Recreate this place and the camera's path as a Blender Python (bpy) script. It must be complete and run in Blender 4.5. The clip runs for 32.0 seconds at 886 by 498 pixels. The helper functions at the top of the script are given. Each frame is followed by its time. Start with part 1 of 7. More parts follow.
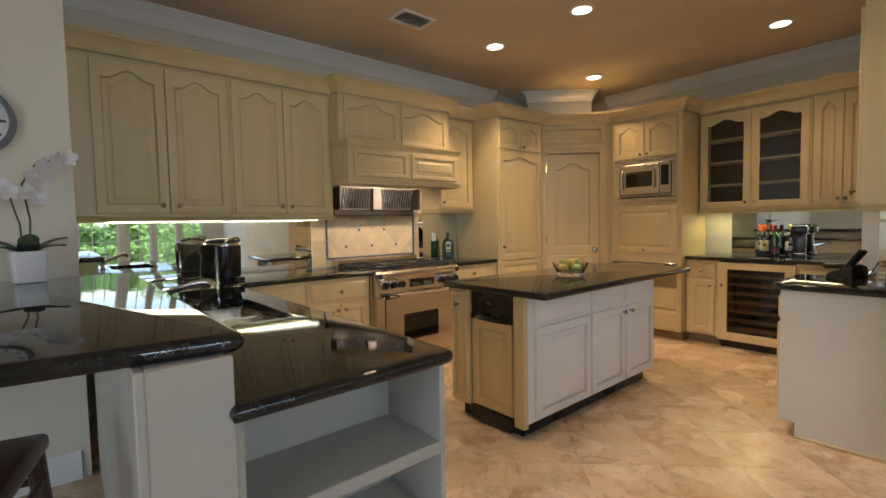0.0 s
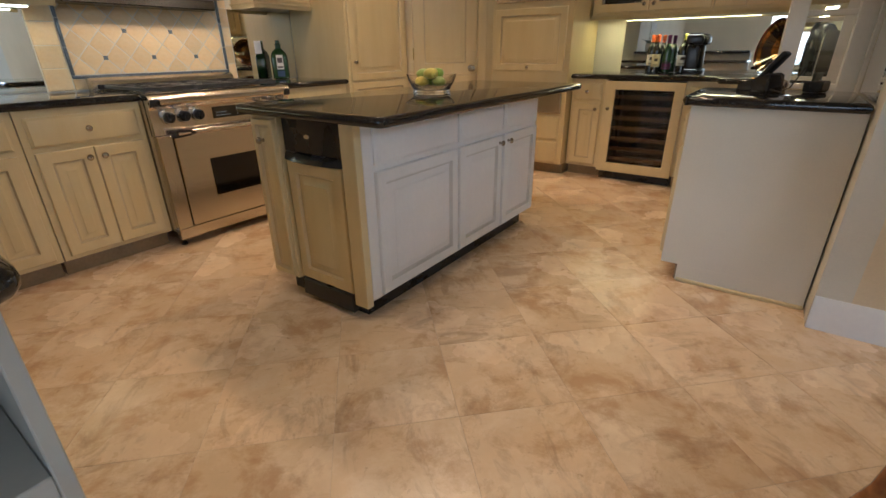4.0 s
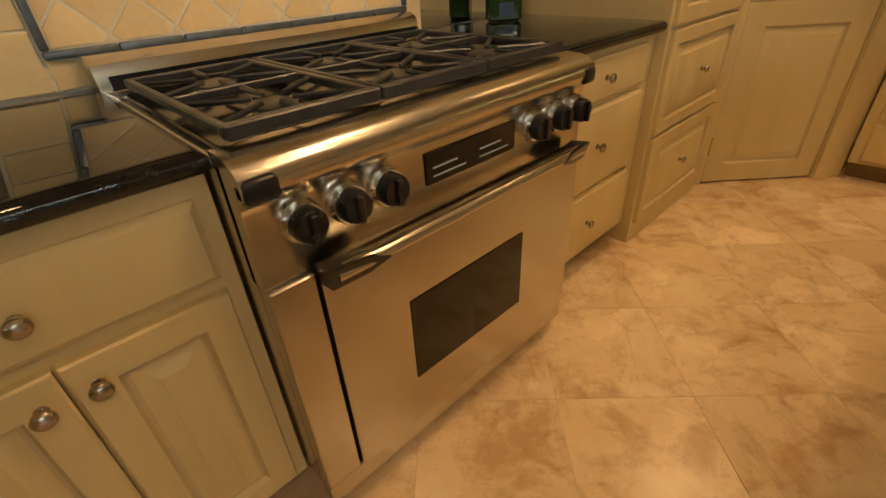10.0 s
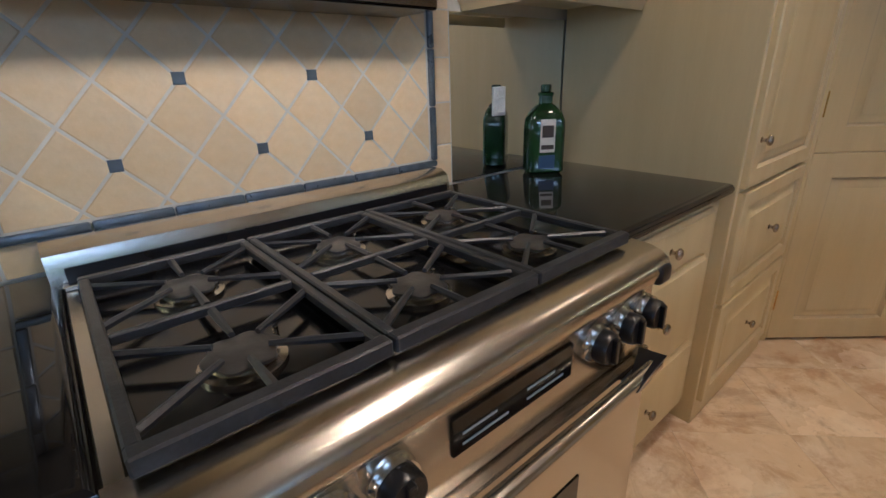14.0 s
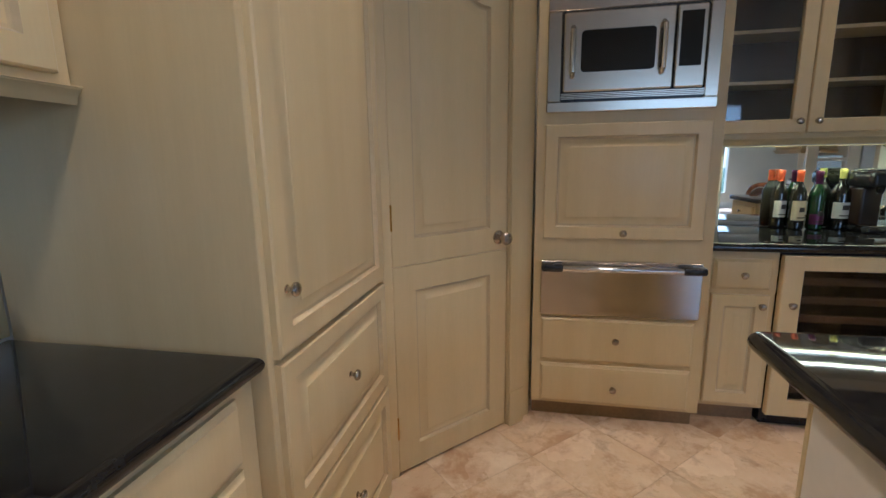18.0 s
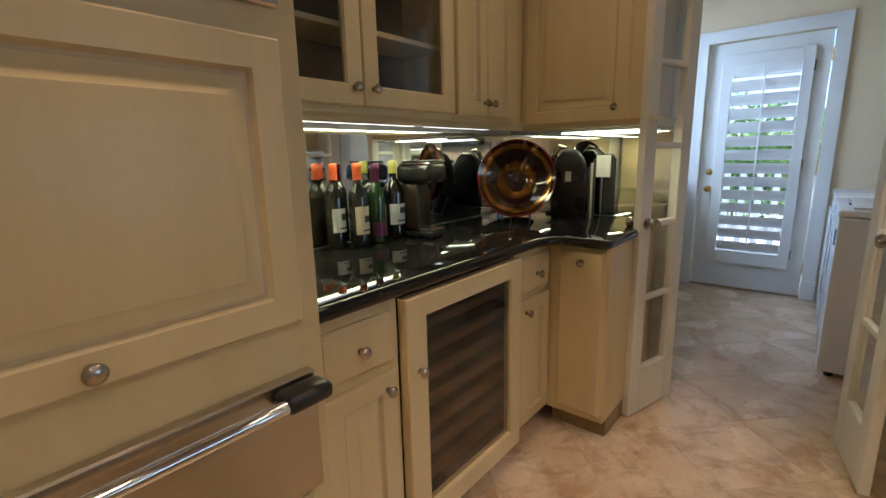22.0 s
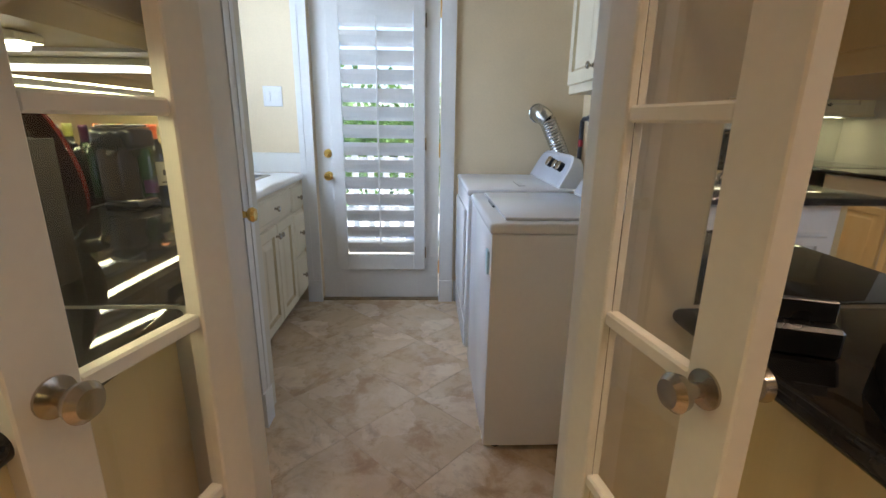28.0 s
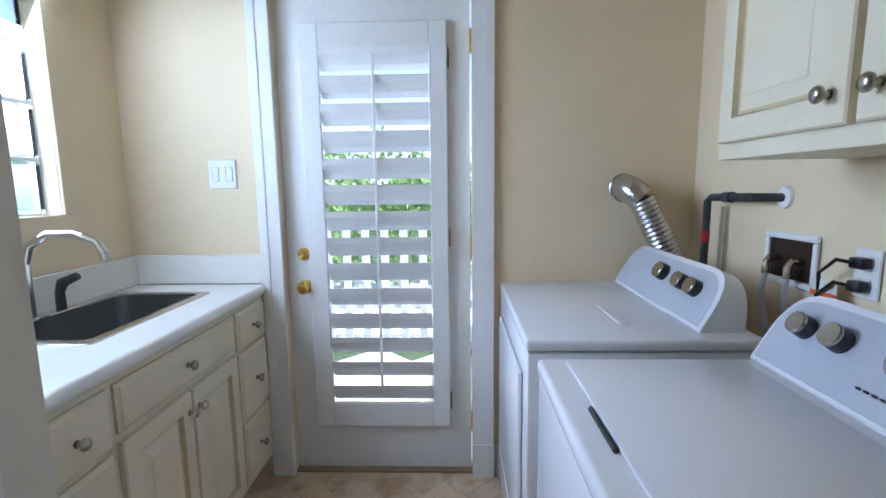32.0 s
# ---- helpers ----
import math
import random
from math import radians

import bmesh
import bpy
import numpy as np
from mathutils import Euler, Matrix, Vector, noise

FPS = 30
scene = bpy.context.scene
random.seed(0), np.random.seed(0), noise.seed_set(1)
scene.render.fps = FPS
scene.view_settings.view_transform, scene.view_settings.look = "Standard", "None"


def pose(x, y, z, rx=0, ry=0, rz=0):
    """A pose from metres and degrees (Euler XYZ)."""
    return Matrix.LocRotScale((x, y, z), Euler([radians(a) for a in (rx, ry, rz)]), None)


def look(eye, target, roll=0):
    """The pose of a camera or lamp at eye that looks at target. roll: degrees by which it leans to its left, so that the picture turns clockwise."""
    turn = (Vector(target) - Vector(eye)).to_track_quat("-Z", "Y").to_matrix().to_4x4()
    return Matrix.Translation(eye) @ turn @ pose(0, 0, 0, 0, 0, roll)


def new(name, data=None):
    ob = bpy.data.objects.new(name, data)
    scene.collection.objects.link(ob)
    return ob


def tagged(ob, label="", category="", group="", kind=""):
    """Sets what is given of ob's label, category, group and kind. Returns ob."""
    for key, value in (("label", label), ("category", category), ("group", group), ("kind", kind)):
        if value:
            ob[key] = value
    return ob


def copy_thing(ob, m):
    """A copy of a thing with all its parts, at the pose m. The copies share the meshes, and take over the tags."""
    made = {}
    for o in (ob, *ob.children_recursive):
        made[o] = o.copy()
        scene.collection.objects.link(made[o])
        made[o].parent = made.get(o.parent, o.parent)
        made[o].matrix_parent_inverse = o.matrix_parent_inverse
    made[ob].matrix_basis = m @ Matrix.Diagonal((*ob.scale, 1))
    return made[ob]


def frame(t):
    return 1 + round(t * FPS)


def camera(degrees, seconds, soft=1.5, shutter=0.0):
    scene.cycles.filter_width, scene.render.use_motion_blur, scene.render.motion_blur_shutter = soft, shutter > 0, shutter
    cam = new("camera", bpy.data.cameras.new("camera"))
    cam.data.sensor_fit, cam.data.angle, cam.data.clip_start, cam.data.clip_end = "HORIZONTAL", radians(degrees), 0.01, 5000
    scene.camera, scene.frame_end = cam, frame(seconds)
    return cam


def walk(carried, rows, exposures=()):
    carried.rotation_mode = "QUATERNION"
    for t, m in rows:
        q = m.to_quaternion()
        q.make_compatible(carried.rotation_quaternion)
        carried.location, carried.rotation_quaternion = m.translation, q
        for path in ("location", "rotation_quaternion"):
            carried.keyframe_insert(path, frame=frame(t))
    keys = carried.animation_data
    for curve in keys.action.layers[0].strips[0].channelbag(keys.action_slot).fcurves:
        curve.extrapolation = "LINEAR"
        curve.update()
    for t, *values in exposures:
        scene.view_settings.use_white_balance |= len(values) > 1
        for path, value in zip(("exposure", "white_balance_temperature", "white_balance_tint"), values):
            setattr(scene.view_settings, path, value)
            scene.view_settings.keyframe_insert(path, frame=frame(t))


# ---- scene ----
cam = camera(88.5, 32.0)
PATH = [
    (0, (1.137, 1.031, 1.309), (2.429, 2.553, 1.199), -1.1),
    (0.5, (1.141, 1.063, 1.273), (2.442, 2.576, 1.144), -1.0),
    (1, (1.182, 1.034, 1.263), (2.483, 2.54, 1.072), -1.1),
    (1.5, (1.277, 0.967, 1.235), (2.576, 2.464, 0.962), -1.7),
    (2, (1.361, 1.083, 1.202), (2.745, 2.477, 0.823), -1.6),
    (2.5, (1.457, 1.275, 1.201), (2.949, 2.501, 0.683), -0.6),
    (3, (1.613, 1.418, 1.135), (3.176, 2.508, 0.529), 0.2),
    (3.5, (1.816, 1.413, 1.129), (3.35, 2.477, 0.412), -0.9),
    (5.5, (2.387, 1.863, 1.09), (3.657, 3.06, 0.113), 0.1),
    (6, (2.564, 2.045, 1.085), (3.642, 3.363, 0.036), -2.6),
    (6.5, (2.585, 2.303, 1.07), (3.672, 3.59, -0.009), 0.2),
    (7, (2.628, 2.545, 1.082), (3.728, 3.796, -0.025), 1.2),
    (7.5, (2.764, 2.751, 1.1), (3.788, 4.039, -0.038), -0.6),
    (8, (2.83, 2.941, 1.11), (3.853, 4.233, -0.024), -2.5),
    (8.5, (2.798, 3.206, 1.128), (3.938, 4.405, 0.005), -0.3),
    (9, (2.842, 3.398, 1.114), (4.022, 4.596, 0.032), -0.7),
    (9.5, (2.935, 3.569, 1.123), (4.092, 4.78, 0.03), -1.8),
    (10, (2.976, 3.674, 1.138), (4.118, 4.913, 0.061), -3.1),
    (10.5, (2.977, 3.799, 1.16), (4.164, 4.99, 0.076), -2.2),
    (11, (2.957, 3.905, 1.173), (4.226, 5.02, 0.102), -0.1),
    (11.5, (2.946, 3.949, 1.187), (4.265, 5.052, 0.166), 0.2),
    (12, (2.957, 3.961, 1.188), (4.312, 5.098, 0.254), -0.3),
    (12.5, (2.968, 3.975, 1.195), (4.365, 5.131, 0.353), -0.4),
    (13, (2.995, 3.986, 1.236), (4.392, 5.175, 0.44), -0.1),
    (13.5, (3.109, 3.963, 1.251), (4.401, 5.288, 0.491), -0.6),
    (15.5, (3.367, 3.852, 1.267), (4.511, 5.371, 0.649), -3.2),
    (16, (3.419, 3.814, 1.277), (4.679, 5.254, 0.695), -3.3),
    (16.5, (3.46, 3.933, 1.265), (5.026, 5.062, 0.742), -1.0),
    (17, (3.568, 4.013, 1.287), (5.344, 4.786, 0.79), 0.8),
    (17.5, (3.72, 3.963, 1.283), (5.606, 4.493, 0.879), -0.2),
    (18, (3.977, 3.856, 1.307), (5.903, 4.239, 0.931), -0.9),
    (18.5, (4.207, 3.767, 1.342), (6.159, 3.993, 0.967), -1.6),
    (19, (4.431, 3.838, 1.335), (6.395, 3.758, 0.967), -1.1),
    (19.5, (4.605, 3.842, 1.328), (6.543, 3.519, 0.954), -1.4),
    (20, (4.781, 3.751, 1.3), (6.689, 3.282, 0.925), -2.5),
    (20.5, (4.969, 3.727, 1.303), (6.791, 3.013, 0.887), -2.4),
    (21, (5.181, 3.753, 1.279), (6.821, 2.684, 0.869), -1.9),
    (21.5, (5.333, 3.69, 1.241), (6.772, 2.356, 0.853), -1.4),
    (22, (5.389, 3.59, 1.26), (6.64, 2.083, 0.853), -1.3),
    (22.5, (5.493, 3.562, 1.27), (6.416, 1.832, 0.876), -0.6),
    (23, (5.547, 3.513, 1.259), (6.178, 1.651, 0.888), -0.9),
    (23.5, (5.562, 3.53, 1.252), (5.946, 1.598, 0.906), -0.9),
    (24, (5.564, 3.544, 1.245), (5.779, 1.584, 0.911), -0.8),
    (24.5, (5.534, 3.452, 1.229), (5.668, 1.488, 0.874), -0.7),
    (25, (5.479, 3.263, 1.226), (5.596, 1.309, 0.813), -0.8),
    (25.5, (5.431, 3.081, 1.213), (5.538, 1.135, 0.761), -1.2),
    (27.5, (5.463, 2.153, 1.239), (5.467, 0.235, 0.672), 0.2),
    (28, (5.522, 1.976, 1.261), (5.446, 0.051, 0.726), 0.8),
    (28.5, (5.563, 1.829, 1.29), (5.456, -0.109, 0.805), 0.2),
    (29, (5.526, 1.677, 1.304), (5.477, -0.279, 0.89), -0.9),
    (29.5, (5.471, 1.492, 1.311), (5.498, -0.476, 0.955), -1.3),
    (30, (5.495, 1.335, 1.307), (5.524, -0.641, 0.999), -1.1),
    (30.5, (5.548, 1.153, 1.334), (5.538, -0.824, 1.028), -0.7),
    (31, (5.571, 1.017, 1.328), (5.549, -0.964, 1.052), -0.4),
    (31.5, (5.522, 0.889, 1.343), (5.552, -1.091, 1.064), -0.7),
    (32, (5.492, 0.83, 1.348), (5.554, -1.15, 1.073), -0.7),
]
EXPOSURES = [(0, 1.6, 5850, 13), (3, 1.5, 5800, 13), (6, 1.45, 4750, 13), (7, 1.5, 5350, 13), (8, 1.45, 5950, 13), (9, 1.25, 8300, 13), (10.5, 1.15, 7600, 13), (12, 1.15, 5150, 13), (16, 1.2, 4500, 13), (19, 1.35, 4400, 12), (21, 1.3, 4550, 12), (23, 1.35, 5700, 13), (25, 1.4, 6450, 15), (27, 1.5, 5900, 15), (30, 1.5, 5300, 17), (32, 1.5, 5250, 17)]
walk(cam, [(t, look(eye, target, roll)) for t, eye, target, roll in PATH], EXPOSURES)

# ---- world and light ----
world = bpy.data.worlds.new("world")
scene.world = world
world.use_nodes = True
wn, wl = world.node_tree.nodes, world.node_tree.links
sky = wn.new("ShaderNodeTexSky")
sky.sky_type, sky.sun_disc = "NISHITA", False
sky.sun_elevation, sky.sun_rotation = radians(66), radians(290)
wn["Background"].inputs["Strength"].default_value = 0.15
wl.new(sky.outputs["Color"], wn["Background"].inputs["Color"])


def lamp(name, kind, m, energy, color, **more):
    data = bpy.data.lights.new(name, kind)
    data.energy, data.color = energy, color
    for key, value in more.items():
        if key == "size":
            data.size = value
        elif key == "size_y":
            data.shape, data.size_y = "RECTANGLE", value
        elif key == "angle":
            data.angle = value
        elif key == "spot":
            data.spot_size, data.spot_blend = radians(value), 0.6
        elif key == "radius":
            data.shadow_soft_size = value
        elif key == "spread":
            data.spread = radians(value)
    ob = new(name, data)
    ob.matrix_world = m
    return ob


DAY, WARM, STRIP = (0.80, 0.91, 1.0), (1.0, 0.68, 0.38), (1.0, 0.85, 0.36)
lamp("sun", "SUN", look((-3.2, 1.3, 8), (0.2, 0, 0)), 5.0, (1.0, 0.95, 0.88), angle=radians(0.5))
CEIL = 2.95
# the last entry is an added, unseen lamp that brightens the floor by the peninsula
DOWNLIGHTS = [(4.34, 4.0), (4.34, 3.08), (5.91, 3.93), (5.91, 2.17), (4.20, 2.10), (2.75, 2.60)]
AMBER = (1.0, 0.64, 0.31)
for (dx, dy), watts, tone in zip(DOWNLIGHTS, (28, 24, 22, 9.5, 16, 21), (WARM, WARM, AMBER, AMBER, WARM, WARM)):
    lamp("downlight_lamp", "SPOT", look((dx, dy, CEIL - 0.04), (dx, dy, 0)), watts, tone, spot=104, radius=0.09)
# daylight in the openings of the breakfast room, the hall and the laundry window
lamp("day_south", "AREA", look((2.27, -3.0, 2.67), (2.6, 1.5, 0.0)), 24, DAY, size=3.0, size_y=0.36)
lamp("day_west", "AREA", look((-3.49, 0.5, 1.5), (2, 0.8, 0.6)), 12, DAY, size=3.0, size_y=2.1)
lamp("day_laundry_window", "AREA", look((7.085, -0.4, 1.75), (4, -0.4, 0.0)), 11, DAY, size=0.9, size_y=1.0)
# added fill for the sky, hung outside above the door to brighten its louvers
lamp("sky_fill_laundry_door", "AREA", look((5.85, -1.85, 2.75), (5.8, -0.9, 1.0)), 13, DAY, size=1.2, size_y=0.5)
# halogen lamps in the hood
for hx in (3.42, 3.86):
    lamp("hood_lamp", "SPOT", look((hx, 4.49, 1.65), (hx, 5.05, 1.26)), 4.2, (1.0, 0.74, 0.48), spot=120, radius=0.05)
# fluorescent strips under the wall cabinets
lamp("strip_bar", "AREA", look((6.68, 2.35, 1.372), (6.68, 2.35, 0)), 1.7, STRIP, size=0.05, size_y=1.2)
lamp("strip_corner", "AREA", look((6.25, 1.33, 1.352), (6.25, 1.33, 0)), 0.5, STRIP, size=0.45, size_y=0.04)
lamp("strip_sink", "AREA", look((2.1, 4.9, 1.357), (2.1, 4.9, 0)), 1.3, STRIP, size=1.5, size_y=0.05)

# ---- materials ----


def mat(name, base, rough=0.5, metal=0.0, spec=0.5, var=0.06, scale=6.0, fine=60.0, bump=0.02, dist=0.002, coat=0.0,
        stretch=(1, 1, 1), second=None, pieces=0.0, rvar=0.08):
    """A procedural surface with variation at two scales, fine relief and, where asked, a second colour."""
    m = bpy.data.materials.new(name)
    m.use_nodes = True
    n, l = m.node_tree.nodes, m.node_tree.links
    b = n["Principled BSDF"]
    b.inputs["Metallic"].default_value = metal
    b.inputs["Specular IOR Level"].default_value = spec
    b.inputs["Coat Weight"].default_value = coat
    b.inputs["Coat Roughness"].default_value = 0.08
    co = n.new("ShaderNodeTexCoord")
    mp = n.new("ShaderNodeMapping")
    mp.inputs["Scale"].default_value = stretch
    l.new(co.outputs["Object"], mp.inputs["Vector"])
    big = n.new("ShaderNodeTexNoise")
    big.inputs["Scale"].default_value, big.inputs["Detail"].default_value = scale, 5
    small = n.new("ShaderNodeTexNoise")
    small.inputs["Scale"].default_value, small.inputs["Detail"].default_value = fine, 6
    for t in (big, small):
        l.new(mp.outputs["Vector"], t.inputs["Vector"])
    mix = n.new("ShaderNodeMixRGB")
    c2 = second or [min(1, c * (1 - 2.2 * var)) for c in base]
    mix.inputs["Color1"].default_value = (*base, 1)
    mix.inputs["Color2"].default_value = (*c2, 1)
    ramp = n.new("ShaderNodeValToRGB")
    ramp.color_ramp.elements[0].position, ramp.color_ramp.elements[1].position = 0.35, 0.7
    l.new(big.outputs["Fac"], ramp.inputs["Fac"])
    l.new(ramp.outputs["Color"], mix.inputs["Fac"])
    mix2 = n.new("ShaderNodeMixRGB")
    mix2.blend_type = "MULTIPLY"
    mix2.inputs["Fac"].default_value = min(1, var * 3)
    l.new(mix.outputs["Color"], mix2.inputs["Color1"])
    l.new(small.outputs["Fac"], mix2.inputs["Color2"])
    out = mix2.outputs["Color"]
    if pieces:
        info = n.new("ShaderNodeObjectInfo")
        hsv = n.new("ShaderNodeHueSaturation")
        mr = n.new("ShaderNodeMapRange")
        mr.inputs["To Min"].default_value, mr.inputs["To Max"].default_value = 1 - pieces, 1 + pieces
        l.new(info.outputs["Random"], mr.inputs["Value"])
        l.new(mr.outputs["Result"], hsv.inputs["Value"])
        l.new(out, hsv.inputs["Color"])
        out = hsv.outputs["Color"]
    l.new(out, b.inputs["Base Color"])
    rr = n.new("ShaderNodeMapRange")
    rr.inputs["To Min"].default_value, rr.inputs["To Max"].default_value = max(0.02, rough - rvar), min(1, rough + rvar)
    l.new(big.outputs["Fac"], rr.inputs["Value"])
    l.new(rr.outputs["Result"], b.inputs["Roughness"])
    if bump:
        bp = n.new("ShaderNodeBump")
        bp.inputs["Strength"].default_value, bp.inputs["Distance"].default_value = min(1, bump * 10), dist
        l.new(small.outputs["Fac"], bp.inputs["Height"])
        l.new(bp.outputs["Normal"], b.inputs["Normal"])
    return m


def glass_mat(name, tint=(1, 1, 1), rough=0.0, ior=1.45):
    m = bpy.data.materials.new(name)
    m.use_nodes = True
    b = m.node_tree.nodes["Principled BSDF"]
    b.inputs["Base Color"].default_value = (*tint, 1)
    b.inputs["Transmission Weight"].default_value = 1.0
    b.inputs["Roughness"].default_value = rough
    b.inputs["IOR"].default_value = ior
    return m


def glow_mat(name, color, strength):
    m = bpy.data.materials.new(name)
    m.use_nodes = True
    b = m.node_tree.nodes["Principled BSDF"]
    b.inputs["Base Color"].default_value = (*color, 1)
    b.inputs["Emission Color"].default_value = (*color, 1)
    b.inputs["Emission Strength"].default_value = strength
    return m


M_CREAM = mat("cream_glazed_paint", (0.665, 0.545, 0.30), 0.38, var=0.026, scale=2.2, fine=30, bump=0.006, stretch=(5, 5, 0.5), second=(0.625, 0.50, 0.26))
M_CREAMGLAZE = mat("cream_paint_with_brown_glaze", (0.58, 0.465, 0.265), 0.45, var=0.06, scale=9, second=(0.59, 0.48, 0.28))
M_GLAZE = mat("brown_glaze", (0.34, 0.26, 0.15), 0.5, var=0.08)
M_WHITE = mat("white_trim_paint", (0.80, 0.79, 0.76), 0.4, var=0.03, scale=4, fine=50, bump=0.008)
M_WHITEGLAZE = mat("white_paint_with_grey_glaze", (0.68, 0.66, 0.61), 0.45, var=0.05)
M_DOORWHITE = mat("antique_white_paint", (0.76, 0.73, 0.66), 0.4, var=0.03, scale=4, fine=50, bump=0.008)
M_WALL = mat("beige_wall_paint", (0.70, 0.66, 0.55), 0.75, var=0.03, scale=2, fine=120, bump=0.02, dist=0.001)
M_WALLTAN = mat("tan_wall_paint", (0.80, 0.66, 0.44), 0.7, var=0.04, scale=2, fine=120, bump=0.02, dist=0.001)
M_CEIL = mat("tan_ceiling_paint", (0.72, 0.61, 0.47), 0.8, var=0.04, scale=1.5, fine=120, bump=0.02, dist=0.001)
M_GRANITE = mat("black_granite", (0.012, 0.012, 0.014), 0.035, var=0.25, scale=40, fine=220, bump=0.0, second=(0.03, 0.028, 0.026), rvar=0.012)
M_STEEL = mat("brushed_stainless_steel", (0.60, 0.555, 0.48), 0.22, metal=1.0, var=0.015, scale=3, fine=60, bump=0.0, stretch=(0.5, 20, 20), rvar=0.06)
M_CHROME = mat("polished_chrome", (0.72, 0.71, 0.69), 0.08, metal=1.0, var=0.02, bump=0.0, rvar=0.03)
M_NICKEL = mat("satin_nickel", (0.50, 0.45, 0.38), 0.22, metal=1.0, var=0.04, bump=0.0)
M_BRASS = mat("polished_brass", (0.78, 0.52, 0.14), 0.12, metal=1.0, var=0.04, bump=0.0, rvar=0.05)
M_IRON = mat("black_cast_iron", (0.060, 0.064, 0.072), 0.36, var=0.2, scale=20, fine=200, bump=0.05, dist=0.0006)
M_ENAMEL = mat("black_enamel", (0.010, 0.010, 0.011), 0.13, var=0.2, scale=10, bump=0.0)
M_BLACK = mat("black_plastic", (0.014, 0.014, 0.016), 0.28, var=0.1, bump=0.01)
M_DARKGLASS = mat("dark_oven_glass", (0.012, 0.011, 0.010), 0.06, var=0.2, bump=0.0)
M_APPL = mat("white_appliance_enamel", (0.80, 0.80, 0.82), 0.22, var=0.02, scale=2, bump=0.006, coat=0.3)
M_GREYPANEL = mat("grey_control_panel", (0.50, 0.52, 0.58), 0.35, var=0.03, bump=0.0)
M_LAMIN = mat("white_laminate", (0.80, 0.78, 0.72), 0.35, var=0.02, bump=0.004)
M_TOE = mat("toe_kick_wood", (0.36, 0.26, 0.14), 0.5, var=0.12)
M_FLOORGROUT = mat("floor_grout", (0.72, 0.57, 0.41), 0.8, var=0.1, bump=0.03)
M_STONE = mat("tumbled_limestone", (0.80, 0.60, 0.33), 0.45, var=0.05, scale=9, fine=60, bump=0.05, second=(0.80, 0.68, 0.47), pieces=0.11)
M_GROUT = mat("pale_grout", (0.80, 0.77, 0.70), 0.85, var=0.08, bump=0.05)
M_PEWTER = mat("pewter_liner_tile", (0.22, 0.27, 0.34), 0.3, metal=0.6, var=0.15, scale=30, bump=0.05)
M_MIRROR = mat("silvered_mirror", (0.86, 0.88, 0.87), 0.012, metal=1.0, var=0.0, bump=0.0, rvar=0.004)
M_GLASS = glass_mat("clear_glass")


def travertine():
    """Honed travertine: each tile has its own clouds of rust and cream, streaks and a few open pits."""
    m = mat("honed_travertine", (0.70, 0.52, 0.325), 0.25, var=0.05, scale=2.2, fine=14, bump=0.015, dist=0.001, second=(0.74, 0.57, 0.385), pieces=0.08, rvar=0.14)
    n, l = m.node_tree.nodes, m.node_tree.links
    b = n["Principled BSDF"]
    info = n.new("ShaderNodeObjectInfo")
    co = n.new("ShaderNodeTexCoord")
    sc = n.new("ShaderNodeMath")
    sc.operation, sc.inputs[1].default_value = "MULTIPLY", 37.0
    l.new(info.outputs["Random"], sc.inputs[0])
    comb = n.new("ShaderNodeCombineXYZ")
    l.new(sc.outputs[0], comb.inputs["X"])
    l.new(sc.outputs[0], comb.inputs["Z"])
    add = n.new("ShaderNodeVectorMath")
    l.new(co.outputs["Object"], add.inputs[0])
    l.new(comb.outputs[0], add.inputs[1])
    streak = n.new("ShaderNodeVectorMath")
    streak.operation, streak.inputs[1].default_value = "MULTIPLY", (1, 0.38, 1)
    l.new(add.outputs[0], streak.inputs[0])
    last = b.inputs["Base Color"].links[0].from_socket
    layers = (  # vector, scale, detail, distortion, from, to, colour, amount
        (add, 4.2, 12, 0.25, 0.46, 0.66, (0.82, 0.70, 0.53, 1), 0.60),
        (add, 5.5, 14, 0.30, 0.49, 0.62, (0.36, 0.19, 0.080, 1), 0.50),
        (streak, 9.0, 12, 0.7, 0.54, 0.66, (0.26, 0.165, 0.10, 1), 0.42),
        (add, 30.0, 5, 0.4, 0.62, 0.72, (0.26, 0.15, 0.08, 1), 0.4))
    for vec, scale, detail, bend, lo, hi, tone, amount in layers:
        tex = n.new("ShaderNodeTexNoise")
        tex.inputs["Scale"].default_value, tex.inputs["Detail"].default_value, tex.inputs["Distortion"].default_value = scale, detail, bend
        tex.inputs["Roughness"].default_value = 0.68
        l.new(vec.outputs[0], tex.inputs["Vector"])
        rp = n.new("ShaderNodeMapRange")
        rp.inputs["From Min"].default_value, rp.inputs["From Max"].default_value, rp.inputs["To Max"].default_value = lo, hi, amount
        l.new(tex.outputs["Fac"], rp.inputs["Value"])
        mx = n.new("ShaderNodeMixRGB")
        mx.inputs["Color2"].default_value = tone
        l.new(rp.outputs["Result"], mx.inputs["Fac"])
        l.new(last, mx.inputs["Color1"])
        last = mx.outputs["Color"]
    l.new(last, b.inputs["Base Color"])
    return m


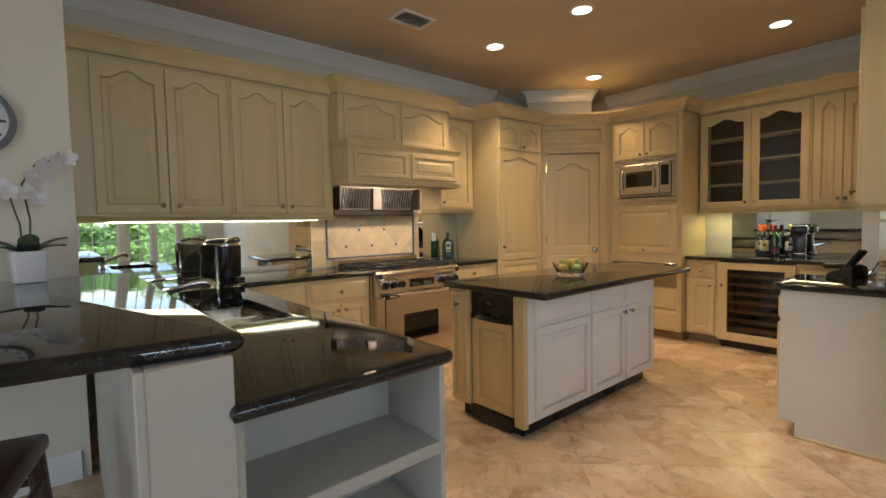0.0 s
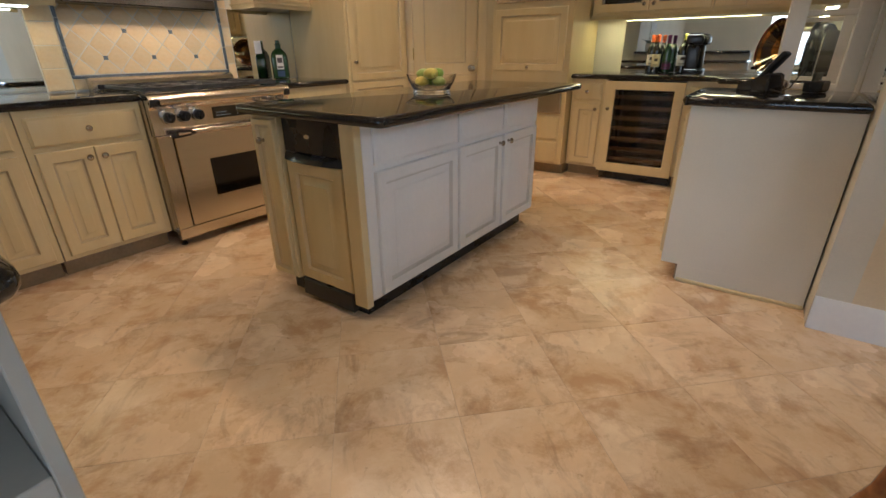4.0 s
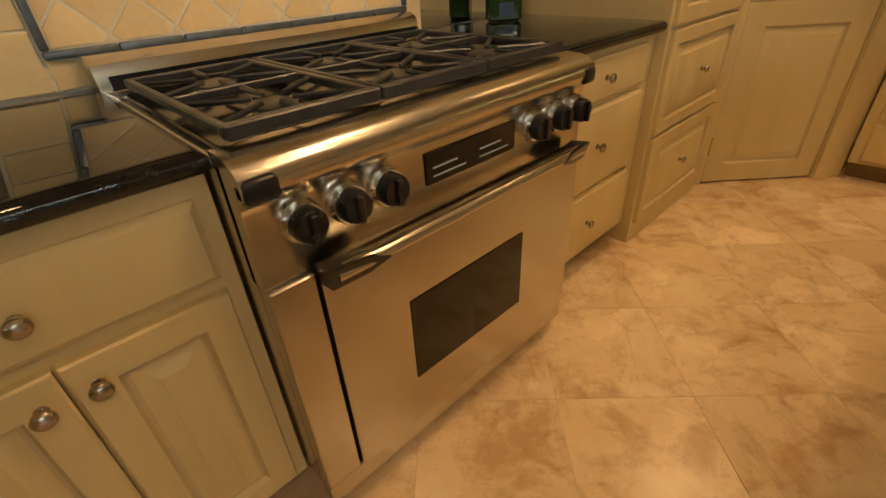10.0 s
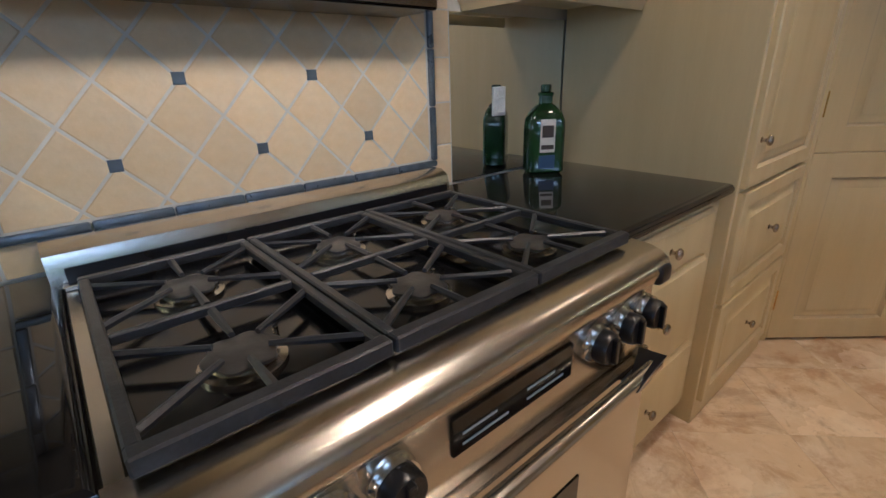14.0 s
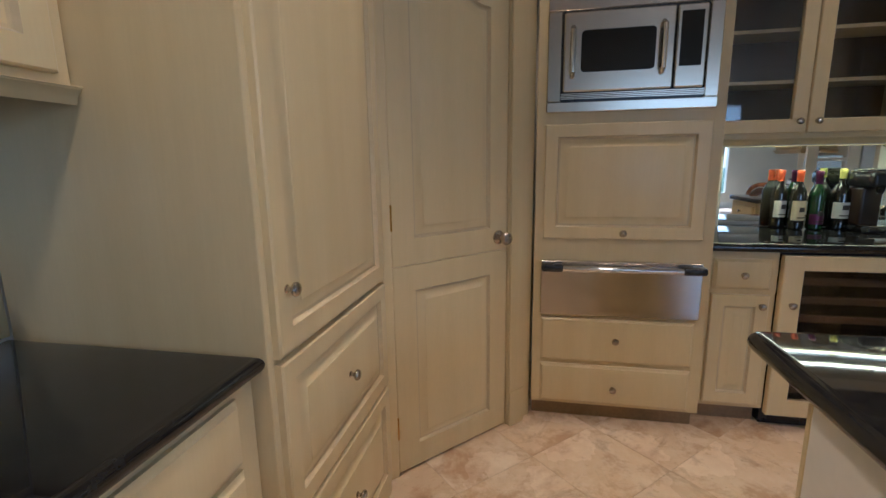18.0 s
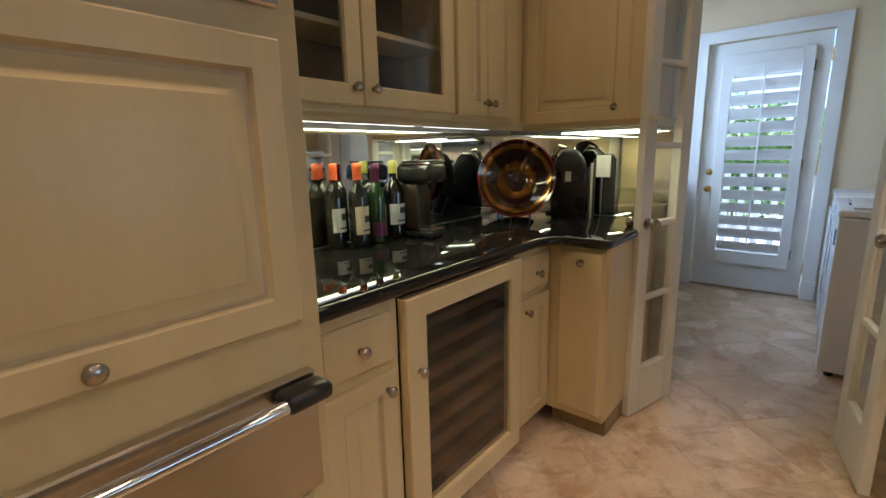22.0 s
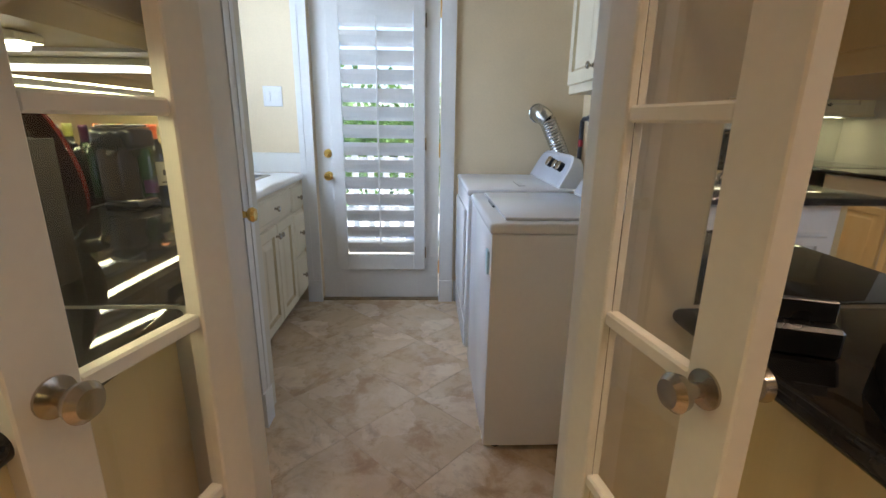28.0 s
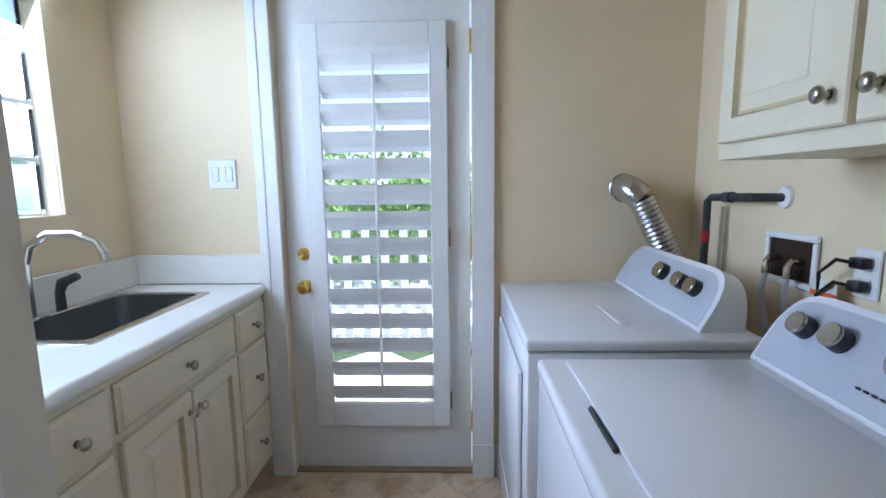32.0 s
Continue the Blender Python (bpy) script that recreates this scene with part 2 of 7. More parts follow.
M_TRAV = travertine()
M_PENIN = mat("grey_cream_paint", (0.47, 0.45, 0.39), 0.42, var=0.03, scale=3, fine=40, bump=0.008)
M_LAUNDRY = mat("pale_cream_cabinet_paint", (0.73, 0.65, 0.48), 0.4, var=0.02, scale=3, fine=40, bump=0.006, second=(0.69, 0.60, 0.42))
GLAZE = {"cream_glazed_paint": M_CREAMGLAZE, "white_trim_paint": M_WHITEGLAZE, "antique_white_paint": M_WHITEGLAZE, "pale_cream_cabinet_paint": M_CREAMGLAZE}

# ---- mesh helpers ----


def box(bm, x0, y0, z0, x1, y1, z1, bevel=0.0, seg=1):
    made = bmesh.ops.create_cube(bm, size=1.0, matrix=Matrix.Translation(((x0 + x1) / 2, (y0 + y1) / 2, (z0 + z1) / 2)) @ Matrix.Diagonal((abs(x1 - x0), abs(y1 - y0), abs(z1 - z0), 1)))
    if bevel:
        edges = {e for v in made["verts"] for e in v.link_edges}
        bmesh.ops.bevel(bm, geom=list(edges), offset=bevel, segments=seg, affect="EDGES", profile=0.5)
    return bm


def fresh():
    return bmesh.new()


def boxes(*dims, bevel=0.0, seg=1):
    bm = fresh()
    for d in dims:
        box(bm, *d, bevel=bevel, seg=seg)
    return bm


def lathe(bm, profile, m=None, seg=20):
    """Turns (radius, height) pairs round the z axis of m."""
    m = m or Matrix()
    rings = []
    for r, h in profile:
        if r < 1e-5:
            rings.append([bm.verts.new(m @ Vector((0, 0, h)))])
        else:
            rings.append([bm.verts.new(m @ Vector((r * math.cos(2 * math.pi * i / seg), r * math.sin(2 * math.pi * i / seg), h))) for i in range(seg)])
    for a, b in zip(rings, rings[1:]):
        for i in range(seg):
            j = (i + 1) % seg
            if len(a) == 1 and len(b) == 1:
                continue
            if len(a) == 1:
                bm.faces.new((a[0], b[i], b[j]))
            elif len(b) == 1:
                bm.faces.new((a[i], a[j], b[0]))
            else:
                bm.faces.new((a[i], a[j], b[j], b[i]))
    return bm


def tube(bm, pts, r, seg=10, caps=True):
    """A round bar along pts; r is one radius or one for each point."""
    pts = [Vector(p) for p in pts]
    rs = r if isinstance(r, (list, tuple)) else [r] * len(pts)
    rings, up = [], None
    for i, p in enumerate(pts):
        d = (pts[min(i + 1, len(pts) - 1)] - pts[max(i - 1, 0)]).normalized()
        if up is None:
            up = d.orthogonal().normalized()
        up = (up - d * up.dot(d)).normalized()
        side = d.cross(up)
        rings.append([bm.verts.new(p + rs[i] * (math.cos(2 * math.pi * k / seg) * up + math.sin(2 * math.pi * k / seg) * side)) for k in range(seg)])
    for a, b in zip(rings, rings[1:]):
        for k in range(seg):
            bm.faces.new((a[k], a[(k + 1) % seg], b[(k + 1) % seg], b[k]))
    if caps:
        bm.faces.new(rings[0][::-1])
        bm.faces.new(rings[-1])
    return bm


def loops(bm, rows, cap_first=True, cap_last=True):
    """Bridges closed rings of equal length."""
    rings = [[bm.verts.new(p) for p in row] for row in rows]
    n = len(rings[0])
    for a, b in zip(rings, rings[1:]):
        for i in range(n):
            bm.faces.new((a[i], a[(i + 1) % n], b[(i + 1) % n], b[i]))
    if cap_first:
        bm.faces.new(rings[0][::-1])
    if cap_last:
        bm.faces.new(rings[-1])
    return rings


def offset(pts, d):
    """Moves a counter-clockwise outline inwards by d."""
    out, n = [], len(pts)
    for i in range(n):
        a, b, c = Vector(pts[i - 1]), Vector(pts[i]), Vector(pts[(i + 1) % n])
        u, v = (b - a).normalized(), (c - b).normalized()
        nu, nv = Vector((-u.y, u.x)), Vector((-v.y, v.x))
        w = nu + nv
        w = w / max(0.2, w.dot(w) / 2)
        out.append(tuple(b + w * d))
    return out


def rounded(pts, r, seg=4):
    """Rounds the corners of an outline; r is one radius or one for each corner."""
    out, n = [], len(pts)
    rs = r if isinstance(r, (list, tuple)) else [r] * n
    for i in range(n):
        a, b, c = Vector(pts[i - 1]), Vector(pts[i]), Vector(pts[(i + 1) % n])
        if rs[i] <= 0:
            out.append(tuple(b))
            continue
        p, q = b + (a - b).normalized() * rs[i], b + (c - b).normalized() * rs[i]
        for k in range(seg + 1):
            t = k / seg
            out.append(tuple((1 - t) ** 2 * p + 2 * t * (1 - t) * b + t * t * q))
    return out


def mesh_of(name, bm, material):
    bmesh.ops.recalc_face_normals(bm, faces=bm.faces)
    me = bpy.data.meshes.new(name)
    bm.to_mesh(me)
    bm.free()
    me.materials.append(material)
    if material.name in GLAZE:
        me.materials.append(GLAZE[material.name])
    return me


def smooth(me, angle=35):
    me.shade_smooth()
    me.set_sharp_from_angle(angle=radians(angle))


def part(name, bm, material, parent, label="", at=None, angle=35):
    ob = new(name, mesh_of(name, bm, material))
    smooth(ob.data, angle)
    ob.parent = parent
    if at is not None:
        ob.matrix_basis = at
    return tagged(ob, label)


def thing(name, m, label, category, group="", kind=""):
    ob = new(name)
    ob.empty_display_size = 0.1
    ob.matrix_world = m
    return tagged(ob, label, category, group, kind)


def single(name, bm, material, label, category, m=None, group="", kind="", angle=35):
    ob = new(name, mesh_of(name, bm, material))
    smooth(ob.data, angle)
    if m is not None:
        ob.matrix_world = m
    return tagged(ob, label, category, group, kind)


def structure(name, bm, material, label="", category=""):
    return single(name, bm, material, label, category, kind="structure")


# ---- cabinet pieces ----
ARCH_N = 14


def outline(w, h, inset, arch):
    """A door outline with a swept top; every ring has the same number of corners."""
    x0, x1, z0, z1 = inset, w - inset, inset, h - inset
    pts = [(x0, z0), (x1, z0)]
    for i in range(ARCH_N + 1):
        u = 1 - 2 * i / ARCH_N
        k = max(0.0, 1 - abs(u) / 0.82)
        bump = k * k * (3 - 2 * k)
        pts.append(((x0 + x1) / 2 + u * (x1 - x0) / 2, z1 - arch + arch * bump))
    return pts


def panel_mesh(w, h, arch=0.0, stile=0.055, thick=0.02, raised=True):
    """A framed door with a raised field; front at y = -thick."""
    bm = fresh()
    rows = [(0, 0.0, 0), (0, -thick + 0.004, 0), (0.004, -thick, 0), (stile, -thick, arch), (stile + 0.007, -thick + 0.012, arch),
            (stile + 0.014, -thick + 0.013, arch)]
    if raised:
        rows += [(stile + 0.045, -thick + 0.0035, arch * 0.96), (stile + 0.047, -thick + 0.001, arch * 0.95), (stile + 0.05, -thick + 0.0005, arch * 0.95)]
    loops(bm, [[(x, y, z) for x, z in outline(w, h, ins, a)] for ins, y, a in rows])
    bm.faces.ensure_lookup_table()
    n = ARCH_N + 3
    for f in bm.faces[3 * n:5 * n]:
        f.material_index = 1
    return bm


def slab_mesh(w, h, thick=0.02):
    bm = fresh()
    rows = [(0, 0.0), (0, -thick * 0.45), (0.006, -thick * 0.6), (0.012, -thick * 0.95), (0.016, -thick)]
    loops(bm, [[(a, y, a), (w - a, y, a), (w - a, y, h - a), (a, y, h - a)] for a, y in rows])
    return bm


KNOB = [(0.0, 0.0), (0.009, 0.0), (0.010, 0.002), (0.006, 0.004), (0.0055, 0.012), (0.009, 0.015), (0.0155, 0.019), (0.0165, 0.024), (0.013, 0.029), (0.006, 0.031), (0.0, 0.0315)]
KNOB_MESH = {}


def knob(parent, x, z, y=-0.02, scale=1.0, material=None, label="satin nickel knob"):
    material = material or M_NICKEL
    if material.name not in KNOB_MESH:
        bm = lathe(fresh(), KNOB, Matrix.Rotation(radians(90), 4, "X"), 16)
        KNOB_MESH[material.name] = mesh_of("knob", bm, material)
        smooth(KNOB_MESH[material.name], 50)
    ob = new("knob", KNOB_MESH[material.name])
    ob.parent = parent
    ob.matrix_basis = pose(x, y, z) @ Matrix.Diagonal((scale, scale, scale, 1))
    return tagged(ob, label)


def door_part(parent, name, x0, z0, x1, z1, arch=0.0, knob_at=None, material=None, style="panel", stile=0.055, raised=True, y=0.0):
    w, h = x1 - x0, z1 - z0
    bm = slab_mesh(w, h) if style == "slab" else panel_mesh(w, h, arch, stile, raised=raised)
    ob = part(name, bm, material or M_CREAM, parent, at=pose(x0, y, z0))
    for kx, kz in knob_at or []:
        knob(ob, kx - x0, kz - z0)
    return ob


def crown_run(bm, pts, z0, z1, out, closed=False):
    """A crown moulding along pts, which runs with the room on its right-hand side... sweeps a stepped profile outwards and up."""
    prof = [(0.0, 0.0), (0.10, 0.0), (0.16, 0.14), (0.22, 0.2), (0.26, 0.34), (0.45, 0.55), (0.72, 0.74), (0.86, 0.82), (0.88, 0.9), (1.0, 0.92), (1.0, 1.0), (0.0, 1.0)]
    P = [Vector(p) for p in pts]
    rings = []
    for i, p in enumerate(P):
        dirs = []
        if i > 0:
            dirs.append((p - P[i - 1]).normalized())
        if i < len(P) - 1:
            dirs.append((P[i + 1] - p).normalized())
        ns = [Vector((d.y, -d.x)) for d in dirs]
        w = sum(ns, Vector((0, 0)))
        w = w / (w.dot(ns[0])) if abs(w.dot(ns[0])) > 0.2 else ns[0]
        rings.append([bm.verts.new((p.x + w.x * a * out, p.y + w.y * a * out, z0 + b * (z1 - z0))) for a, b in prof])
    n = len(prof)
    for a, b in zip(rings, rings[1:]):
        for k in range(n):
            bm.faces.new((a[k], a[(k + 1) % n], b[(k + 1) % n], b[k]))
    bm.faces.new(rings[0][::-1])
    bm.faces.new(rings[-1])
    return bm


def countertop(name, pts, label, z0=0.88, z1=0.92, r=0.045, holes=(), material=None, square=()):
    """A slab with a bullnosed edge; holes are outlines cut through it."""
    bm = fresh()
    radii = [0.0 if i in square else r for i in range(len(pts))]
    ring = rounded(pts, radii)
    R, mid = (z1 - z0) / 2, (z0 + z1) / 2
    rows = []
    for k in range(9):
        a = -math.pi / 2 + math.pi * k / 8
        rows.append([(x, y, mid + R * math.sin(a)) for x, y in offset(ring, R * (1 - math.cos(a)))])
    if not holes:
        loops(bm, rows)
    else:
        rings = loops(bm, rows, False, False)
        for ends, z in ((rings[0], z0), (rings[-1], z1)):
            es = [bm.edges.get((ends[i], ends[(i + 1) % len(ends)])) for i in range(len(ends))]
            for h in holes:
                hv = [bm.verts.new((x, y, z)) for x, y in h]
                es += [bm.edges.new((hv[i], hv[(i + 1) % len(hv)])) for i in range(len(hv))]
            bmesh.ops.triangle_fill(bm, use_beauty=True, edges=es)
        for h in holes:
            loops(bm, [[(x, y, z0) for x, y in h], [(x, y, z1) for x, y in h]], False, False)
    return single(name, bm, material or M_GRANITE, label, "countertop")


def cabinet(label, m, w, d, z0, z1, fronts, toe=True, name="base_cabinet", category="cabinet", material=None, group=""):
    """A carcass with its doors and drawers. Local x runs along the front, y into the cabinet."""
    ob = thing(name, m, label, category, group)
    part("body", boxes((0, 0, z0, w, d, z1), bevel=0.002), material or M_CREAM, ob)
    if toe:
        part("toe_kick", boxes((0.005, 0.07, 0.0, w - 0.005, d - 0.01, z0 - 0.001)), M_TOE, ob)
    for f in fronts:
        door_part(ob, *f[:5], **(f[5] if len(f) > 5 else {}), material=material)
    return ob

# ---- the building ----
# the laundry is set out on a grid of its own; these bring its places into the house
def lau_x(x):
    return 0.204 + 0.974 * x


def lau_y(y):
    return -0.021 + 0.943 * y


structure("wall_north", boxes((1.10, 5.06, 0, 6.86, 5.20, CEIL)), M_WALL)
structure("wall_pier", boxes((-3.5, 4.08, 0, 1.22, 4.22, CEIL)), M_WALL)
structure("wall_pier_return", boxes((1.10, 4.22, 0, 1.22, 5.06, CEIL)), M_WALL)
structure("wall_east", boxes((6.86, 1.03, 0, 7.04, 5.20, CEIL)), M_WALL)
structure("wall_south", boxes((4.27, 1.03, 0, 5.175, 1.15, CEIL), (5.93, 1.03, 0, 6.86, 1.15, CEIL), (5.175, 1.03, 2.12, 5.93, 1.15, CEIL)), M_WALL)
structure("wall_laundry_west", boxes((4.27, lau_y(-1.2), 0, lau_x(4.39), 1.03, CEIL)), M_WALLTAN)
structure("wall_laundry_nib", boxes((lau_x(4.39), lau_y(0.545), 0, lau_x(4.83), 1.03, CEIL)), M_WALLTAN)
structure("wall_laundry_south", boxes((4.27, lau_y(-1.32), 0, lau_x(5.36), lau_y(-1.2), CEIL), (lau_x(6.225), lau_y(-1.32), 0, 7.07, lau_y(-1.2), CEIL), (lau_x(5.36), lau_y(-1.32), 2.14, lau_x(6.225), lau_y(-1.2), CEIL)), M_WALLTAN)
LW = (-0.83, 0.10, 1.26, 2.25)
structure("wall_laundry_east", boxes((lau_x(6.92), lau_y(-1.2), 0, 7.07, lau_y(LW[0]), CEIL), (lau_x(6.92), lau_y(LW[1]), 0, 7.07, 1.03, CEIL), (lau_x(6.92), lau_y(LW[0]), 0, 7.07, lau_y(LW[1]), LW[2]), (lau_x(6.92), lau_y(LW[0]), LW[3], 7.07, lau_y(LW[1]), CEIL)), M_WALLTAN)
structure("wall_closet", boxes((lau_x(6.17), lau_y(0.13), 0, lau_x(6.29), lau_y(0.33), CEIL), (lau_x(6.17), lau_y(0.97), 0, lau_x(6.29), 1.03, CEIL), (lau_x(6.17), lau_y(0.33), 2.06, lau_x(6.29), lau_y(0.97), CEIL), (lau_x(6.29), lau_y(0.13), 0, lau_x(6.92), lau_y(0.25), CEIL)), M_WALL)
SW = [(0.80, 1.33), (1.46, 2.18), (2.32, 2.78), (2.84, 3.30), (3.36, 3.85)]
sw_boxes = [(-3.5, -3.12, 0, SW[0][0], -3.0, CEIL), (SW[-1][1], -3.12, 0, 4.27, -3.0, CEIL)]
for (a, b), (c, d) in zip(SW, SW[1:]):
    sw_boxes.append((b, -3.12, 0, c, -3.0, CEIL))
TRANSOMS = [(0.72, 2.18)] + SW[2:]
sw_boxes = [(x0, y0, z0, x1, y1, 2.58) for x0, y0, z0, x1, y1, z1 in sw_boxes]
for a, b in SW:
    sw_boxes += [(a, -3.12, 0, b, -3.0, 0.10), (a, -3.12, 2.29, b, -3.0, 2.58)]
edges = [-3.5] + [x for w in TRANSOMS for x in w] + [4.27]
sw_boxes += [(edges[i], -3.12, 2.58, edges[i + 1], -3.0, 2.87) for i in range(0, len(edges), 2)]
sw_boxes.append((-3.5, -3.12, 2.87, 4.27, -3.0, CEIL))
structure("wall_breakfast_south", boxes(*sw_boxes), M_WALL)
structure("wall_breakfast_east", boxes((4.27, -3.12, 0, 4.39, lau_y(-1.32), CEIL)), M_WALL)
structure("wall_breakfast_west", boxes((-3.62, -3.12, 0, -3.5, -1.1, CEIL), (-3.62, 2.1, 0, -3.5, 4.22, CEIL), (-3.62, -1.1, 0, -3.5, 2.1, 0.4), (-3.62, -1.1, 2.5, -3.5, 2.1, CEIL)), M_WALL)
structure("ceiling", boxes((-3.62, -3.12, CEIL, 4.39, 5.20, CEIL + 0.1), (4.39, lau_y(-1.32), CEIL, 7.07, 5.20, CEIL + 0.1)), M_CEIL)
floor = structure("floor", boxes((-3.62, -3.12, -0.12, 4.39, 5.20, -0.0014), (4.39, lau_y(-1.32), -0.12, 7.07, 5.20, -0.0014)), M_FLOORGROUT, "honed travertine tile floor laid on the diagonal", "floor")
structure("ground", boxes((-60, -60, -0.3, 60, 60, -0.13)), mat("lawn", (0.07, 0.12, 0.035), 0.9, var=0.2, scale=1.5, fine=40, bump=0.1))

bm = crown_run(fresh(), [(1.22, 4.08), (1.22, 5.06), (5.42, 5.06)], CEIL - 0.13, CEIL, 0.10)
structure("crown_moulding", bm, M_WHITE)

# ---- range wall ----
FACE = 4.405
X0 = 2.06


def knobs_pair(x0, x1, z, gap=0.035):
    c = (x0 + x1) / 2
    return c - gap, c + gap, z


def base_unit(label, m, w, drawers=1, doors=2, d=0.64, zt=0.88, knob_side=None):
    fr = [("drawer", 0.03, 0.70, w - 0.03, 0.845, dict(style="slab", knob_at=[(w / 2, 0.772)]))]
    if doors == 2:
        c = w / 2
        fr += [("door", 0.03, 0.125, c - 0.003, 0.675, dict(knob_at=[(c - 0.035, 0.625)])), ("door", c + 0.003, 0.125, w - 0.03, 0.675, dict(knob_at=[(c + 0.035, 0.625)]))]
    elif doors == 1:
        kx = 0.065 if knob_side == "l" else w - 0.065
        fr += [("door", 0.03, 0.125, w - 0.03, 0.675, dict(knob_at=[(kx, 0.625)]))]
    return cabinet(label, m, w, d, 0.10, zt, fr)


base_unit("cream painted base cabinet with a drawer over two doors", pose(2.60, FACE, 0), 0.56)
base_unit("cream painted base cabinet beside the sink run", pose(2.04, FACE, 0), 0.555)
# right of the range: three drawers
cabinet("narrow cream base cabinet with three drawers", pose(4.105, 4.43, 0), 0.665, 0.62, 0.10, 0.88, [
    ("drawer", 0.02, 0.715, 0.60, 0.855, dict(style="slab", knob_at=[(0.305, 0.79)])),
    ("drawer", 0.02, 0.40, 0.60, 0.70, dict(style="slab", knob_at=[(0.305, 0.56)])),
    ("drawer", 0.02, 0.125, 0.60, 0.385, dict(style="slab", knob_at=[(0.305, 0.255)]))])
countertop("counter_right_of_range", [(4.10, 5.05), (4.10, 4.395), (4.772, 4.395), (4.772, 5.05)], "polished black granite counter beside the range", square=(0, 1, 2, 3))
countertop("counter_left_of_range", [(1.225, 5.05), (1.225, 4.23), (1.43, 4.23), (2.08, 4.23), (2.08, 4.375), (3.165, 4.375), (3.165, 5.05)], "polished black granite counter along the mirrored wall", square=(0, 1, 2, 3, 4, 5, 6))

# ---- tall cabinet, pantry, oven column ----
TALL_TOP = 2.45
cabinet("tall cream cabinet with two deep drawers below", pose(4.775, 4.39, 0), 0.755, 0.66, 0.0, TALL_TOP, [
    ("drawer", 0.02, 0.10, 0.71, 0.485, dict(knob_at=[(0.365, 0.30)], stile=0.05)),
    ("drawer", 0.02, 0.50, 0.71, 0.885, dict(knob_at=[(0.365, 0.70)], stile=0.05)),
    ("door", 0.02, 0.90, 0.71, 2.09, dict(arch=0.05, knob_at=[(0.06, 1.045)])),
    ("door", 0.02, 2.115, 0.362, 2.42, dict(arch=0.04, knob_at=[(0.33, 2.15)])),
    ("door", 0.368, 2.115, 0.71, 2.42, dict(arch=0.04, knob_at=[(0.40, 2.15)]))], toe=False, name="tall_cabinet")
A, B = Vector((5.53, 4.46)), Vector((6.205, 3.854))
ang = math.degrees(math.atan2(B.y - A.y, B.x - A.x))
L = (B - A).length
pm = pose(A.x, A.y, 0, 0, 0, ang)
pantry = thing("pantry_front", pm, "cream corner pantry front with a panelled door", "pantry")
part("frame", boxes((0, 0, 0, 0.115, 0.06, 2.45), (L - 0.165, 0, 0, L, 0.06, 2.45), (0.115, 0, 2.12, L - 0.165, 0.06, 2.45), bevel=0.002), M_CREAM, pantry)
part("casing", boxes((L - 0.163, -0.018, 0.0, L - 0.075, -0.0005, 2.16), (0.02, -0.028, 2.1605, L - 0.06, -0.0005, 2.20), bevel=0.004), M_CREAM, pantry)
for px in (L - 0.168,):
    part("plinth", boxes((px, -0.026, 0, px + 0.098, -0.0185, 0.19), bevel=0.004), M_CREAM, pantry)
door_part(pantry, "header_panel", 0.06, 2.23, L - 0.11, 2.43, stile=0.04)
pd = part("door", panel_mesh(L - 0.288, 1.20, 0.07, 0.105, 0.035), M_CREAM, pantry, at=pose(0.119, 0.04, 0.905))
part("lower_panel", panel_mesh(L - 0.288, 0.892, 0.0, 0.105, 0.035), M_CREAM, pd, at=pose(0, 0, -0.894))
part("handle", lathe(fresh(), [(0, 0), (0.032, 0), (0.032, 0.006), (0.012, 0.012), (0.012, 0.035), (0.027, 0.045), (0.030, 0.058), (0.024, 0.068), (0, 0.072)], Matrix.Rotation(radians(90), 4, "X")), M_NICKEL, pd, "satin nickel door knob", at=pose(L - 0.345, -0.035, 0.06))
for hz in (0.22, 1.10, 1.95):
    part("hinge", boxes((0.117, 0.0, hz - 0.05, 0.1245, 0.0035, hz + 0.05)), M_BRASS, pantry, at=pose(-0.003, -0.0, 0))

COL = pose(6.17, 3.845, 0, 0, 0, -90)
CW = 0.785
cabinet("cream oven column cabinet with flap and two drawers", COL, CW, 0.66, 0.10, TALL_TOP, [
    ("drawer", 0.04, 0.115, CW - 0.05, 0.315, dict(style="slab", knob_at=[(CW / 2 - 0.005, 0.205)])),
    ("drawer", 0.04, 0.335, CW - 0.05, 0.555, dict(style="slab", knob_at=[(CW / 2 - 0.005, 0.455)])),
    ("flap_door", 0.04, 0.945, CW - 0.05, 1.465, dict(knob_at=[(CW / 2, 0.975)])),
    ("door", 0.04, 2.005, CW / 2 - 0.008, 2.41, dict(arch=0.05, knob_at=[(CW / 2 - 0.045, 2.04)])),
    ("door", CW / 2 - 0.002, 2.005, CW - 0.05, 2.41, dict(arch=0.05, knob_at=[(CW / 2 + 0.035, 2.04)]))], name="oven_column")

# ---- bar wall ----
BX = 6.27
bar = lambda y: pose(BX, y, 0, 0, 0, -90)
base_unit("narrow cream base cabinet with a drawer over one door", bar(3.045), 0.305, doors=1)
base_unit("narrow cream base cabinet with a drawer over one door", bar(2.10), 0.30, doors=1, knob_side="l")
countertop("bar_counter", [(6.85, 3.055), (6.235, 3.055), (6.235, 1.97), (6.20, 1.87), (5.985, 1.87), (5.985, 1.155), (6.85, 1.155)], "polished black granite bar counter with a short return", square=(0, 1, 2, 5, 6))
endc = thing("base_cabinet", pose(6.269, 1.80, 0, 0, 0, 180), "narrow cream base cabinet at the end of the bar counter", "cabinet")
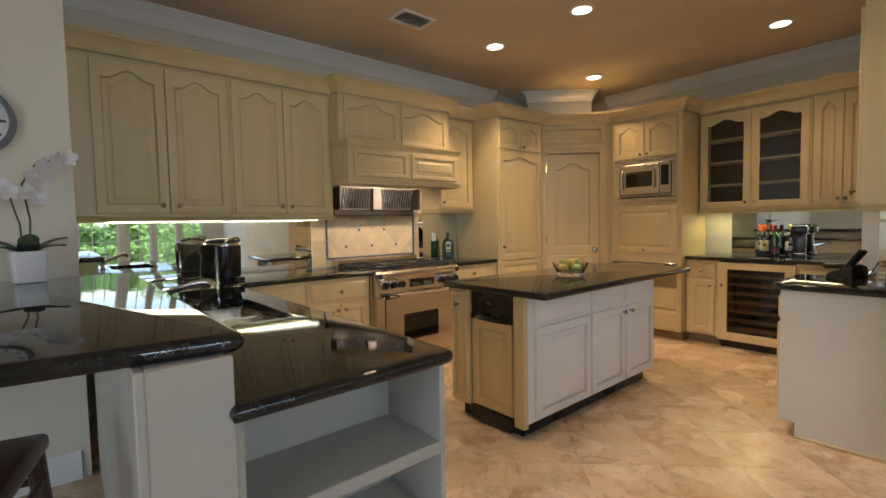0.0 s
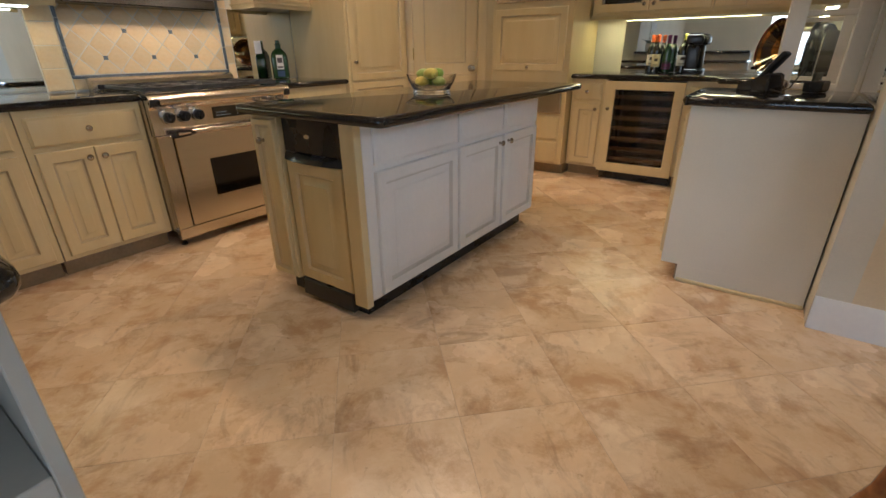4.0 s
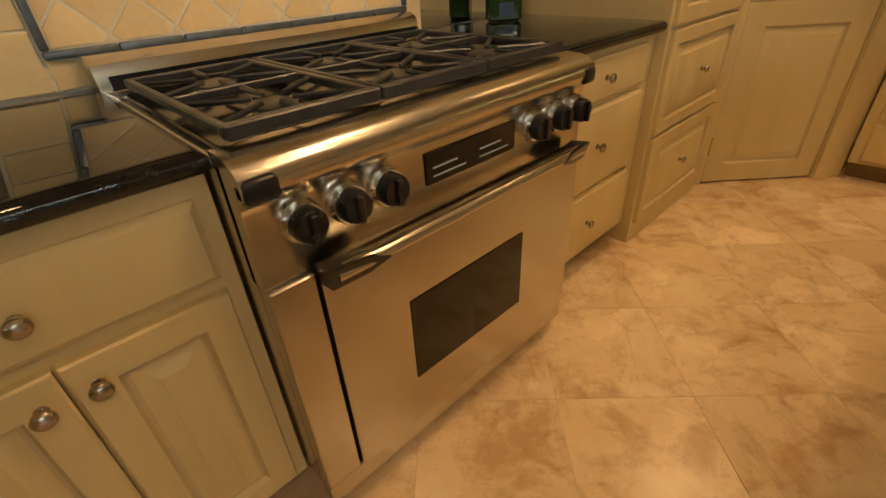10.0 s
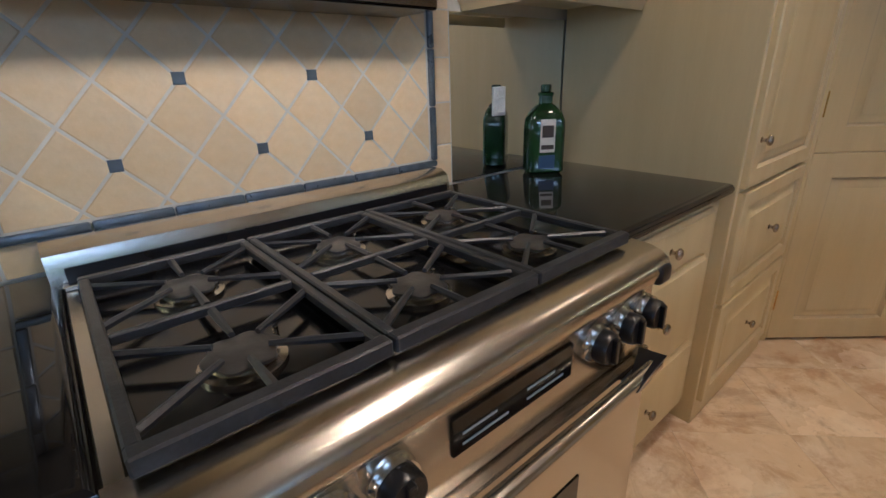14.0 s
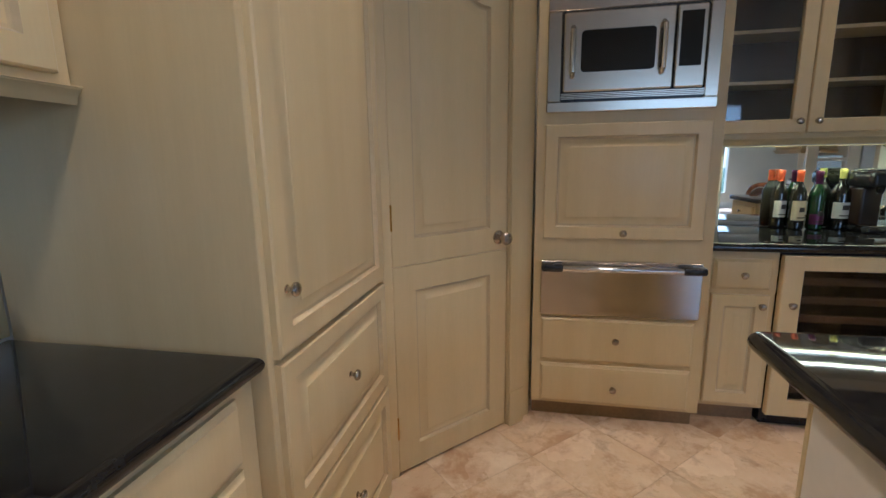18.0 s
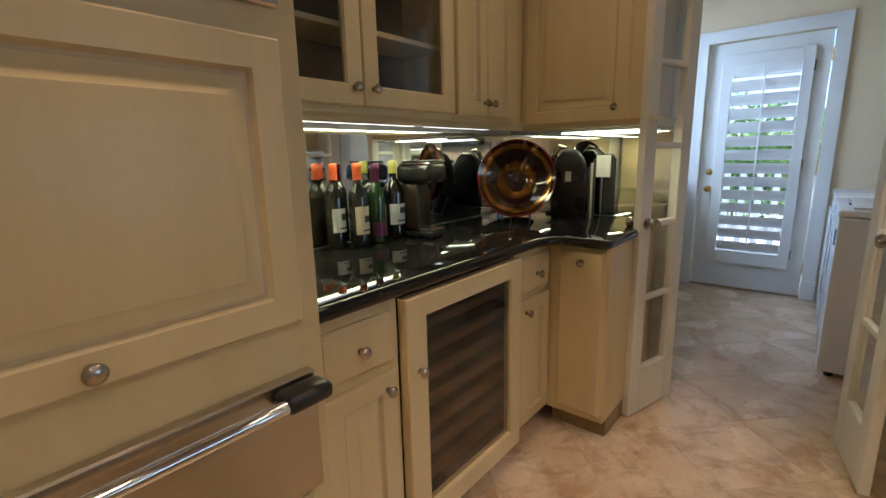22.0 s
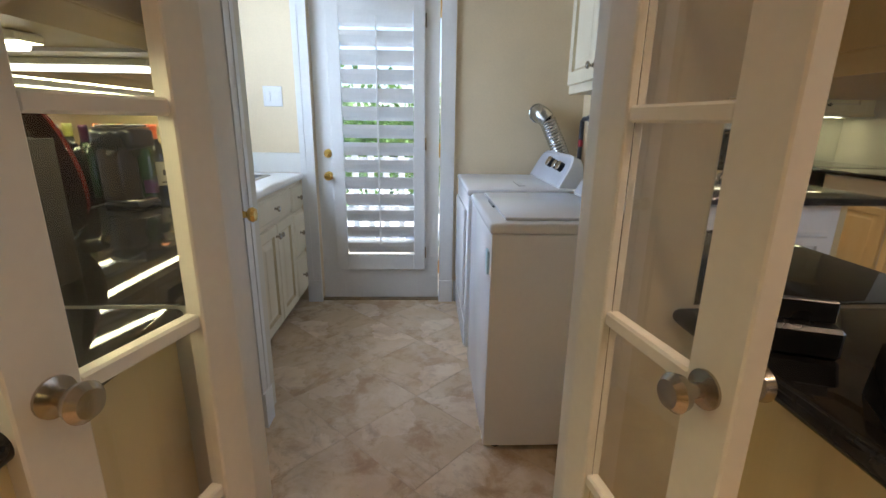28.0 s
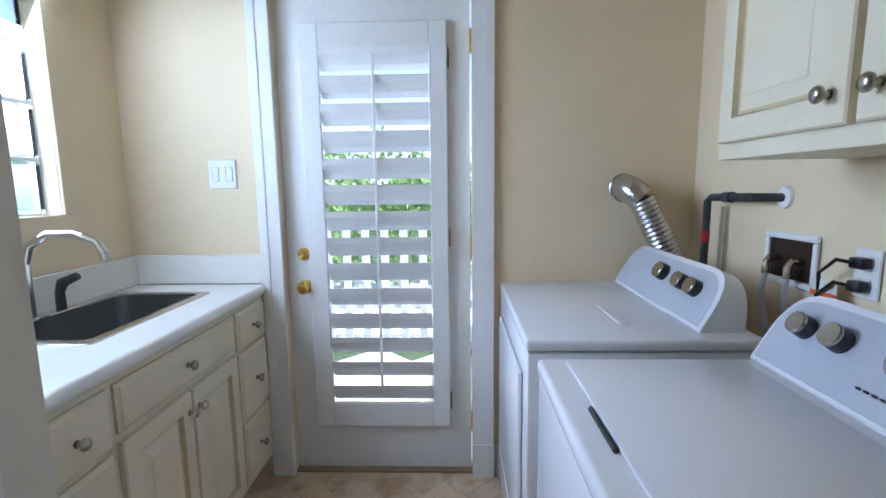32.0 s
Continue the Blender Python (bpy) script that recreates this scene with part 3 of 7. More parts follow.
part("body", boxes((0, 0, 0.10, 0.265, 0.64, 0.88), bevel=0.002), M_CREAM, endc)
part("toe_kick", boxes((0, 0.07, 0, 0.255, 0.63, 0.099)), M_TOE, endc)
door_part(endc, "door", 0.05, 0.13, 0.25, 0.865, style="slab", knob_at=[(0.155, 0.81)])

# ---- wall cabinets ----
UB, UT = 1.40, 2.45


def wall_cab(label, m, w, d, doors, arch=0.06, z0=UB, z1=UT):
    return cabinet(label, m, w, d, z0, z1, [("door", a, z0 + 0.02, b, z1 - 0.03, dict(arch=arch, knob_at=[(k, z0 + 0.075)])) for a, b, k in doors], toe=False, name="wall_cabinet")


wall_cab("cream wall cabinet with two arched doors over the mirror", pose(1.23, 4.74, 0), 0.945, 0.315, [(0.115, 0.527, 0.485), (0.533, 0.935, 0.585)])
wall_cab("cream wall cabinet with two arched doors beside the hood", pose(2.176, 4.74, 0), 0.842, 0.315, [(0.02, 0.412, 0.375), (0.418, 0.81, 0.455)])
wall_cab("narrow cream wall cabinet between hood and tall cabinet", pose(4.245, 4.765, 0), 0.525, 0.29, [(0.03, 0.49, 0.065)], z0=1.465)
UX = 6.585
wall_cab("cream wall cabinet with two narrow doors over the bar", pose(UX, 2.06, 0, 0, 0, -90), 0.554, 0.27, [(0.01, 0.22, 0.195), (0.226, 0.435, 0.25)])
wall_cab("cream wall cabinet facing the island over the bar return", pose(6.584, 1.505, 0, 0, 0, 180), 0.61, 0.345, [(0.03, 0.52, 0.47)], arch=0.0, z0=1.37)

# ---- French doors ----


def french_leaf(m, label, mirrored):
    ob = thing("door_french", m, label, "door", kind="structure")
    w, h, s = 0.365, 2.08, 0.08
    dims = [(0, -0.018, 0.01, s, 0.018, h), (w - s, -0.018, 0.01, w, 0.018, h), (s, -0.018, 0.01, w - s, 0.018, 0.24), (s, -0.018, h - 0.11, w - s, 0.018, h)]
    part("frame", boxes(*dims, bevel=0.003), M_DOORWHITE, ob)
    for i in range(1, 5):
        z = 0.24 + i * (h - 0.35) / 5
        part("glazing_bar", boxes((s, -0.014, z - 0.013, w - s, 0.014, z + 0.013), bevel=0.004), M_DOORWHITE, ob)
    for i in range(5):
        z0 = 0.24 + i * (h - 0.35) / 5
        g = part("pane", boxes((s, -0.002, z0, w - s, 0.002, z0 + (h - 0.35) / 5)), M_GLASS, ob)
        g.visible_shadow = False
    for sgn in (1, -1):
        part("handle", lathe(fresh(), [(0, 0.018), (0.026, 0.018), (0.026, 0.022), (0.010, 0.026), (0.010, 0.045), (0.022, 0.052), (0.026, 0.064), (0.018, 0.074), (0, 0.076)], pose(w - 0.045, 0, 0.94, 90 * sgn)), M_NICKEL, ob, "satin nickel knob")
    return ob


french_leaf(pose(5.893, 1.172, 0, 0, 0, 74), "white French door leaf with five panes standing open", False)
french_leaf(pose(5.205, 1.162, 0, 0, 0, 100), "white French door leaf with five panes standing open", True)


# ---- island ----
IX0, IX1, IY0, IY1 = 3.19, 4.82, 2.735, 3.365
isl = thing("kitchen_island", pose(IX0, IY0, 0), "white painted kitchen island with panelled doors", "island")
IW, ID = IX1 - IX0, IY1 - IY0
part("body", boxes((0.04, 0, 0.10, IW, ID, 0.878), bevel=0.002), M_WHITE, isl)
part("corner_post", boxes((0, 0, 0.075, 0.0395, 0.08, 0.878), bevel=0.003), M_CREAM, isl, "cream corner post")
part("back_post", boxes((0, 0.463, 0.10, 0.0395, ID, 0.878), bevel=0.003), M_CREAM, isl)
part("end_panel", boxes((IW + 0.0005, 0.0, 0.10, IW + 0.014, ID, 0.878), bevel=0.002), M_CREAM, isl, "cream end panel")
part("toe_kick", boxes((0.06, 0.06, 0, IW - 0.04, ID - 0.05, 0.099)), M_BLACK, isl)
for (a, b), kn in zip([(0.095, 0.685), (0.71, 1.15), (1.18, 1.61)], [None, (1.115, 0.635), (1.215, 0.635)]):
    door_part(isl, "drawer", a, 0.70, b, 0.855, style="slab", material=M_WHITE)
    door_part(isl, "door", a, 0.115, b, 0.675, stile=0.05, material=M_WHITE, knob_at=[kn] if kn else None)
ed = part("end_door", panel_mesh(0.15, 0.745, 0, 0.026), M_CREAM, isl, at=pose(0, ID - 0.008, 0.115, 0, 0, -90))
knob(ed, 0.075, 0.655)
countertop("island_counter", [(3.125, 2.53), (5.10, 2.54), (5.09, 3.375), (3.125, 3.41)], "polished black granite island top with a wide overhang", z0=0.879, z1=0.919)

comp = thing("trash_compactor", pose(IX0 + 0.039, IY0 + 0.457, 0, 0, 0, -90), "built-in trash compactor with black control panel and cream door", "compactor")
bm = fresh()
prof = []
for i in range(9):
    u = -1 + i / 4
    prof.append((0.185 + 0.185 * u, -0.028 - 0.03 * (1 - u * u)))
loops(bm, [[(x, y, 0.692) for x, y in prof] + [(0.37, -0.001, 0.69), (0, -0.001, 0.69)], [(x, y * 0.75, 0.715) for x, y in prof] + [(0.37, -0.001, 0.715), (0, -0.001, 0.715)], [(x, y * 0.55, 0.725) for x, y in prof] + [(0.37, -0.001, 0.725), (0, -0.001, 0.725)]])
part("pull_lip", bm, M_BLACK, comp)
part("control_panel", boxes((0, -0.02, 0.7255, 0.37, -0.001, 0.877), bevel=0.004), M_BLACK, comp)
part("badge", lathe(fresh(), [(0, 0), (0.011, 0), (0.011, 0.002), (0, 0.0025)], pose(0.16, -0.02, 0.80, 90) @ Matrix.Diagonal((1.6, 0.85, 1, 1))), M_CHROME, comp)
part("door_front", panel_mesh(0.345, 0.57, 0, 0.05, 0.028), M_CREAM, comp, "cream raised-panel front", at=pose(0.012, -0.002, 0.118))
part("kick_plate", boxes((0.01, -0.035, 0.02, 0.36, -0.001, 0.112), bevel=0.006), M_BLACK, comp)

bowl = thing("glass_bowl", pose(3.95, 2.93, 0.919) @ Matrix.Diagonal((1.15, 1.15, 0.85, 1)), "clear cut-glass bowl with green and yellow fruit", "bowl")
part("bowl", lathe(fresh(), [(0, 0.004), (0.075, 0.0), (0.085, 0.004), (0.082, 0.03), (0.10, 0.07), (0.112, 0.115), (0.106, 0.115), (0.094, 0.072), (0.075, 0.034), (0.0, 0.02)], seg=28), M_GLASS, bowl)
random.seed(4)
M_FRUIT = [mat("green_apple_skin", (0.20, 0.36, 0.04), 0.3, var=0.1), mat("yellow_fruit_skin", (0.62, 0.52, 0.10), 0.35, var=0.1), mat("pale_green_fruit", (0.35, 0.46, 0.12), 0.35, var=0.1)]
for i, (fx, fy, fz) in enumerate([(0.035, 0.02, 0.07), (-0.038, 0.025, 0.072), (0.0, -0.04, 0.07), (0.03, -0.01, 0.115), (-0.03, -0.02, 0.118), (0.0, 0.045, 0.112)]):
    r = 0.032
    part("fruit", lathe(fresh(), [(0, -0.9 * r), (0.5 * r, -0.88 * r), (0.9 * r, -0.4 * r), (r, 0.1 * r), (0.85 * r, 0.6 * r), (0.45 * r, 0.85 * r), (0.12 * r, 0.72 * r), (0, 0.7 * r)], pose(fx, fy, fz, 20 * i, 35 * i), 14), M_FRUIT[i % 3], bowl)

# ---- range cooker ----
RW = 0.93
rg = thing("range_cooker", pose(3.165, 4.30, 0), "stainless steel six-burner range cooker", "range cooker")
part("side_panel", boxes((0, 0.045, 0.10, 0.012, 0.72, 0.90)), M_STEEL, rg)
part("side_panel", boxes((RW - 0.012, 0.045, 0.10, RW, 0.72, 0.90)), M_STEEL, rg)
part("oven_body", boxes((0.0125, 0.06, 0.10, RW - 0.0125, 0.72, 0.88)), M_STEEL, rg)
part("left_stile", boxes((0.0, 0.0, 0.125, 0.085, 0.0445, 0.6885), bevel=0.003), M_STEEL, rg)
part("right_stile", boxes((RW - 0.055, 0.0, 0.125, RW, 0.0445, 0.6885), bevel=0.003), M_STEEL, rg)
part("kick_panel", boxes((0.0, 0.004, 0.055, RW, 0.05, 0.1235), bevel=0.004), M_STEEL, rg)
for fx in (0.04, RW - 0.04):
    for fy in (0.08, 0.65):
        part("foot", lathe(fresh(), [(0, 0), (0.02, 0), (0.02, 0.01), (0.012, 0.014), (0.012, 0.054), (0, 0.054)], pose(fx, fy, 0)), M_BLACK, rg)
od = part("oven_door", boxes((0.089, -0.012, 0.132, RW - 0.059, 0.042, 0.685), bevel=0.004), M_STEEL, rg)
part("oven_window", boxes((0.272, -0.0145, 0.285, 0.665, -0.0118, 0.52), bevel=0.001), M_DARKGLASS, od, "dark oven glass")
bm = tube(fresh(), [(0.10, -0.046, 0.70), (0.16, -0.048, 0.70), (RW - 0.13, -0.048, 0.70), (RW - 0.07, -0.046, 0.70)], 0.015, 14)
part("handle", bm, M_STEEL, od, "round stainless bar handle")
for hx, sg in ((0.10, 1), (RW - 0.072, -1)):
    bm = fresh()
    loops(bm, [[(hx - 0.012 * sg, 0.0, 0.668), (hx + 0.065 * sg, -0.012, 0.674), (hx + 0.10 * sg, -0.026, 0.69), (hx + 0.075 * sg, -0.034, 0.71), (hx - 0.014 * sg, -0.004, 0.712)],
               [(hx - 0.012 * sg, -0.048, 0.674), (hx + 0.06 * sg, -0.058, 0.680), (hx + 0.105 * sg, -0.064, 0.694), (hx + 0.07 * sg, -0.066, 0.714), (hx - 0.016 * sg, -0.060, 0.718)]])
    part("handle_bracket", bm, M_BLACK, od)
# control panel and rounded front rail
bm = fresh()
arc = [(0.016, 0.689), (0.012, 0.692), (0.012, 0.735), (0.012, 0.828), (0.007, 0.842), (-0.008, 0.853), (-0.017, 0.866), (-0.019, 0.882), (-0.012, 0.899), (0.004, 0.911), (0.028, 0.918), (0.07, 0.920), (0.07, 0.905), (0.06, 0.90), (0.06, 0.689)]
loops(bm, [[(0.0, y, z) for y, z in arc], [(RW, y, z) for y, z in arc]])
part("control_panel", bm, M_STEEL, rg)
part("display", boxes((0.362, 0.0078, 0.752, 0.642, 0.0125, 0.818), bevel=0.001), M_DARKGLASS, rg, "dark glass display with two rows of bars")
M_BARS = mat("pale_blue_marks", (0.30, 0.36, 0.42), 0.4, var=0.02)
for bx in (0.38, 0.52):
    part("display_bars", boxes((bx, 0.0068, 0.766, bx + 0.095, 0.008, 0.770), (bx, 0.0068, 0.784, bx + 0.07, 0.008, 0.788)), M_BARS, rg)
for kx in (0.089, 0.177, 0.262, 0.713, 0.806, 0.891):
    kb = part("burner_knob", lathe(fresh(), [(0, 0), (0.037, 0), (0.038, 0.006), (0.035, 0.012), (0.0345, 0.018), (0.0, 0.018)], pose(kx, 0.012, 0.788, 90), 24), M_CHROME, rg, "chrome knob skirt with black grip")
    bm = lathe(fresh(), [(0.031, 0.0181), (0.0305, 0.034), (0.027, 0.040), (0, 0.041)], pose(kx, 0.012, 0.788, 90), 20)
    box(bm, kx - 0.006, -0.038, 0.763, kx + 0.006, -0.024, 0.813, bevel=0.002)
    part("grip", bm, M_BLACK, kb)
for cx0, cx1 in ((0.0, 0.058), (RW - 0.05, RW)):
    part("corner_cap", boxes((cx0, -0.024, 0.852, cx1, 0.014, 0.893), bevel=0.011, seg=3), M_BLACK, rg)
part("cooktop", boxes((0.0, 0.071, 0.885, RW, 0.66, 0.912), bevel=0.003), M_STEEL, rg)
part("burner_tray", boxes((0.02, 0.074, 0.9121, RW - 0.02, 0.63, 0.916)), M_ENAMEL, rg)
bgp = [(0.655, 0.90), (0.655, 0.945), (0.663, 0.975), (0.69, 0.99), (0.735, 0.99), (0.735, 0.90)]
bm = fresh()
loops(bm, [[(-0.015, y, z) for y, z in bgp], [(RW + 0.004, y, z) for y, z in bgp]])
part("backguard", bm, M_STEEL, rg)
part("vent_slot", boxes((0.01, 0.651, 0.921, RW - 0.01, 0.6545, 0.950)), M_BLACK, rg)
part("vent_lip", boxes((0.0, 0.634, 0.9125, RW, 0.650, 0.922), bevel=0.002), M_STEEL, rg)
M_CAP = mat("worn_grey_burner_cap", (0.13, 0.125, 0.12), 0.35, metal=0.3, var=0.15, scale=25, bump=0.03)
GX = [(0.024, 0.305), (0.309, 0.590), (0.594, 0.876)]
GY0, GY1 = 0.048, 0.59
for gx0, gx1 in GX:
    gm = (gx0 + gx1) / 2
    gr = part("grate", boxes((gx0, GY0, 0.928, gx1, GY0 + 0.022, 0.952), (gx0, GY1 - 0.018, 0.932, gx1, GY1, 0.950), (gx0, GY0 + 0.022, 0.932, gx0 + 0.016, GY1 - 0.018, 0.950), (gx1 - 0.016, GY0 + 0.022, 0.932, gx1, GY1 - 0.018, 0.950), bevel=0.003), M_IRON, rg, "black cast-iron grate")
    part("middle_bar", boxes((gx0 + 0.016, 0.313, 0.934, gx1 - 0.016, 0.325, 0.949), bevel=0.002), M_IRON, gr)
    for cy in (0.185, 0.455):
        for a in (35, 90, 145, 215, 270, 325):
            ca, sa = math.cos(radians(a)), math.sin(radians(a))
            far = 0.14 / max(abs(ca), 0.02)
            far = min(far, (0.125 if cy < 0.3 else 0.125) / max(abs(sa), 0.02))
            p0, p1 = Vector((gm + ca * 0.035, cy + sa * 0.035, 0.942)), Vector((gm + ca * far * 0.98, cy + sa * far * 0.98, 0.942))
            part("grate_finger", tube(fresh(), [p0, p0.lerp(p1, 0.5), p1], [0.0045, 0.006, 0.007], 6), M_IRON, gr)
        bn = part("burner", lathe(fresh(), [(0, 0.9163), (0.055, 0.9163), (0.055, 0.921), (0.042, 0.924), (0.042, 0.930), (0.0, 0.930)], pose(gm, cy, 0), 24), M_STEEL, rg)
        bm = fresh()
        pts = []
        for i in range(48):
            a = 2 * math.pi * i / 48
            r = 0.046 + 0.004 * math.cos(6 * a)
            pts.append((r * math.cos(a), r * math.sin(a)))
        loops(bm, [[(gm + x, cy + y, 0.9302) for x, y in pts], [(gm + x, cy + y, 0.934) for x, y in pts], [(gm + 0.9 * x, cy + 0.9 * y, 0.936) for x, y in pts]])
        part("burner_cap", bm, M_CAP, bn)
        part("igniter", lathe(fresh(), [(0, 0.916), (0.004, 0.916), (0.004, 0.935), (0, 0.937)], pose(gm + 0.055, cy + 0.03, 0), 8), M_CHROME, bn)

# ---- hood ----
M_HOODLIP = mat("grey_hood_steel", (0.24, 0.22, 0.20), 0.22, metal=1.0, var=0.03, bump=0.0)
hd = thing("range_hood", pose(3.02, 4.45, 0), "cream panelled mantel hood over the range", "range hood")
part("mantel", boxes((0, 0, 1.70, 1.25, 0.595, 1.985), bevel=0.004), M_CREAM, hd)
bm = crown_run(fresh(), [(1.25, 0.28), (1.25, 0.0), (0.0, 0.0), (0.0, 0.28)][::-1], 1.9855, 2.03, 0.022)
box(bm, 0.001, 0.001, 1.9855, 1.249, 0.28, 2.03)
part("mantel_shelf", bm, M_CREAM, hd)
part("base_moulding", crown_run(fresh(), [(0.0, 0.28), (0.0, 0.0), (1.25, 0.0), (1.25, 0.28)], 1.668, 1.6995, 0.012), M_CREAM, hd)
part("upper_box", boxes((0.0, 0.15, 2.0305, 1.25, 0.595, 2.45), bevel=0.004), M_CREAM, hd)
for a, b in ((0.05, 0.60), (0.65, 1.20)):
    door_part(hd, "mantel_panel", a, 1.73, b, 1.955, stile=0.03)
    door_part(hd, "upper_panel", a, 2.06, b, 2.42, stile=0.03, arch=0.06, y=0.15)
part("liner", boxes((0.07, 0.42, 1.40, 0.985, 0.595, 1.46), bevel=0.006), M_HOODLIP, hd, "stainless steel hood lip")
M_DARKSTEEL = mat("shaded_hood_steel", (0.20, 0.185, 0.17), 0.42, metal=1.0, var=0.03, bump=0.0, stretch=(20, 20, 0.5))
for q in ((0.07, 0.30, 1.4605, 0.085, 0.595, 1.667), (0.97, 0.30, 1.4605, 0.985, 0.595, 1.667), (0.48, 0.40, 1.4605, 0.575, 0.59, 1.667)):
    part("liner_side", boxes(q, bevel=0.002), M_DARKSTEEL, hd)
for a, b in ((0.095, 0.475), (0.58, 0.965)):
    n = 13
    bf = part("baffle_filter", boxes((a, 0.452, 1.4615, b, 0.466, 1.475), (a, 0.44, 1.655, b, 0.466, 1.666)), M_DARKSTEEL, hd, "ribbed steel baffle filter")
    for i in range(n):
        x = a + (b - a) * (i + 0.5) / n
        part("baffle", tube(fresh(), [(x, 0.45, 1.463), (x, 0.44, 1.56), (x, 0.40, 1.664)], 0.0075, 8), M_DARKSTEEL, bf)
part("filter_backing", boxes((0.09, 0.47, 1.461, 0.965, 0.475, 1.667)), M_BLACK, hd)

# ---- backsplash: stone field, pewter liner, border, mirrors ----
BY = 5.06
spl = structure("backsplash", boxes((2.945, BY - 0.006, 0.92, 4.199, BY - 0.0005, 1.70)), M_GROUT, "tumbled stone backsplash with a pewter liner frame", "backsplash")
FX0, FX1, FZ0, FZ1 = 3.105, 4.11, 1.005, 1.45


def clip_poly(pts, x0, x1, z0, z1):
    for ax, lim, sg in ((0, x0, 1), (0, x1, -1), (1, z0, 1), (1, z1, -1)):
        out = []
        for i in range(len(pts)):
            p, q = pts[i - 1], pts[i]
            ip, iq = (p[ax] - lim) * sg >= 0, (q[ax] - lim) * sg >= 0
            if ip != iq:
                t = (lim - p[ax]) / (q[ax] - p[ax])
                out.append((p[0] + t * (q[0] - p[0]), p[1] + t * (q[1] - p[1])))
            if iq:
                out.append(q)
        pts = out
        if len(pts) < 3:
            return []
    return pts


def chip(name, poly, y0, y1, material, parent, edge=0.0025, random_edge=0.0):
    """A wall tile: an outline in x and z, standing out from y0 to y1, with eased edges."""
    c = (sum(p[0] for p in poly) / len(poly), sum(p[1] for p in poly) / len(poly))
    bm = fresh()
    ins = [(c[0] + (p[0] - c[0]) * 0.955, c[1] + (p[1] - c[1]) * 0.955) for p in poly]
    loops(bm, [[(x - c[0], y0, z - c[1]) for x, z in poly], [(x - c[0], y1 + edge, z - c[1]) for x, z in poly], [(x - c[0], y1, z - c[1]) for x, z in ins]])
    return part(name, bm, material, parent, at=Matrix.Translation((c[0], 0, c[1])), angle=20)


D, H = 0.0737, 0.080
NODE = (3.302, 1.104)
for i in range(-4, 13):
    for j in range(-3, 7):
        if (i + j) % 2 == 0:
            continue
        cx, cz = NODE[0] + i * D, NODE[1] + j * H
        hw, hh = D - 0.0045, H - 0.0045
        p = clip_poly([(cx - hw, cz), (cx, cz - hh), (cx + hw, cz), (cx, cz + hh)], FX0 + 0.004, FX1 - 0.004, FZ0 + 0.004, FZ1 - 0.004)
        if len(p) >= 3:
            chip("tile", p, BY - 0.006, BY - 0.0078, M_STONE, spl, 0.001)
for i, j in ((0, 0), (2, 0), (4, 0), (1, 1), (3, 1)):
    cx, cz = NODE[0] + i * 0.1474, NODE[1] + j * 0.16
    s = 0.0125
    chip("inset_tile", [(cx - s, cz - s), (cx + s, cz - s), (cx + s, cz + s), (cx - s, cz + s)], BY - 0.006, BY - 0.011, M_PEWTER, spl)
for n, dims in (("liner", (FX0 - 0.018, FZ0 - 0.018, FX1 + 0.018, FZ0)), ("liner", (FX0 - 0.018, FZ0, FX0, FZ1 + 0.2)), ("liner", (FX1, FZ0, FX1 + 0.018, FZ1 + 0.2))):
    x0, z0, x1, z1 = dims
    k = max(1, round(max(x1 - x0, z1 - z0) / 0.15))
    for i in range(k):
        if x1 - x0 > z1 - z0:
            q = (x0 + (x1 - x0) * i / k + 0.001, z0, x0 + (x1 - x0) * (i + 1) / k - 0.001, z1)
        else:
            q = (x0, z0 + (z1 - z0) * i / k + 0.001, x1, z0 + (z1 - z0) * (i + 1) / k - 0.001)
        bm = boxes((q[0], BY - 0.022, q[1], q[2], BY - 0.0065, q[3]), bevel=0.005, seg=2)
        part("liner_tile", bm, M_PEWTER, spl)
for bx0, bx1 in ((2.95, FX0 - 0.020), (FX1 + 0.020, 4.197)):
    z = 0.922
    while z < 1.68:
        chip("border_tile", [(bx0 + 0.002, z), (bx1 - 0.002, z), (bx1 - 0.002, z + 0.124), (bx0 + 0.002, z + 0.124)], BY - 0.006, BY - 0.0085, M_STONE, spl)
        z += 0.128
x = FX0 - 0.018
while x < FX1:
    chip("border_tile", [(x + 0.002, 0.922), (min(x + 0.132, FX1 + 0.018), 0.922), (min(x + 0.132, FX1 + 0.018), FZ0 - 0.021), (x + 0.002, FZ0 - 0.021)], BY - 0.006, BY - 0.0085, M_STONE, spl)
    x += 0.134
single("wall_mirror", boxes((1.225, BY - 0.006, 0.9205, 2.944, BY - 0.0005, 1.365)), M_MIRROR, "frameless mirror backsplash above black granite", "mirror")
single("wall_mirror", boxes((4.20, BY - 0.006, 0.9205, 4.773, BY - 0.0005, 1.43)), M_MIRROR, "frameless mirror backsplash beside the hood", "mirror")
single("wall_mirror", boxes((6.853, 1.16, 0.9205, 6.8595, 2.80, 1.365)), M_MIRROR, "frameless mirror backsplash behind the bar", "mirror")
single("wall_mirror", boxes((4.40, 1.1505, 0.9205, 4.99, 1.1565, 1.31)), M_MIRROR, "frameless mirror over the desk counter", "mirror")

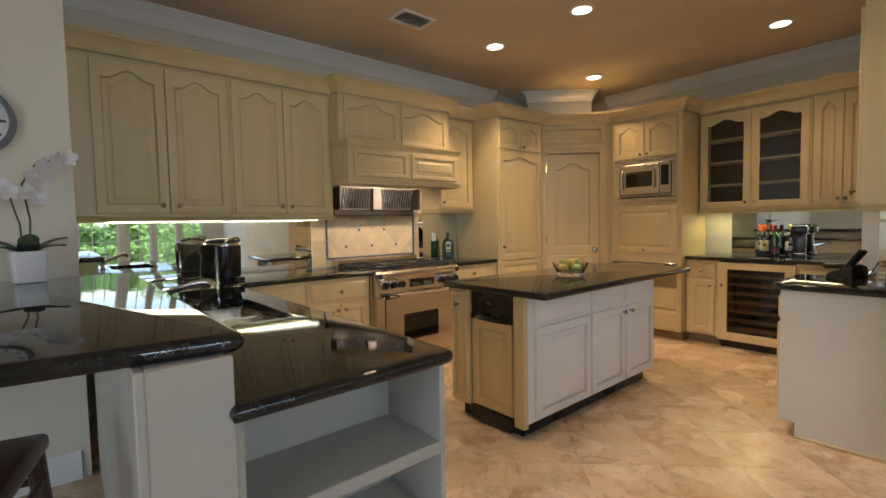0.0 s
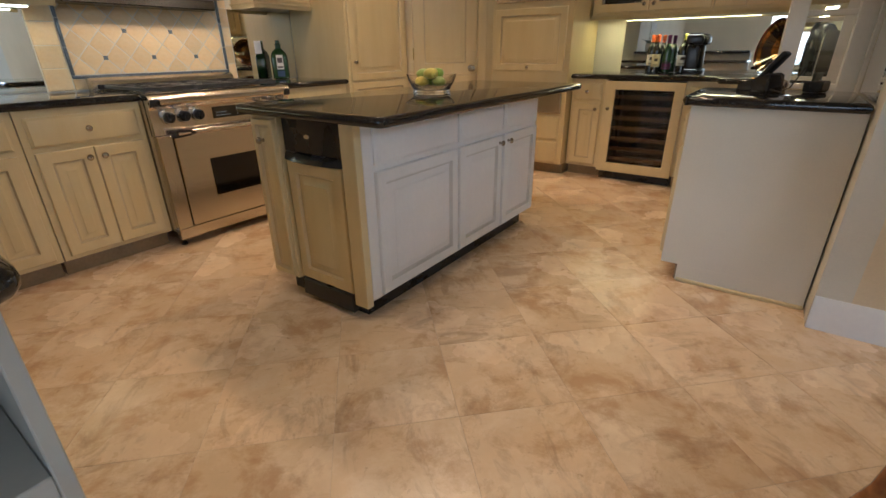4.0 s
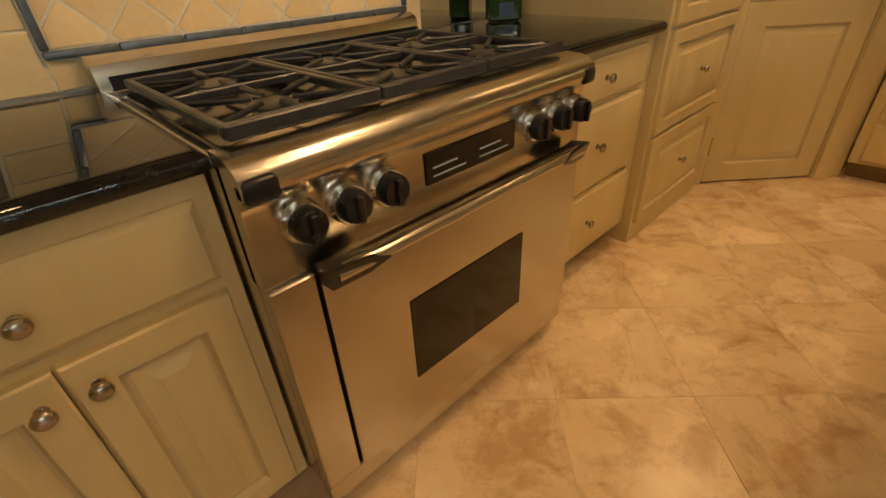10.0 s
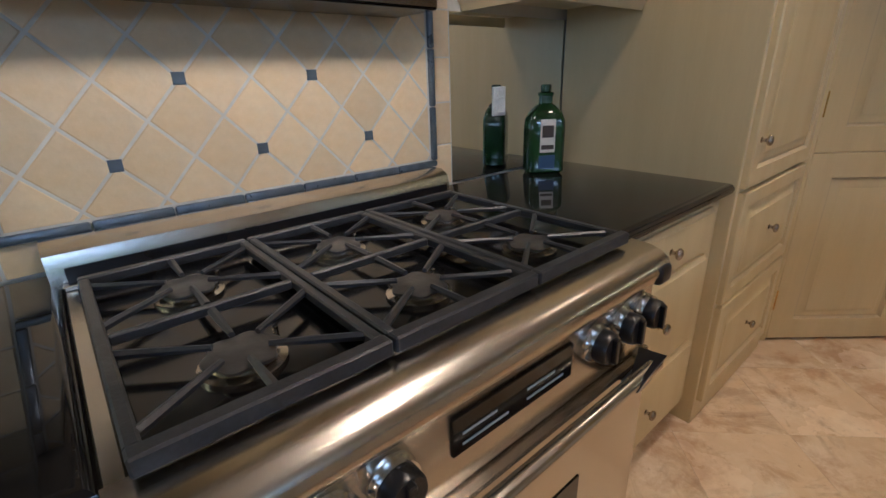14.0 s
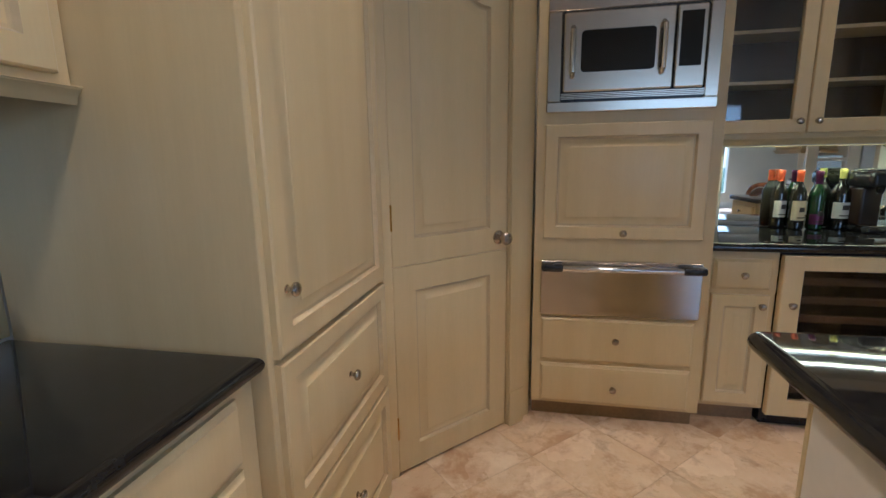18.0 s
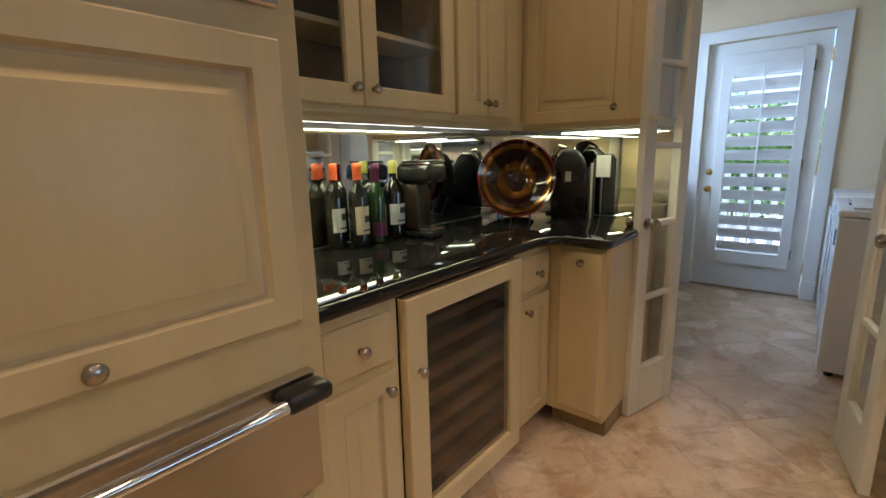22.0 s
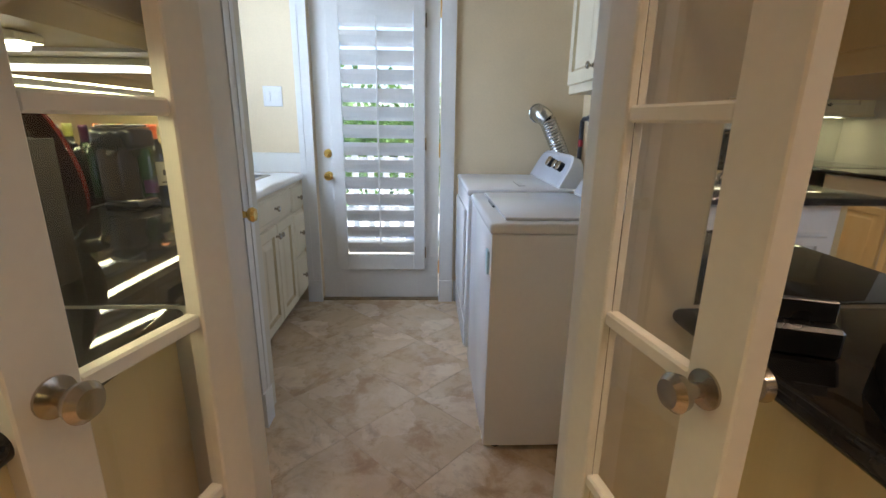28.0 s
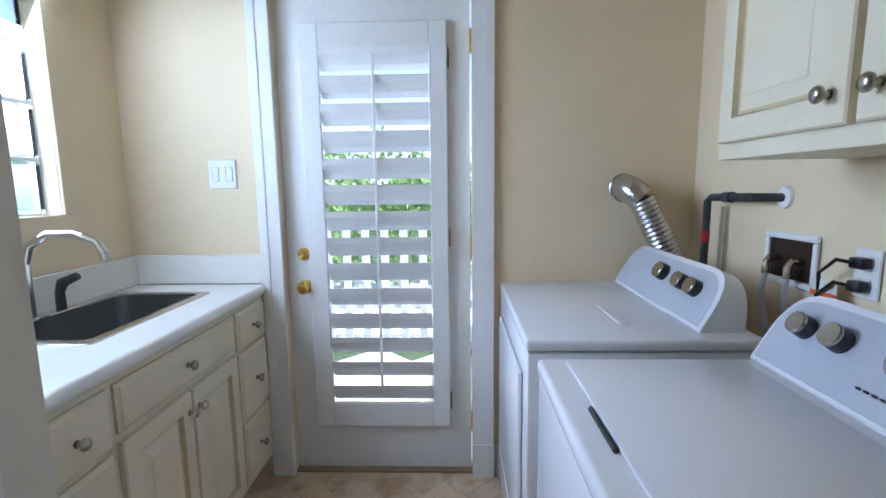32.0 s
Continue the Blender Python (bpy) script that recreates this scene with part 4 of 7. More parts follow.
# ---- cornice and light rail of the wall cabinets ----
bm = crown_run(fresh(), [(1.224, 4.72), (3.02, 4.72), (3.02, 4.58), (4.27, 4.58), (4.27, 4.72), (4.77, 4.72), (4.77, 4.37), (5.52, 4.37), (5.53, 4.44), (6.15, 3.865), (6.15, 3.045), (6.565, 3.045), (6.565, 1.505), (5.965, 1.505), (5.965, 1.152)], 2.4505, 2.565, 0.085)
single("cabinet_cornice", bm, M_CREAM, "cream stepped cornice along the cabinet tops", "cornice")
for pts, z in (([(1.224, 4.735), (3.018, 4.735)], 1.365), ([(4.25, 5.05), (4.25, 4.76), (4.77, 4.76)], 1.43), ([(6.58, 3.045), (6.58, 1.50), (5.97, 1.50), (5.97, 1.152)], 1.365), ([(4.442, 1.155), (4.442, 1.445), (4.905, 1.445), (4.905, 1.155)][::-1], 1.335)):
    single("light_rail", crown_run(fresh(), pts, z, z + 0.0345, 0.022), M_CREAM, "cream moulded light rail under the wall cabinets", "rail")

# ---- microwave and warming drawer in the oven column ----
mw = thing("microwave", COL @ pose(0.04, 0, 1.515), "built-in stainless steel microwave with trim kit", "microwave")
part("trim_frame", boxes((0, -0.022, 0, 0.70, -0.001, 0.045), (0, -0.022, 0.42, 0.70, -0.001, 0.47), (0, -0.022, 0.0455, 0.06, -0.001, 0.4195), (0.645, -0.022, 0.0455, 0.70, -0.001, 0.4195), bevel=0.004), M_STEEL, mw)
for sz in (0.055, 0.062, 0.069, 0.076):
    part("vent_slat", boxes((0.06, -0.021, sz, 0.645, -0.012, sz + 0.004)), M_STEEL, mw)
part("cavity_front", boxes((0.0605, -0.008, 0.0455, 0.6445, -0.0015, 0.4195)), M_BLACK, mw)
mdr = part("door", boxes((0.068, -0.030, 0.085, 0.515, -0.0085, 0.412), bevel=0.006), M_STEEL, mw)
bm = fresh()
loops(bm, [[(x, y, z) for x, z in rounded([(0.14, 0.165), (0.44, 0.165), (0.44, 0.335), (0.14, 0.335)], 0.02)] for y in (-0.0304, -0.033)])
part("window", bm, M_DARKGLASS, mdr)
for hx in (0.105, 0.468):
    part("grip_bar", tube(fresh(), [(hx, -0.03, 0.15), (hx, -0.055, 0.165), (hx, -0.058, 0.25), (hx, -0.055, 0.335), (hx, -0.03, 0.35)], 0.011, 10), M_CHROME, mdr)
part("control_panel", boxes((0.52, -0.030, 0.085, 0.638, -0.0085, 0.412), bevel=0.006), M_STEEL, mw)
part("keypad", boxes((0.535, -0.0325, 0.17, 0.62, -0.0302, 0.385), bevel=0.001), M_DARKGLASS, mw)
wd = thing("warming_drawer", COL @ pose(0.035, 0, 0.575), "stainless steel warming drawer with a bar handle", "drawer")
part("front", boxes((0, -0.03, 0, 0.71, -0.001, 0.265), bevel=0.004), M_STEEL, wd)
part("handle", tube(fresh(), [(0.04, -0.072, 0.238), (0.67, -0.072, 0.238)], 0.0135, 12), M_CHROME, wd)
for hx in (0.0, 0.612):
    bm = boxes((hx, -0.09, 0.222, hx + 0.10, -0.031, 0.258), bevel=0.013, seg=3)
    part("handle_end", bm, M_BLACK, wd)

# ---- glass-fronted wall cabinet ----
gc = thing("wall_cabinet", pose(UX, 3.04, 0, 0, 0, -90), "cream wall cabinet with two arched glass doors and lit shelves", "cabinet")
GW = 0.975
# the unlit interior's shade is put into the back's dark brown colour
part("back", boxes((0.02, 0.25, UB, GW - 0.02, 0.268, UT)), mat("shade_toned_cabinet_back", (0.11, 0.08, 0.05), 0.5, var=0.1, stretch=(6, 6, 1)), gc)
part("side", boxes((0, 0.0, UB, 0.02, 0.27, UT), bevel=0.001), M_CREAM, gc)
part("side", boxes((GW - 0.02, 0.0, UB, GW, 0.27, UT), bevel=0.001), M_CREAM, gc)
part("bottom", boxes((0.0205, 0.0, UB, GW - 0.0205, 0.2495, UB + 0.02)), M_CREAM, gc)
part("top", boxes((0.0205, 0.0, UT - 0.02, GW - 0.0205, 0.2495, UT)), M_CREAM, gc)
part("centre_stile", boxes((GW / 2 - 0.02, 0.0, UB + 0.0205, GW / 2 + 0.02, 0.02, UT - 0.0205)), M_CREAM, gc)
for sz in (1.66, 1.90, 2.14):
    part("shelf", boxes((0.0205, 0.03, sz, GW - 0.0205, 0.245, sz + 0.018), bevel=0.002), M_CREAM, gc)
for a, b, kx in ((0.015, GW / 2 - 0.003, GW / 2 - 0.04), (GW / 2 + 0.003, GW - 0.015, GW / 2 + 0.04)):
    w, h = b - a, UT - UB - 0.05
    bm = fresh()
    rows = [[(x, y, z) for x, z in outline(w, h, ins, ar)] for ins, y, ar in ((0.0, 0.0, 0), (0.0, -0.016, 0), (0.004, -0.02, 0), (0.062, -0.02, 0.05), (0.068, -0.012, 0.05), (0.068, 0.0, 0.05))]
    rings = loops(bm, rows + [rows[0]], False, False)
    bmesh.ops.remove_doubles(bm, verts=bm.verts, dist=1e-5)
    gd = part("door", bm, M_CREAM, gc, at=pose(a, 0, UB + 0.02))
    gp = part("pane", boxes((0.06, -0.008, 0.06, w - 0.06, -0.005, h - 0.06)), M_GLASS, gd)
    knob(gd, kx - a, 0.055)

# ---- wine cooler ----
wc = thing("wine_cooler", pose(BX, 2.735, 0, 0, 0, -90), "built-in wine cooler with a cream-framed glass door", "wine cooler")
WW = 0.635
part("cavity", boxes((0, 0.02, 0.10, 0.015, 0.58, 0.875), (WW - 0.015, 0.02, 0.10, WW, 0.58, 0.875), (0.0155, 0.56, 0.10, WW - 0.0155, 0.58, 0.875), (0.0155, 0.02, 0.10, WW - 0.0155, 0.5595, 0.12), (0.0155, 0.02, 0.855, WW - 0.0155, 0.5595, 0.875)), M_BLACK, wc)
part("kick_plate", boxes((0.01, 0.05, 0.0, WW - 0.01, 0.5, 0.099)), M_BLACK, wc)
rc = lambda a0, a1, b0, b1, y: [(a0, y, b0), (a1, y, b0), (a1, y, b1), (a0, y, b1)]
rows = [rc(0.0, WW, 0.085, 0.868, 0.0), rc(0.0, WW, 0.085, 0.868, -0.031), rc(0.004, WW - 0.004, 0.089, 0.864, -0.035), rc(0.081, WW - 0.071, 0.161, 0.804, -0.035), rc(0.085, WW - 0.075, 0.165, 0.80, -0.030), rc(0.085, WW - 0.075, 0.165, 0.80, 0.0)]
bm = fresh()
loops(bm, rows + [rows[0]], False, False)
bmesh.ops.remove_doubles(bm, verts=bm.verts, dist=1e-5)
wdr = part("door", bm, M_CREAM, wc)
knob(wdr, 0.045, 0.64, -0.035)
M_SMOKE = glass_mat("smoked_glass", (0.50, 0.46, 0.42))
part("pane", boxes((0.083, -0.022, 0.163, WW - 0.073, -0.016, 0.802)), M_SMOKE, wdr).visible_shadow = False
M_RACK = mat("wine_rack_wood", (0.23, 0.12, 0.05), 0.5, var=0.15, stretch=(1, 8, 8))
for i in range(7):
    z = 0.18 + i * 0.09
    part("rack_front", boxes((0.02, 0.03, z, WW - 0.02, 0.055, z + 0.032), bevel=0.003), M_RACK, wc)

# ---- bottles and other things on the bar ----
M_GREENGLASS = mat("dark_green_glass", (0.016, 0.05, 0.014), 0.06, var=0.1, bump=0.0, coat=0.3)
M_BLACKGLASS = mat("black_bottle_glass", (0.012, 0.012, 0.010), 0.06, var=0.1, bump=0.0, coat=0.3)
M_LABEL = mat("cream_paper_label", (0.70, 0.62, 0.42), 0.7, var=0.06)
M_WHITELABEL = mat("white_paper_label", (0.74, 0.73, 0.68), 0.7, var=0.06)
M_INK = mat("dark_label_ink", (0.05, 0.04, 0.035), 0.7, var=0.05)
M_PURPLE = mat("purple_foil", (0.14, 0.03, 0.10), 0.3, metal=0.5, var=0.08)
M_ORANGE = mat("orange_foil", (0.75, 0.14, 0.03), 0.35, var=0.06)
M_YELLOWFOIL = mat("yellow_foil", (0.62, 0.60, 0.12), 0.35, var=0.06)


def wrap(bm, r, z0, z1, a0, a1, n=12):
    """A curved label on a bottle of radius r."""
    rows = [[(r * math.cos(radians(a0 + (a1 - a0) * i / n)), r * math.sin(radians(a0 + (a1 - a0) * i / n)), z) for i in range(n + 1)] for z in (z0, z1)]
    inner = [[(x * 0.985, y * 0.985, z) for x, y, z in row] for row in rows]
    lo, hi, li, hin = [[bm.verts.new(p) for p in row] for row in (rows[0], rows[1], inner[0], inner[1])]
    for i in range(n):
        bm.faces.new((lo[i], lo[i + 1], hi[i + 1], hi[i]))
        bm.faces.new((hi[i], hi[i + 1], hin[i + 1], hin[i]))
        bm.faces.new((li[i + 1], li[i], lo[i], lo[i + 1])[::-1])
    return bm


def wine_bottle(x, y, h, glass, foil, label_mat, turn, label, r=0.037, foil_len=0.085, sz=(0.06, 0.15)):
    ob = thing("wine_bottle", pose(x, y, 0.9205, 0, 0, turn), label, "bottle", "bottles on the bar counter")
    k = h / 0.30
    part("glass", lathe(fresh(), [(0, 0.004), (r * 0.8, 0), (r, 0.006), (r, 0.175 * k), (r * 0.93, 0.195 * k), (r * 0.55, 0.222 * k), (0.0155, 0.235 * k), (0.0145, 0.28 * k), (0.0165, 0.283 * k), (0.0165, 0.295 * k), (0.0, 0.296 * k)], seg=24), glass, ob)
    fl = foil_len
    part("foil", lathe(fresh(), [(0.0162, h - fl), (0.0158, h - 0.025), (0.0175, h - 0.022), (0.0175, h - 0.003), (0.015, h + 0.001), (0, h + 0.001)], seg=18), foil, ob, "coloured foil capsule")
    lb = part("label", wrap(fresh(), r + 0.0008, sz[0], sz[1], -75, 75), label_mat, ob, "paper label with dark print")
    part("emblem", wrap(fresh(), r + 0.0015, sz[0] + 0.045, sz[0] + 0.07, -22, 22), M_INK, lb)
    part("print", wrap(fresh(), r + 0.0015, sz[0] + 0.012, sz[0] + 0.018, -35, 35), M_INK, lb)
    return ob


wine_bottle(6.80, 2.525, 0.315, M_BLACKGLASS, M_ORANGE, M_WHITELABEL, 200, "dark wine bottle with orange capsule and white label", foil_len=0.06)
wine_bottle(6.735, 2.465, 0.315, M_BLACKGLASS, M_ORANGE, M_LABEL, 195, "dark wine bottle with orange capsule and cream label", foil_len=0.06, sz=(0.05, 0.155))
wine_bottle(6.735, 2.375, 0.31, M_GREENGLASS, M_PURPLE, M_PURPLE, 190, "green sparkling wine bottle with purple foil", foil_len=0.10, sz=(0.03, 0.085))
wine_bottle(6.765, 2.25, 0.318, M_BLACKGLASS, M_YELLOWFOIL, M_WHITELABEL, 190, "broad dark bottle with yellow foil and white label", r=0.046, foil_len=0.05, sz=(0.06, 0.145))
M_BROWNBLACK = mat("dark_brown_plastic", (0.030, 0.017, 0.011), 0.3, var=0.15, bump=0.01)
cb = thing("coffee_maker", pose(6.69, 2.165, 0.9205, 0, 0, 8), "black single-cup coffee maker beside the bottles", "coffee maker")
part("base", boxes((-0.09, -0.055, 0, 0.07, 0.055, 0.03), bevel=0.01, seg=2), M_BLACK, cb)
part("column", boxes((-0.02, -0.052, 0.0305, 0.07, 0.052, 0.228), bevel=0.014, seg=3), M_BROWNBLACK, cb, "dark brown water column")
part("head", boxes((-0.095, -0.066, 0.2285, 0.078, 0.066, 0.302), bevel=0.018, seg=3), M_BLACK, cb)
part("lid_rim", boxes((-0.085, -0.058, 0.3025, 0.068, 0.058, 0.308), bevel=0.002), M_CHROME, cb, "bright metal lid rim")
part("lid", boxes((-0.08, -0.052, 0.3085, 0.06, 0.052, 0.318), bevel=0.006, seg=2), M_BLACK, cb)
part("drip_tray", boxes((-0.086, -0.045, 0.0305, -0.025, 0.045, 0.038), bevel=0.002), M_STEEL, cb)
part("spout", lathe(fresh(), [(0, 0.195), (0.010, 0.195), (0.016, 0.21), (0.018, 0.2283), (0, 0.2283)], pose(-0.058, 0, 0), 14), M_BLACK, cb)
M_AMBER = mat("amber_art_glass", (0.022, 0.010, 0.008), 0.07, var=0.2, scale=12, second=(0.02, 0.006, 0.006), bump=0.0, coat=0.2, rvar=0.03)
M_AMBERRING = mat("gold_art_glass", (0.62, 0.27, 0.03), 0.12, metal=0.7, var=0.25, scale=16, second=(0.08, 0.022, 0.006), bump=0.01, coat=0.6)
M_REDRIM = mat("red_glass_rim", (0.16, 0.012, 0.006), 0.08, var=0.15, bump=0.0, coat=0.5)


def dish(m, r, label, rings, drop=0.012):
    ob = thing("glass_platter", m, label, "platter")
    part("disc", lathe(fresh(), [(0, -0.045), (0.30 * r, -0.044), (0.42 * r, -0.030), (0.62 * r, 0.0), (0.86 * r, 0.040), (r, 0.062), (r, 0.070), (0.86 * r, 0.052), (0.60 * r, 0.014), (0.40 * r, -0.018), (0.29 * r, -0.033), (0, -0.034)], seg=48), M_AMBER if rings else M_ENAMEL, ob)
    if rings:
        part("centre_ring", lathe(fresh(), [(0.30 * r, -0.0315), (0.40 * r, -0.0165), (0.50 * r, -0.0005), (0.49 * r, 0.001), (0.39 * r, -0.015), (0.29 * r, -0.0305)], seg=48), M_AMBERRING, ob, "gold swirled ring")
        part("outer_ring", lathe(fresh(), [(0.79 * r, 0.0425), (0.86 * r, 0.0535), (0.90 * r, 0.0585), (0.90 * r, 0.0600), (0.86 * r, 0.0550), (0.79 * r, 0.044)], seg=48), M_AMBERRING, ob, "gold swirled band")
        part("rim", lathe(fresh(), [(0.965 * r, 0.0665), (1.0 * r, 0.0712), (1.010 * r, 0.067), (1.005 * r, 0.0605), (0.965 * r, 0.0635)], seg=48), M_REDRIM, ob, "dark red glass rim")
    bm = fresh()
    for sx in (-0.07, 0.07):
        tube(bm, [(sx, -0.93 * r, 0.068), (sx, -r - drop, 0.03), (sx, -r - drop, -0.04), (sx, -0.5 * r, -0.065)], 0.004, 6)
    part("stand", bm, M_IRON, ob, "thin black wire easel")
    return ob


dish(look((6.585, 1.555, 1.125), (6.585 + 0.55, 1.555 - 0.95, 1.125 - 0.22)), 0.19, "large amber and black art-glass platter on a stand", True)
kb = thing("knife_block", pose(6.41, 1.31, 0.9205, 0, 0, 20), "tall black rounded holder with a steel handle", "holder")
bm = fresh()
loops(bm, [[(x * a, y * b, z) for x, y in rounded([(-0.09, -0.06), (0.09, -0.06), (0.09, 0.06), (-0.09, 0.06)], 0.02)] for a, b, z in ((0.94, 0.94, 0), (1, 1, 0.008), (1, 1, 0.22), (0.92, 0.94, 0.27), (0.74, 0.8, 0.31), (0.45, 0.6, 0.34), (0.2, 0.3, 0.35))])
part("body", bm, M_BLACK, kb)
part("handle", tube(fresh(), [(0.088, 0.02, 0.24), (0.092, 0.03, 0.29), (0.078, 0.035, 0.335), (0.05, 0.034, 0.365), (0.02, 0.03, 0.36)], [0.006, 0.012, 0.017, 0.014, 0.007], 12), M_STEEL, kb, "curved polished steel handle")
part("tag", boxes((-0.012, 0.0602, 0.19, 0.016, 0.0612, 0.24)), M_WHITELABEL, kb, "white paper tag")
for i in range(3):
    part("booklet", boxes((-0.105 - 0.012 * i, -0.05, 0.0, -0.095 - 0.012 * i, 0.045, 0.26 + 0.02 * (i % 3)), bevel=0.001), M_WHITELABEL if i % 2 else M_INK, kb)
single("wall_mirror", boxes((5.96, 1.1505, 0.9205, 6.852, 1.157, 1.365)), M_MIRROR, "frameless mirror backsplash over the bar return", "mirror")


def plate(m, label, w=0.075, h=0.115, kind="outlet"):
    ob = thing("wall_outlet" if kind == "outlet" else "light_switch", m, label, kind)
    part("cover", boxes((-w / 2, -0.006, -h / 2, w / 2, 0, h / 2), bevel=0.003), M_WHITE, ob)
    if kind == "outlet":
        for z in (-0.024, 0.024):
            part("socket", boxes((-0.016, -0.008, z - 0.014, 0.016, -0.0062, z + 0.014), bevel=0.004), M_WHITE, ob)
    else:
        n = max(1, round(w / 0.06))
        for i in range(n):
            cx = -w / 2 + w * (i + 0.5) / n
            part("rocker", boxes((cx - 0.016, -0.009, -0.032, cx + 0.016, -0.0062, 0.032), bevel=0.003), M_WHITE, ob)
    return ob


plate(pose(4.42, BY - 0.0065, 1.165), "white wall outlet set in the mirror", 0.06, 0.095)
plate(pose(6.289, 1.1585, 1.18, 0, 0, 180), "white wall outlet over the bar return")

# oil bottle
oil = thing("oil_bottle", pose(4.53, 4.94, 0.9205, 0, 0, -125), "large green olive oil bottle with a pale label", "bottle")
pts = rounded([(-0.042, -0.066), (0.042, -0.066), (0.042, 0.066), (-0.042, 0.066)], 0.022)
rows = []
for s, z in ((0.85, 0), (1.0, 0.008), (1.0, 0.15), (0.97, 0.18), (0.8, 0.205), (0.52, 0.225), (0.34, 0.234), (0.32, 0.258), (0.37, 0.259), (0.37, 0.268), (0.30, 0.271)):
    rows.append([(x * s, y * s, z) for x, y in pts])
bm = fresh()
loops(bm, rows)
part("glass", bm, M_GREENGLASS, oil)
part("cap", lathe(fresh(), [(0.016, 0.2715), (0.018, 0.273), (0.018, 0.292), (0.015, 0.295), (0, 0.295)], seg=16), M_GREENGLASS, oil)
part("label", boxes((0.0423, -0.026, 0.075, 0.0435, 0.026, 0.185)), M_WHITELABEL, oil, "pale label with dark picture")
part("label_picture", boxes((0.0436, -0.02, 0.125, 0.0441, 0.02, 0.165)), M_INK, oil)
part("label_print", boxes((0.0436, -0.022, 0.085, 0.0441, 0.022, 0.10)), M_INK, oil)
part("lower_label", boxes((0.0423, -0.028, 0.02, 0.0435, 0.028, 0.065)), mat("blue_label", (0.03, 0.07, 0.16), 0.6), oil)

# ---- desk ----
dk = thing("base_cabinet", pose(4.965, 1.79, 0, 0, 0, 180), "cream base cabinet with a drawer and one door beside the passage", "cabinet")
DKP = [(0, 0), (0.522, 0), (0.528, 0.006), (0.528, 0.633), (0, 0.633)]
bm = fresh()
loops(bm, [[(x, y, z) for x, y in DKP] for z in (0.10, 0.879)])
part("body", bm, M_CREAM, dk)
part("toe_kick", boxes((0.005, 0.075, 0, 0.526, 0.632, 0.0995)), M_TOE, dk)
door_part(dk, "drawer", 0.045, 0.70, 0.495, 0.845, style="slab", knob_at=[(0.27, 0.78)])
door_part(dk, "door", 0.045, 0.125, 0.495, 0.675, knob_at=[(0.075, 0.635)])
part("end_panel", boxes((0.5285, 0.004, 0.09, 0.542, 0.632, 0.879), (0.5285, 0.085, 0.0, 0.542, 0.632, 0.0898)), M_WALL, dk, "plain painted end panel")
part("quarter_round", boxes((0.5425, 0.09, 0.0, 0.554, 0.632, 0.02), bevel=0.005), M_CREAM, dk)
countertop("desk_counter", [(5.03, 1.1575), (5.03, 1.835), (4.44, 1.835), (4.38, 1.785), (4.38, 1.1575)], "polished black granite desk counter with a clipped corner", square=(0, 4))
wall_cab("cream wall cabinet over the desk counter", pose(4.90, 1.45, 0, 0, 0, 180), 0.453, 0.295, [(0.02, 0.433, 0.40)], arch=0.0, z0=1.37)
ph = thing("cordless_phone", pose(4.925, 1.56, 0.9205, 0, 0, 150), "black cordless telephone on its charging base", "telephone")
bm = fresh()
loops(bm, [[(-0.06, -0.08, 0), (0.06, -0.08, 0), (0.06, 0.08, 0), (-0.06, 0.08, 0)], [(-0.058, -0.078, 0.025), (0.058, -0.078, 0.025), (0.056, 0.075, 0.075), (-0.056, 0.075, 0.075)], [(-0.05, -0.06, 0.035), (0.05, -0.06, 0.035), (0.05, 0.06, 0.085), (-0.05, 0.06, 0.085)]])
part("base", bm, M_BLACK, ph)
hs = part("handset", boxes((-0.025, -0.014, 0, 0.025, 0.014, 0.17), bevel=0.009, seg=3), M_BLACK, ph, at=pose(0.0, -0.01, 0.045, -38))
part("screen", boxes((-0.017, -0.016, 0.105, 0.017, -0.0142, 0.14)), M_GREYPANEL, hs)
bm = fresh()
for r_ in range(4):
    for c_ in range(3):
        box(bm, -0.016 + c_ * 0.0125, -0.0158, 0.03 + r_ * 0.016, -0.008 + c_ * 0.0125, -0.0142, 0.039 + r_ * 0.016)
part("keys", bm, M_GREYPANEL, hs)
part("cord", tube(fresh(), [(0.05, 0.085, 0.01), (0.10, 0.16, 0.006), (0.13, 0.22, 0.03), (0.12, 0.26, 0.12)], 0.003, 6), M_BLACK, ph)
pb = thing("address_box", pose(4.93, 1.33, 0.9205, 0, 0, 160), "black desk organiser behind the telephone", "organiser")
part("tray", boxes((-0.05, -0.04, 0, 0.05, 0.04, 0.05), bevel=0.006), M_BLACK, pb)
part("divider", boxes((-0.045, -0.012, 0.0505, 0.045, 0.0, 0.085), bevel=0.002), M_BLACK, pb)

# ---- peninsula, sink, breakfast bar ----
PX0, PX1, PY0 = 1.42, 2.04, 2.10
pen = thing("peninsula_cabinet", pose(PX0, PY0, 0), "grey-cream painted peninsula cabinet with open end shelves", "cabinet")
PW, PD = PX1 - PX0, 2.11
part("side_wall", boxes((0, 0, 0, 0.02, PD, 0.879)), M_PENIN, pen)
part("side_wall", boxes((PW - 0.02, 0, 0, PW, PD, 0.879), bevel=0.002), M_PENIN, pen)
part("shelf_back", boxes((0.0205, 0.29, 0, PW - 0.0205, 0.31, 0.879)), M_PENIN, pen)
for z in (0.10, 0.39, 0.63):
    part("shelf", boxes((0.0205, 0.003, z - 0.04, PW - 0.0205, 0.2895, z), bevel=0.002), M_PENIN, pen)
part("plinth", boxes((0.0205, 0.03, 0, PW - 0.0205, 0.06, 0.0595)), M_PENIN, pen)
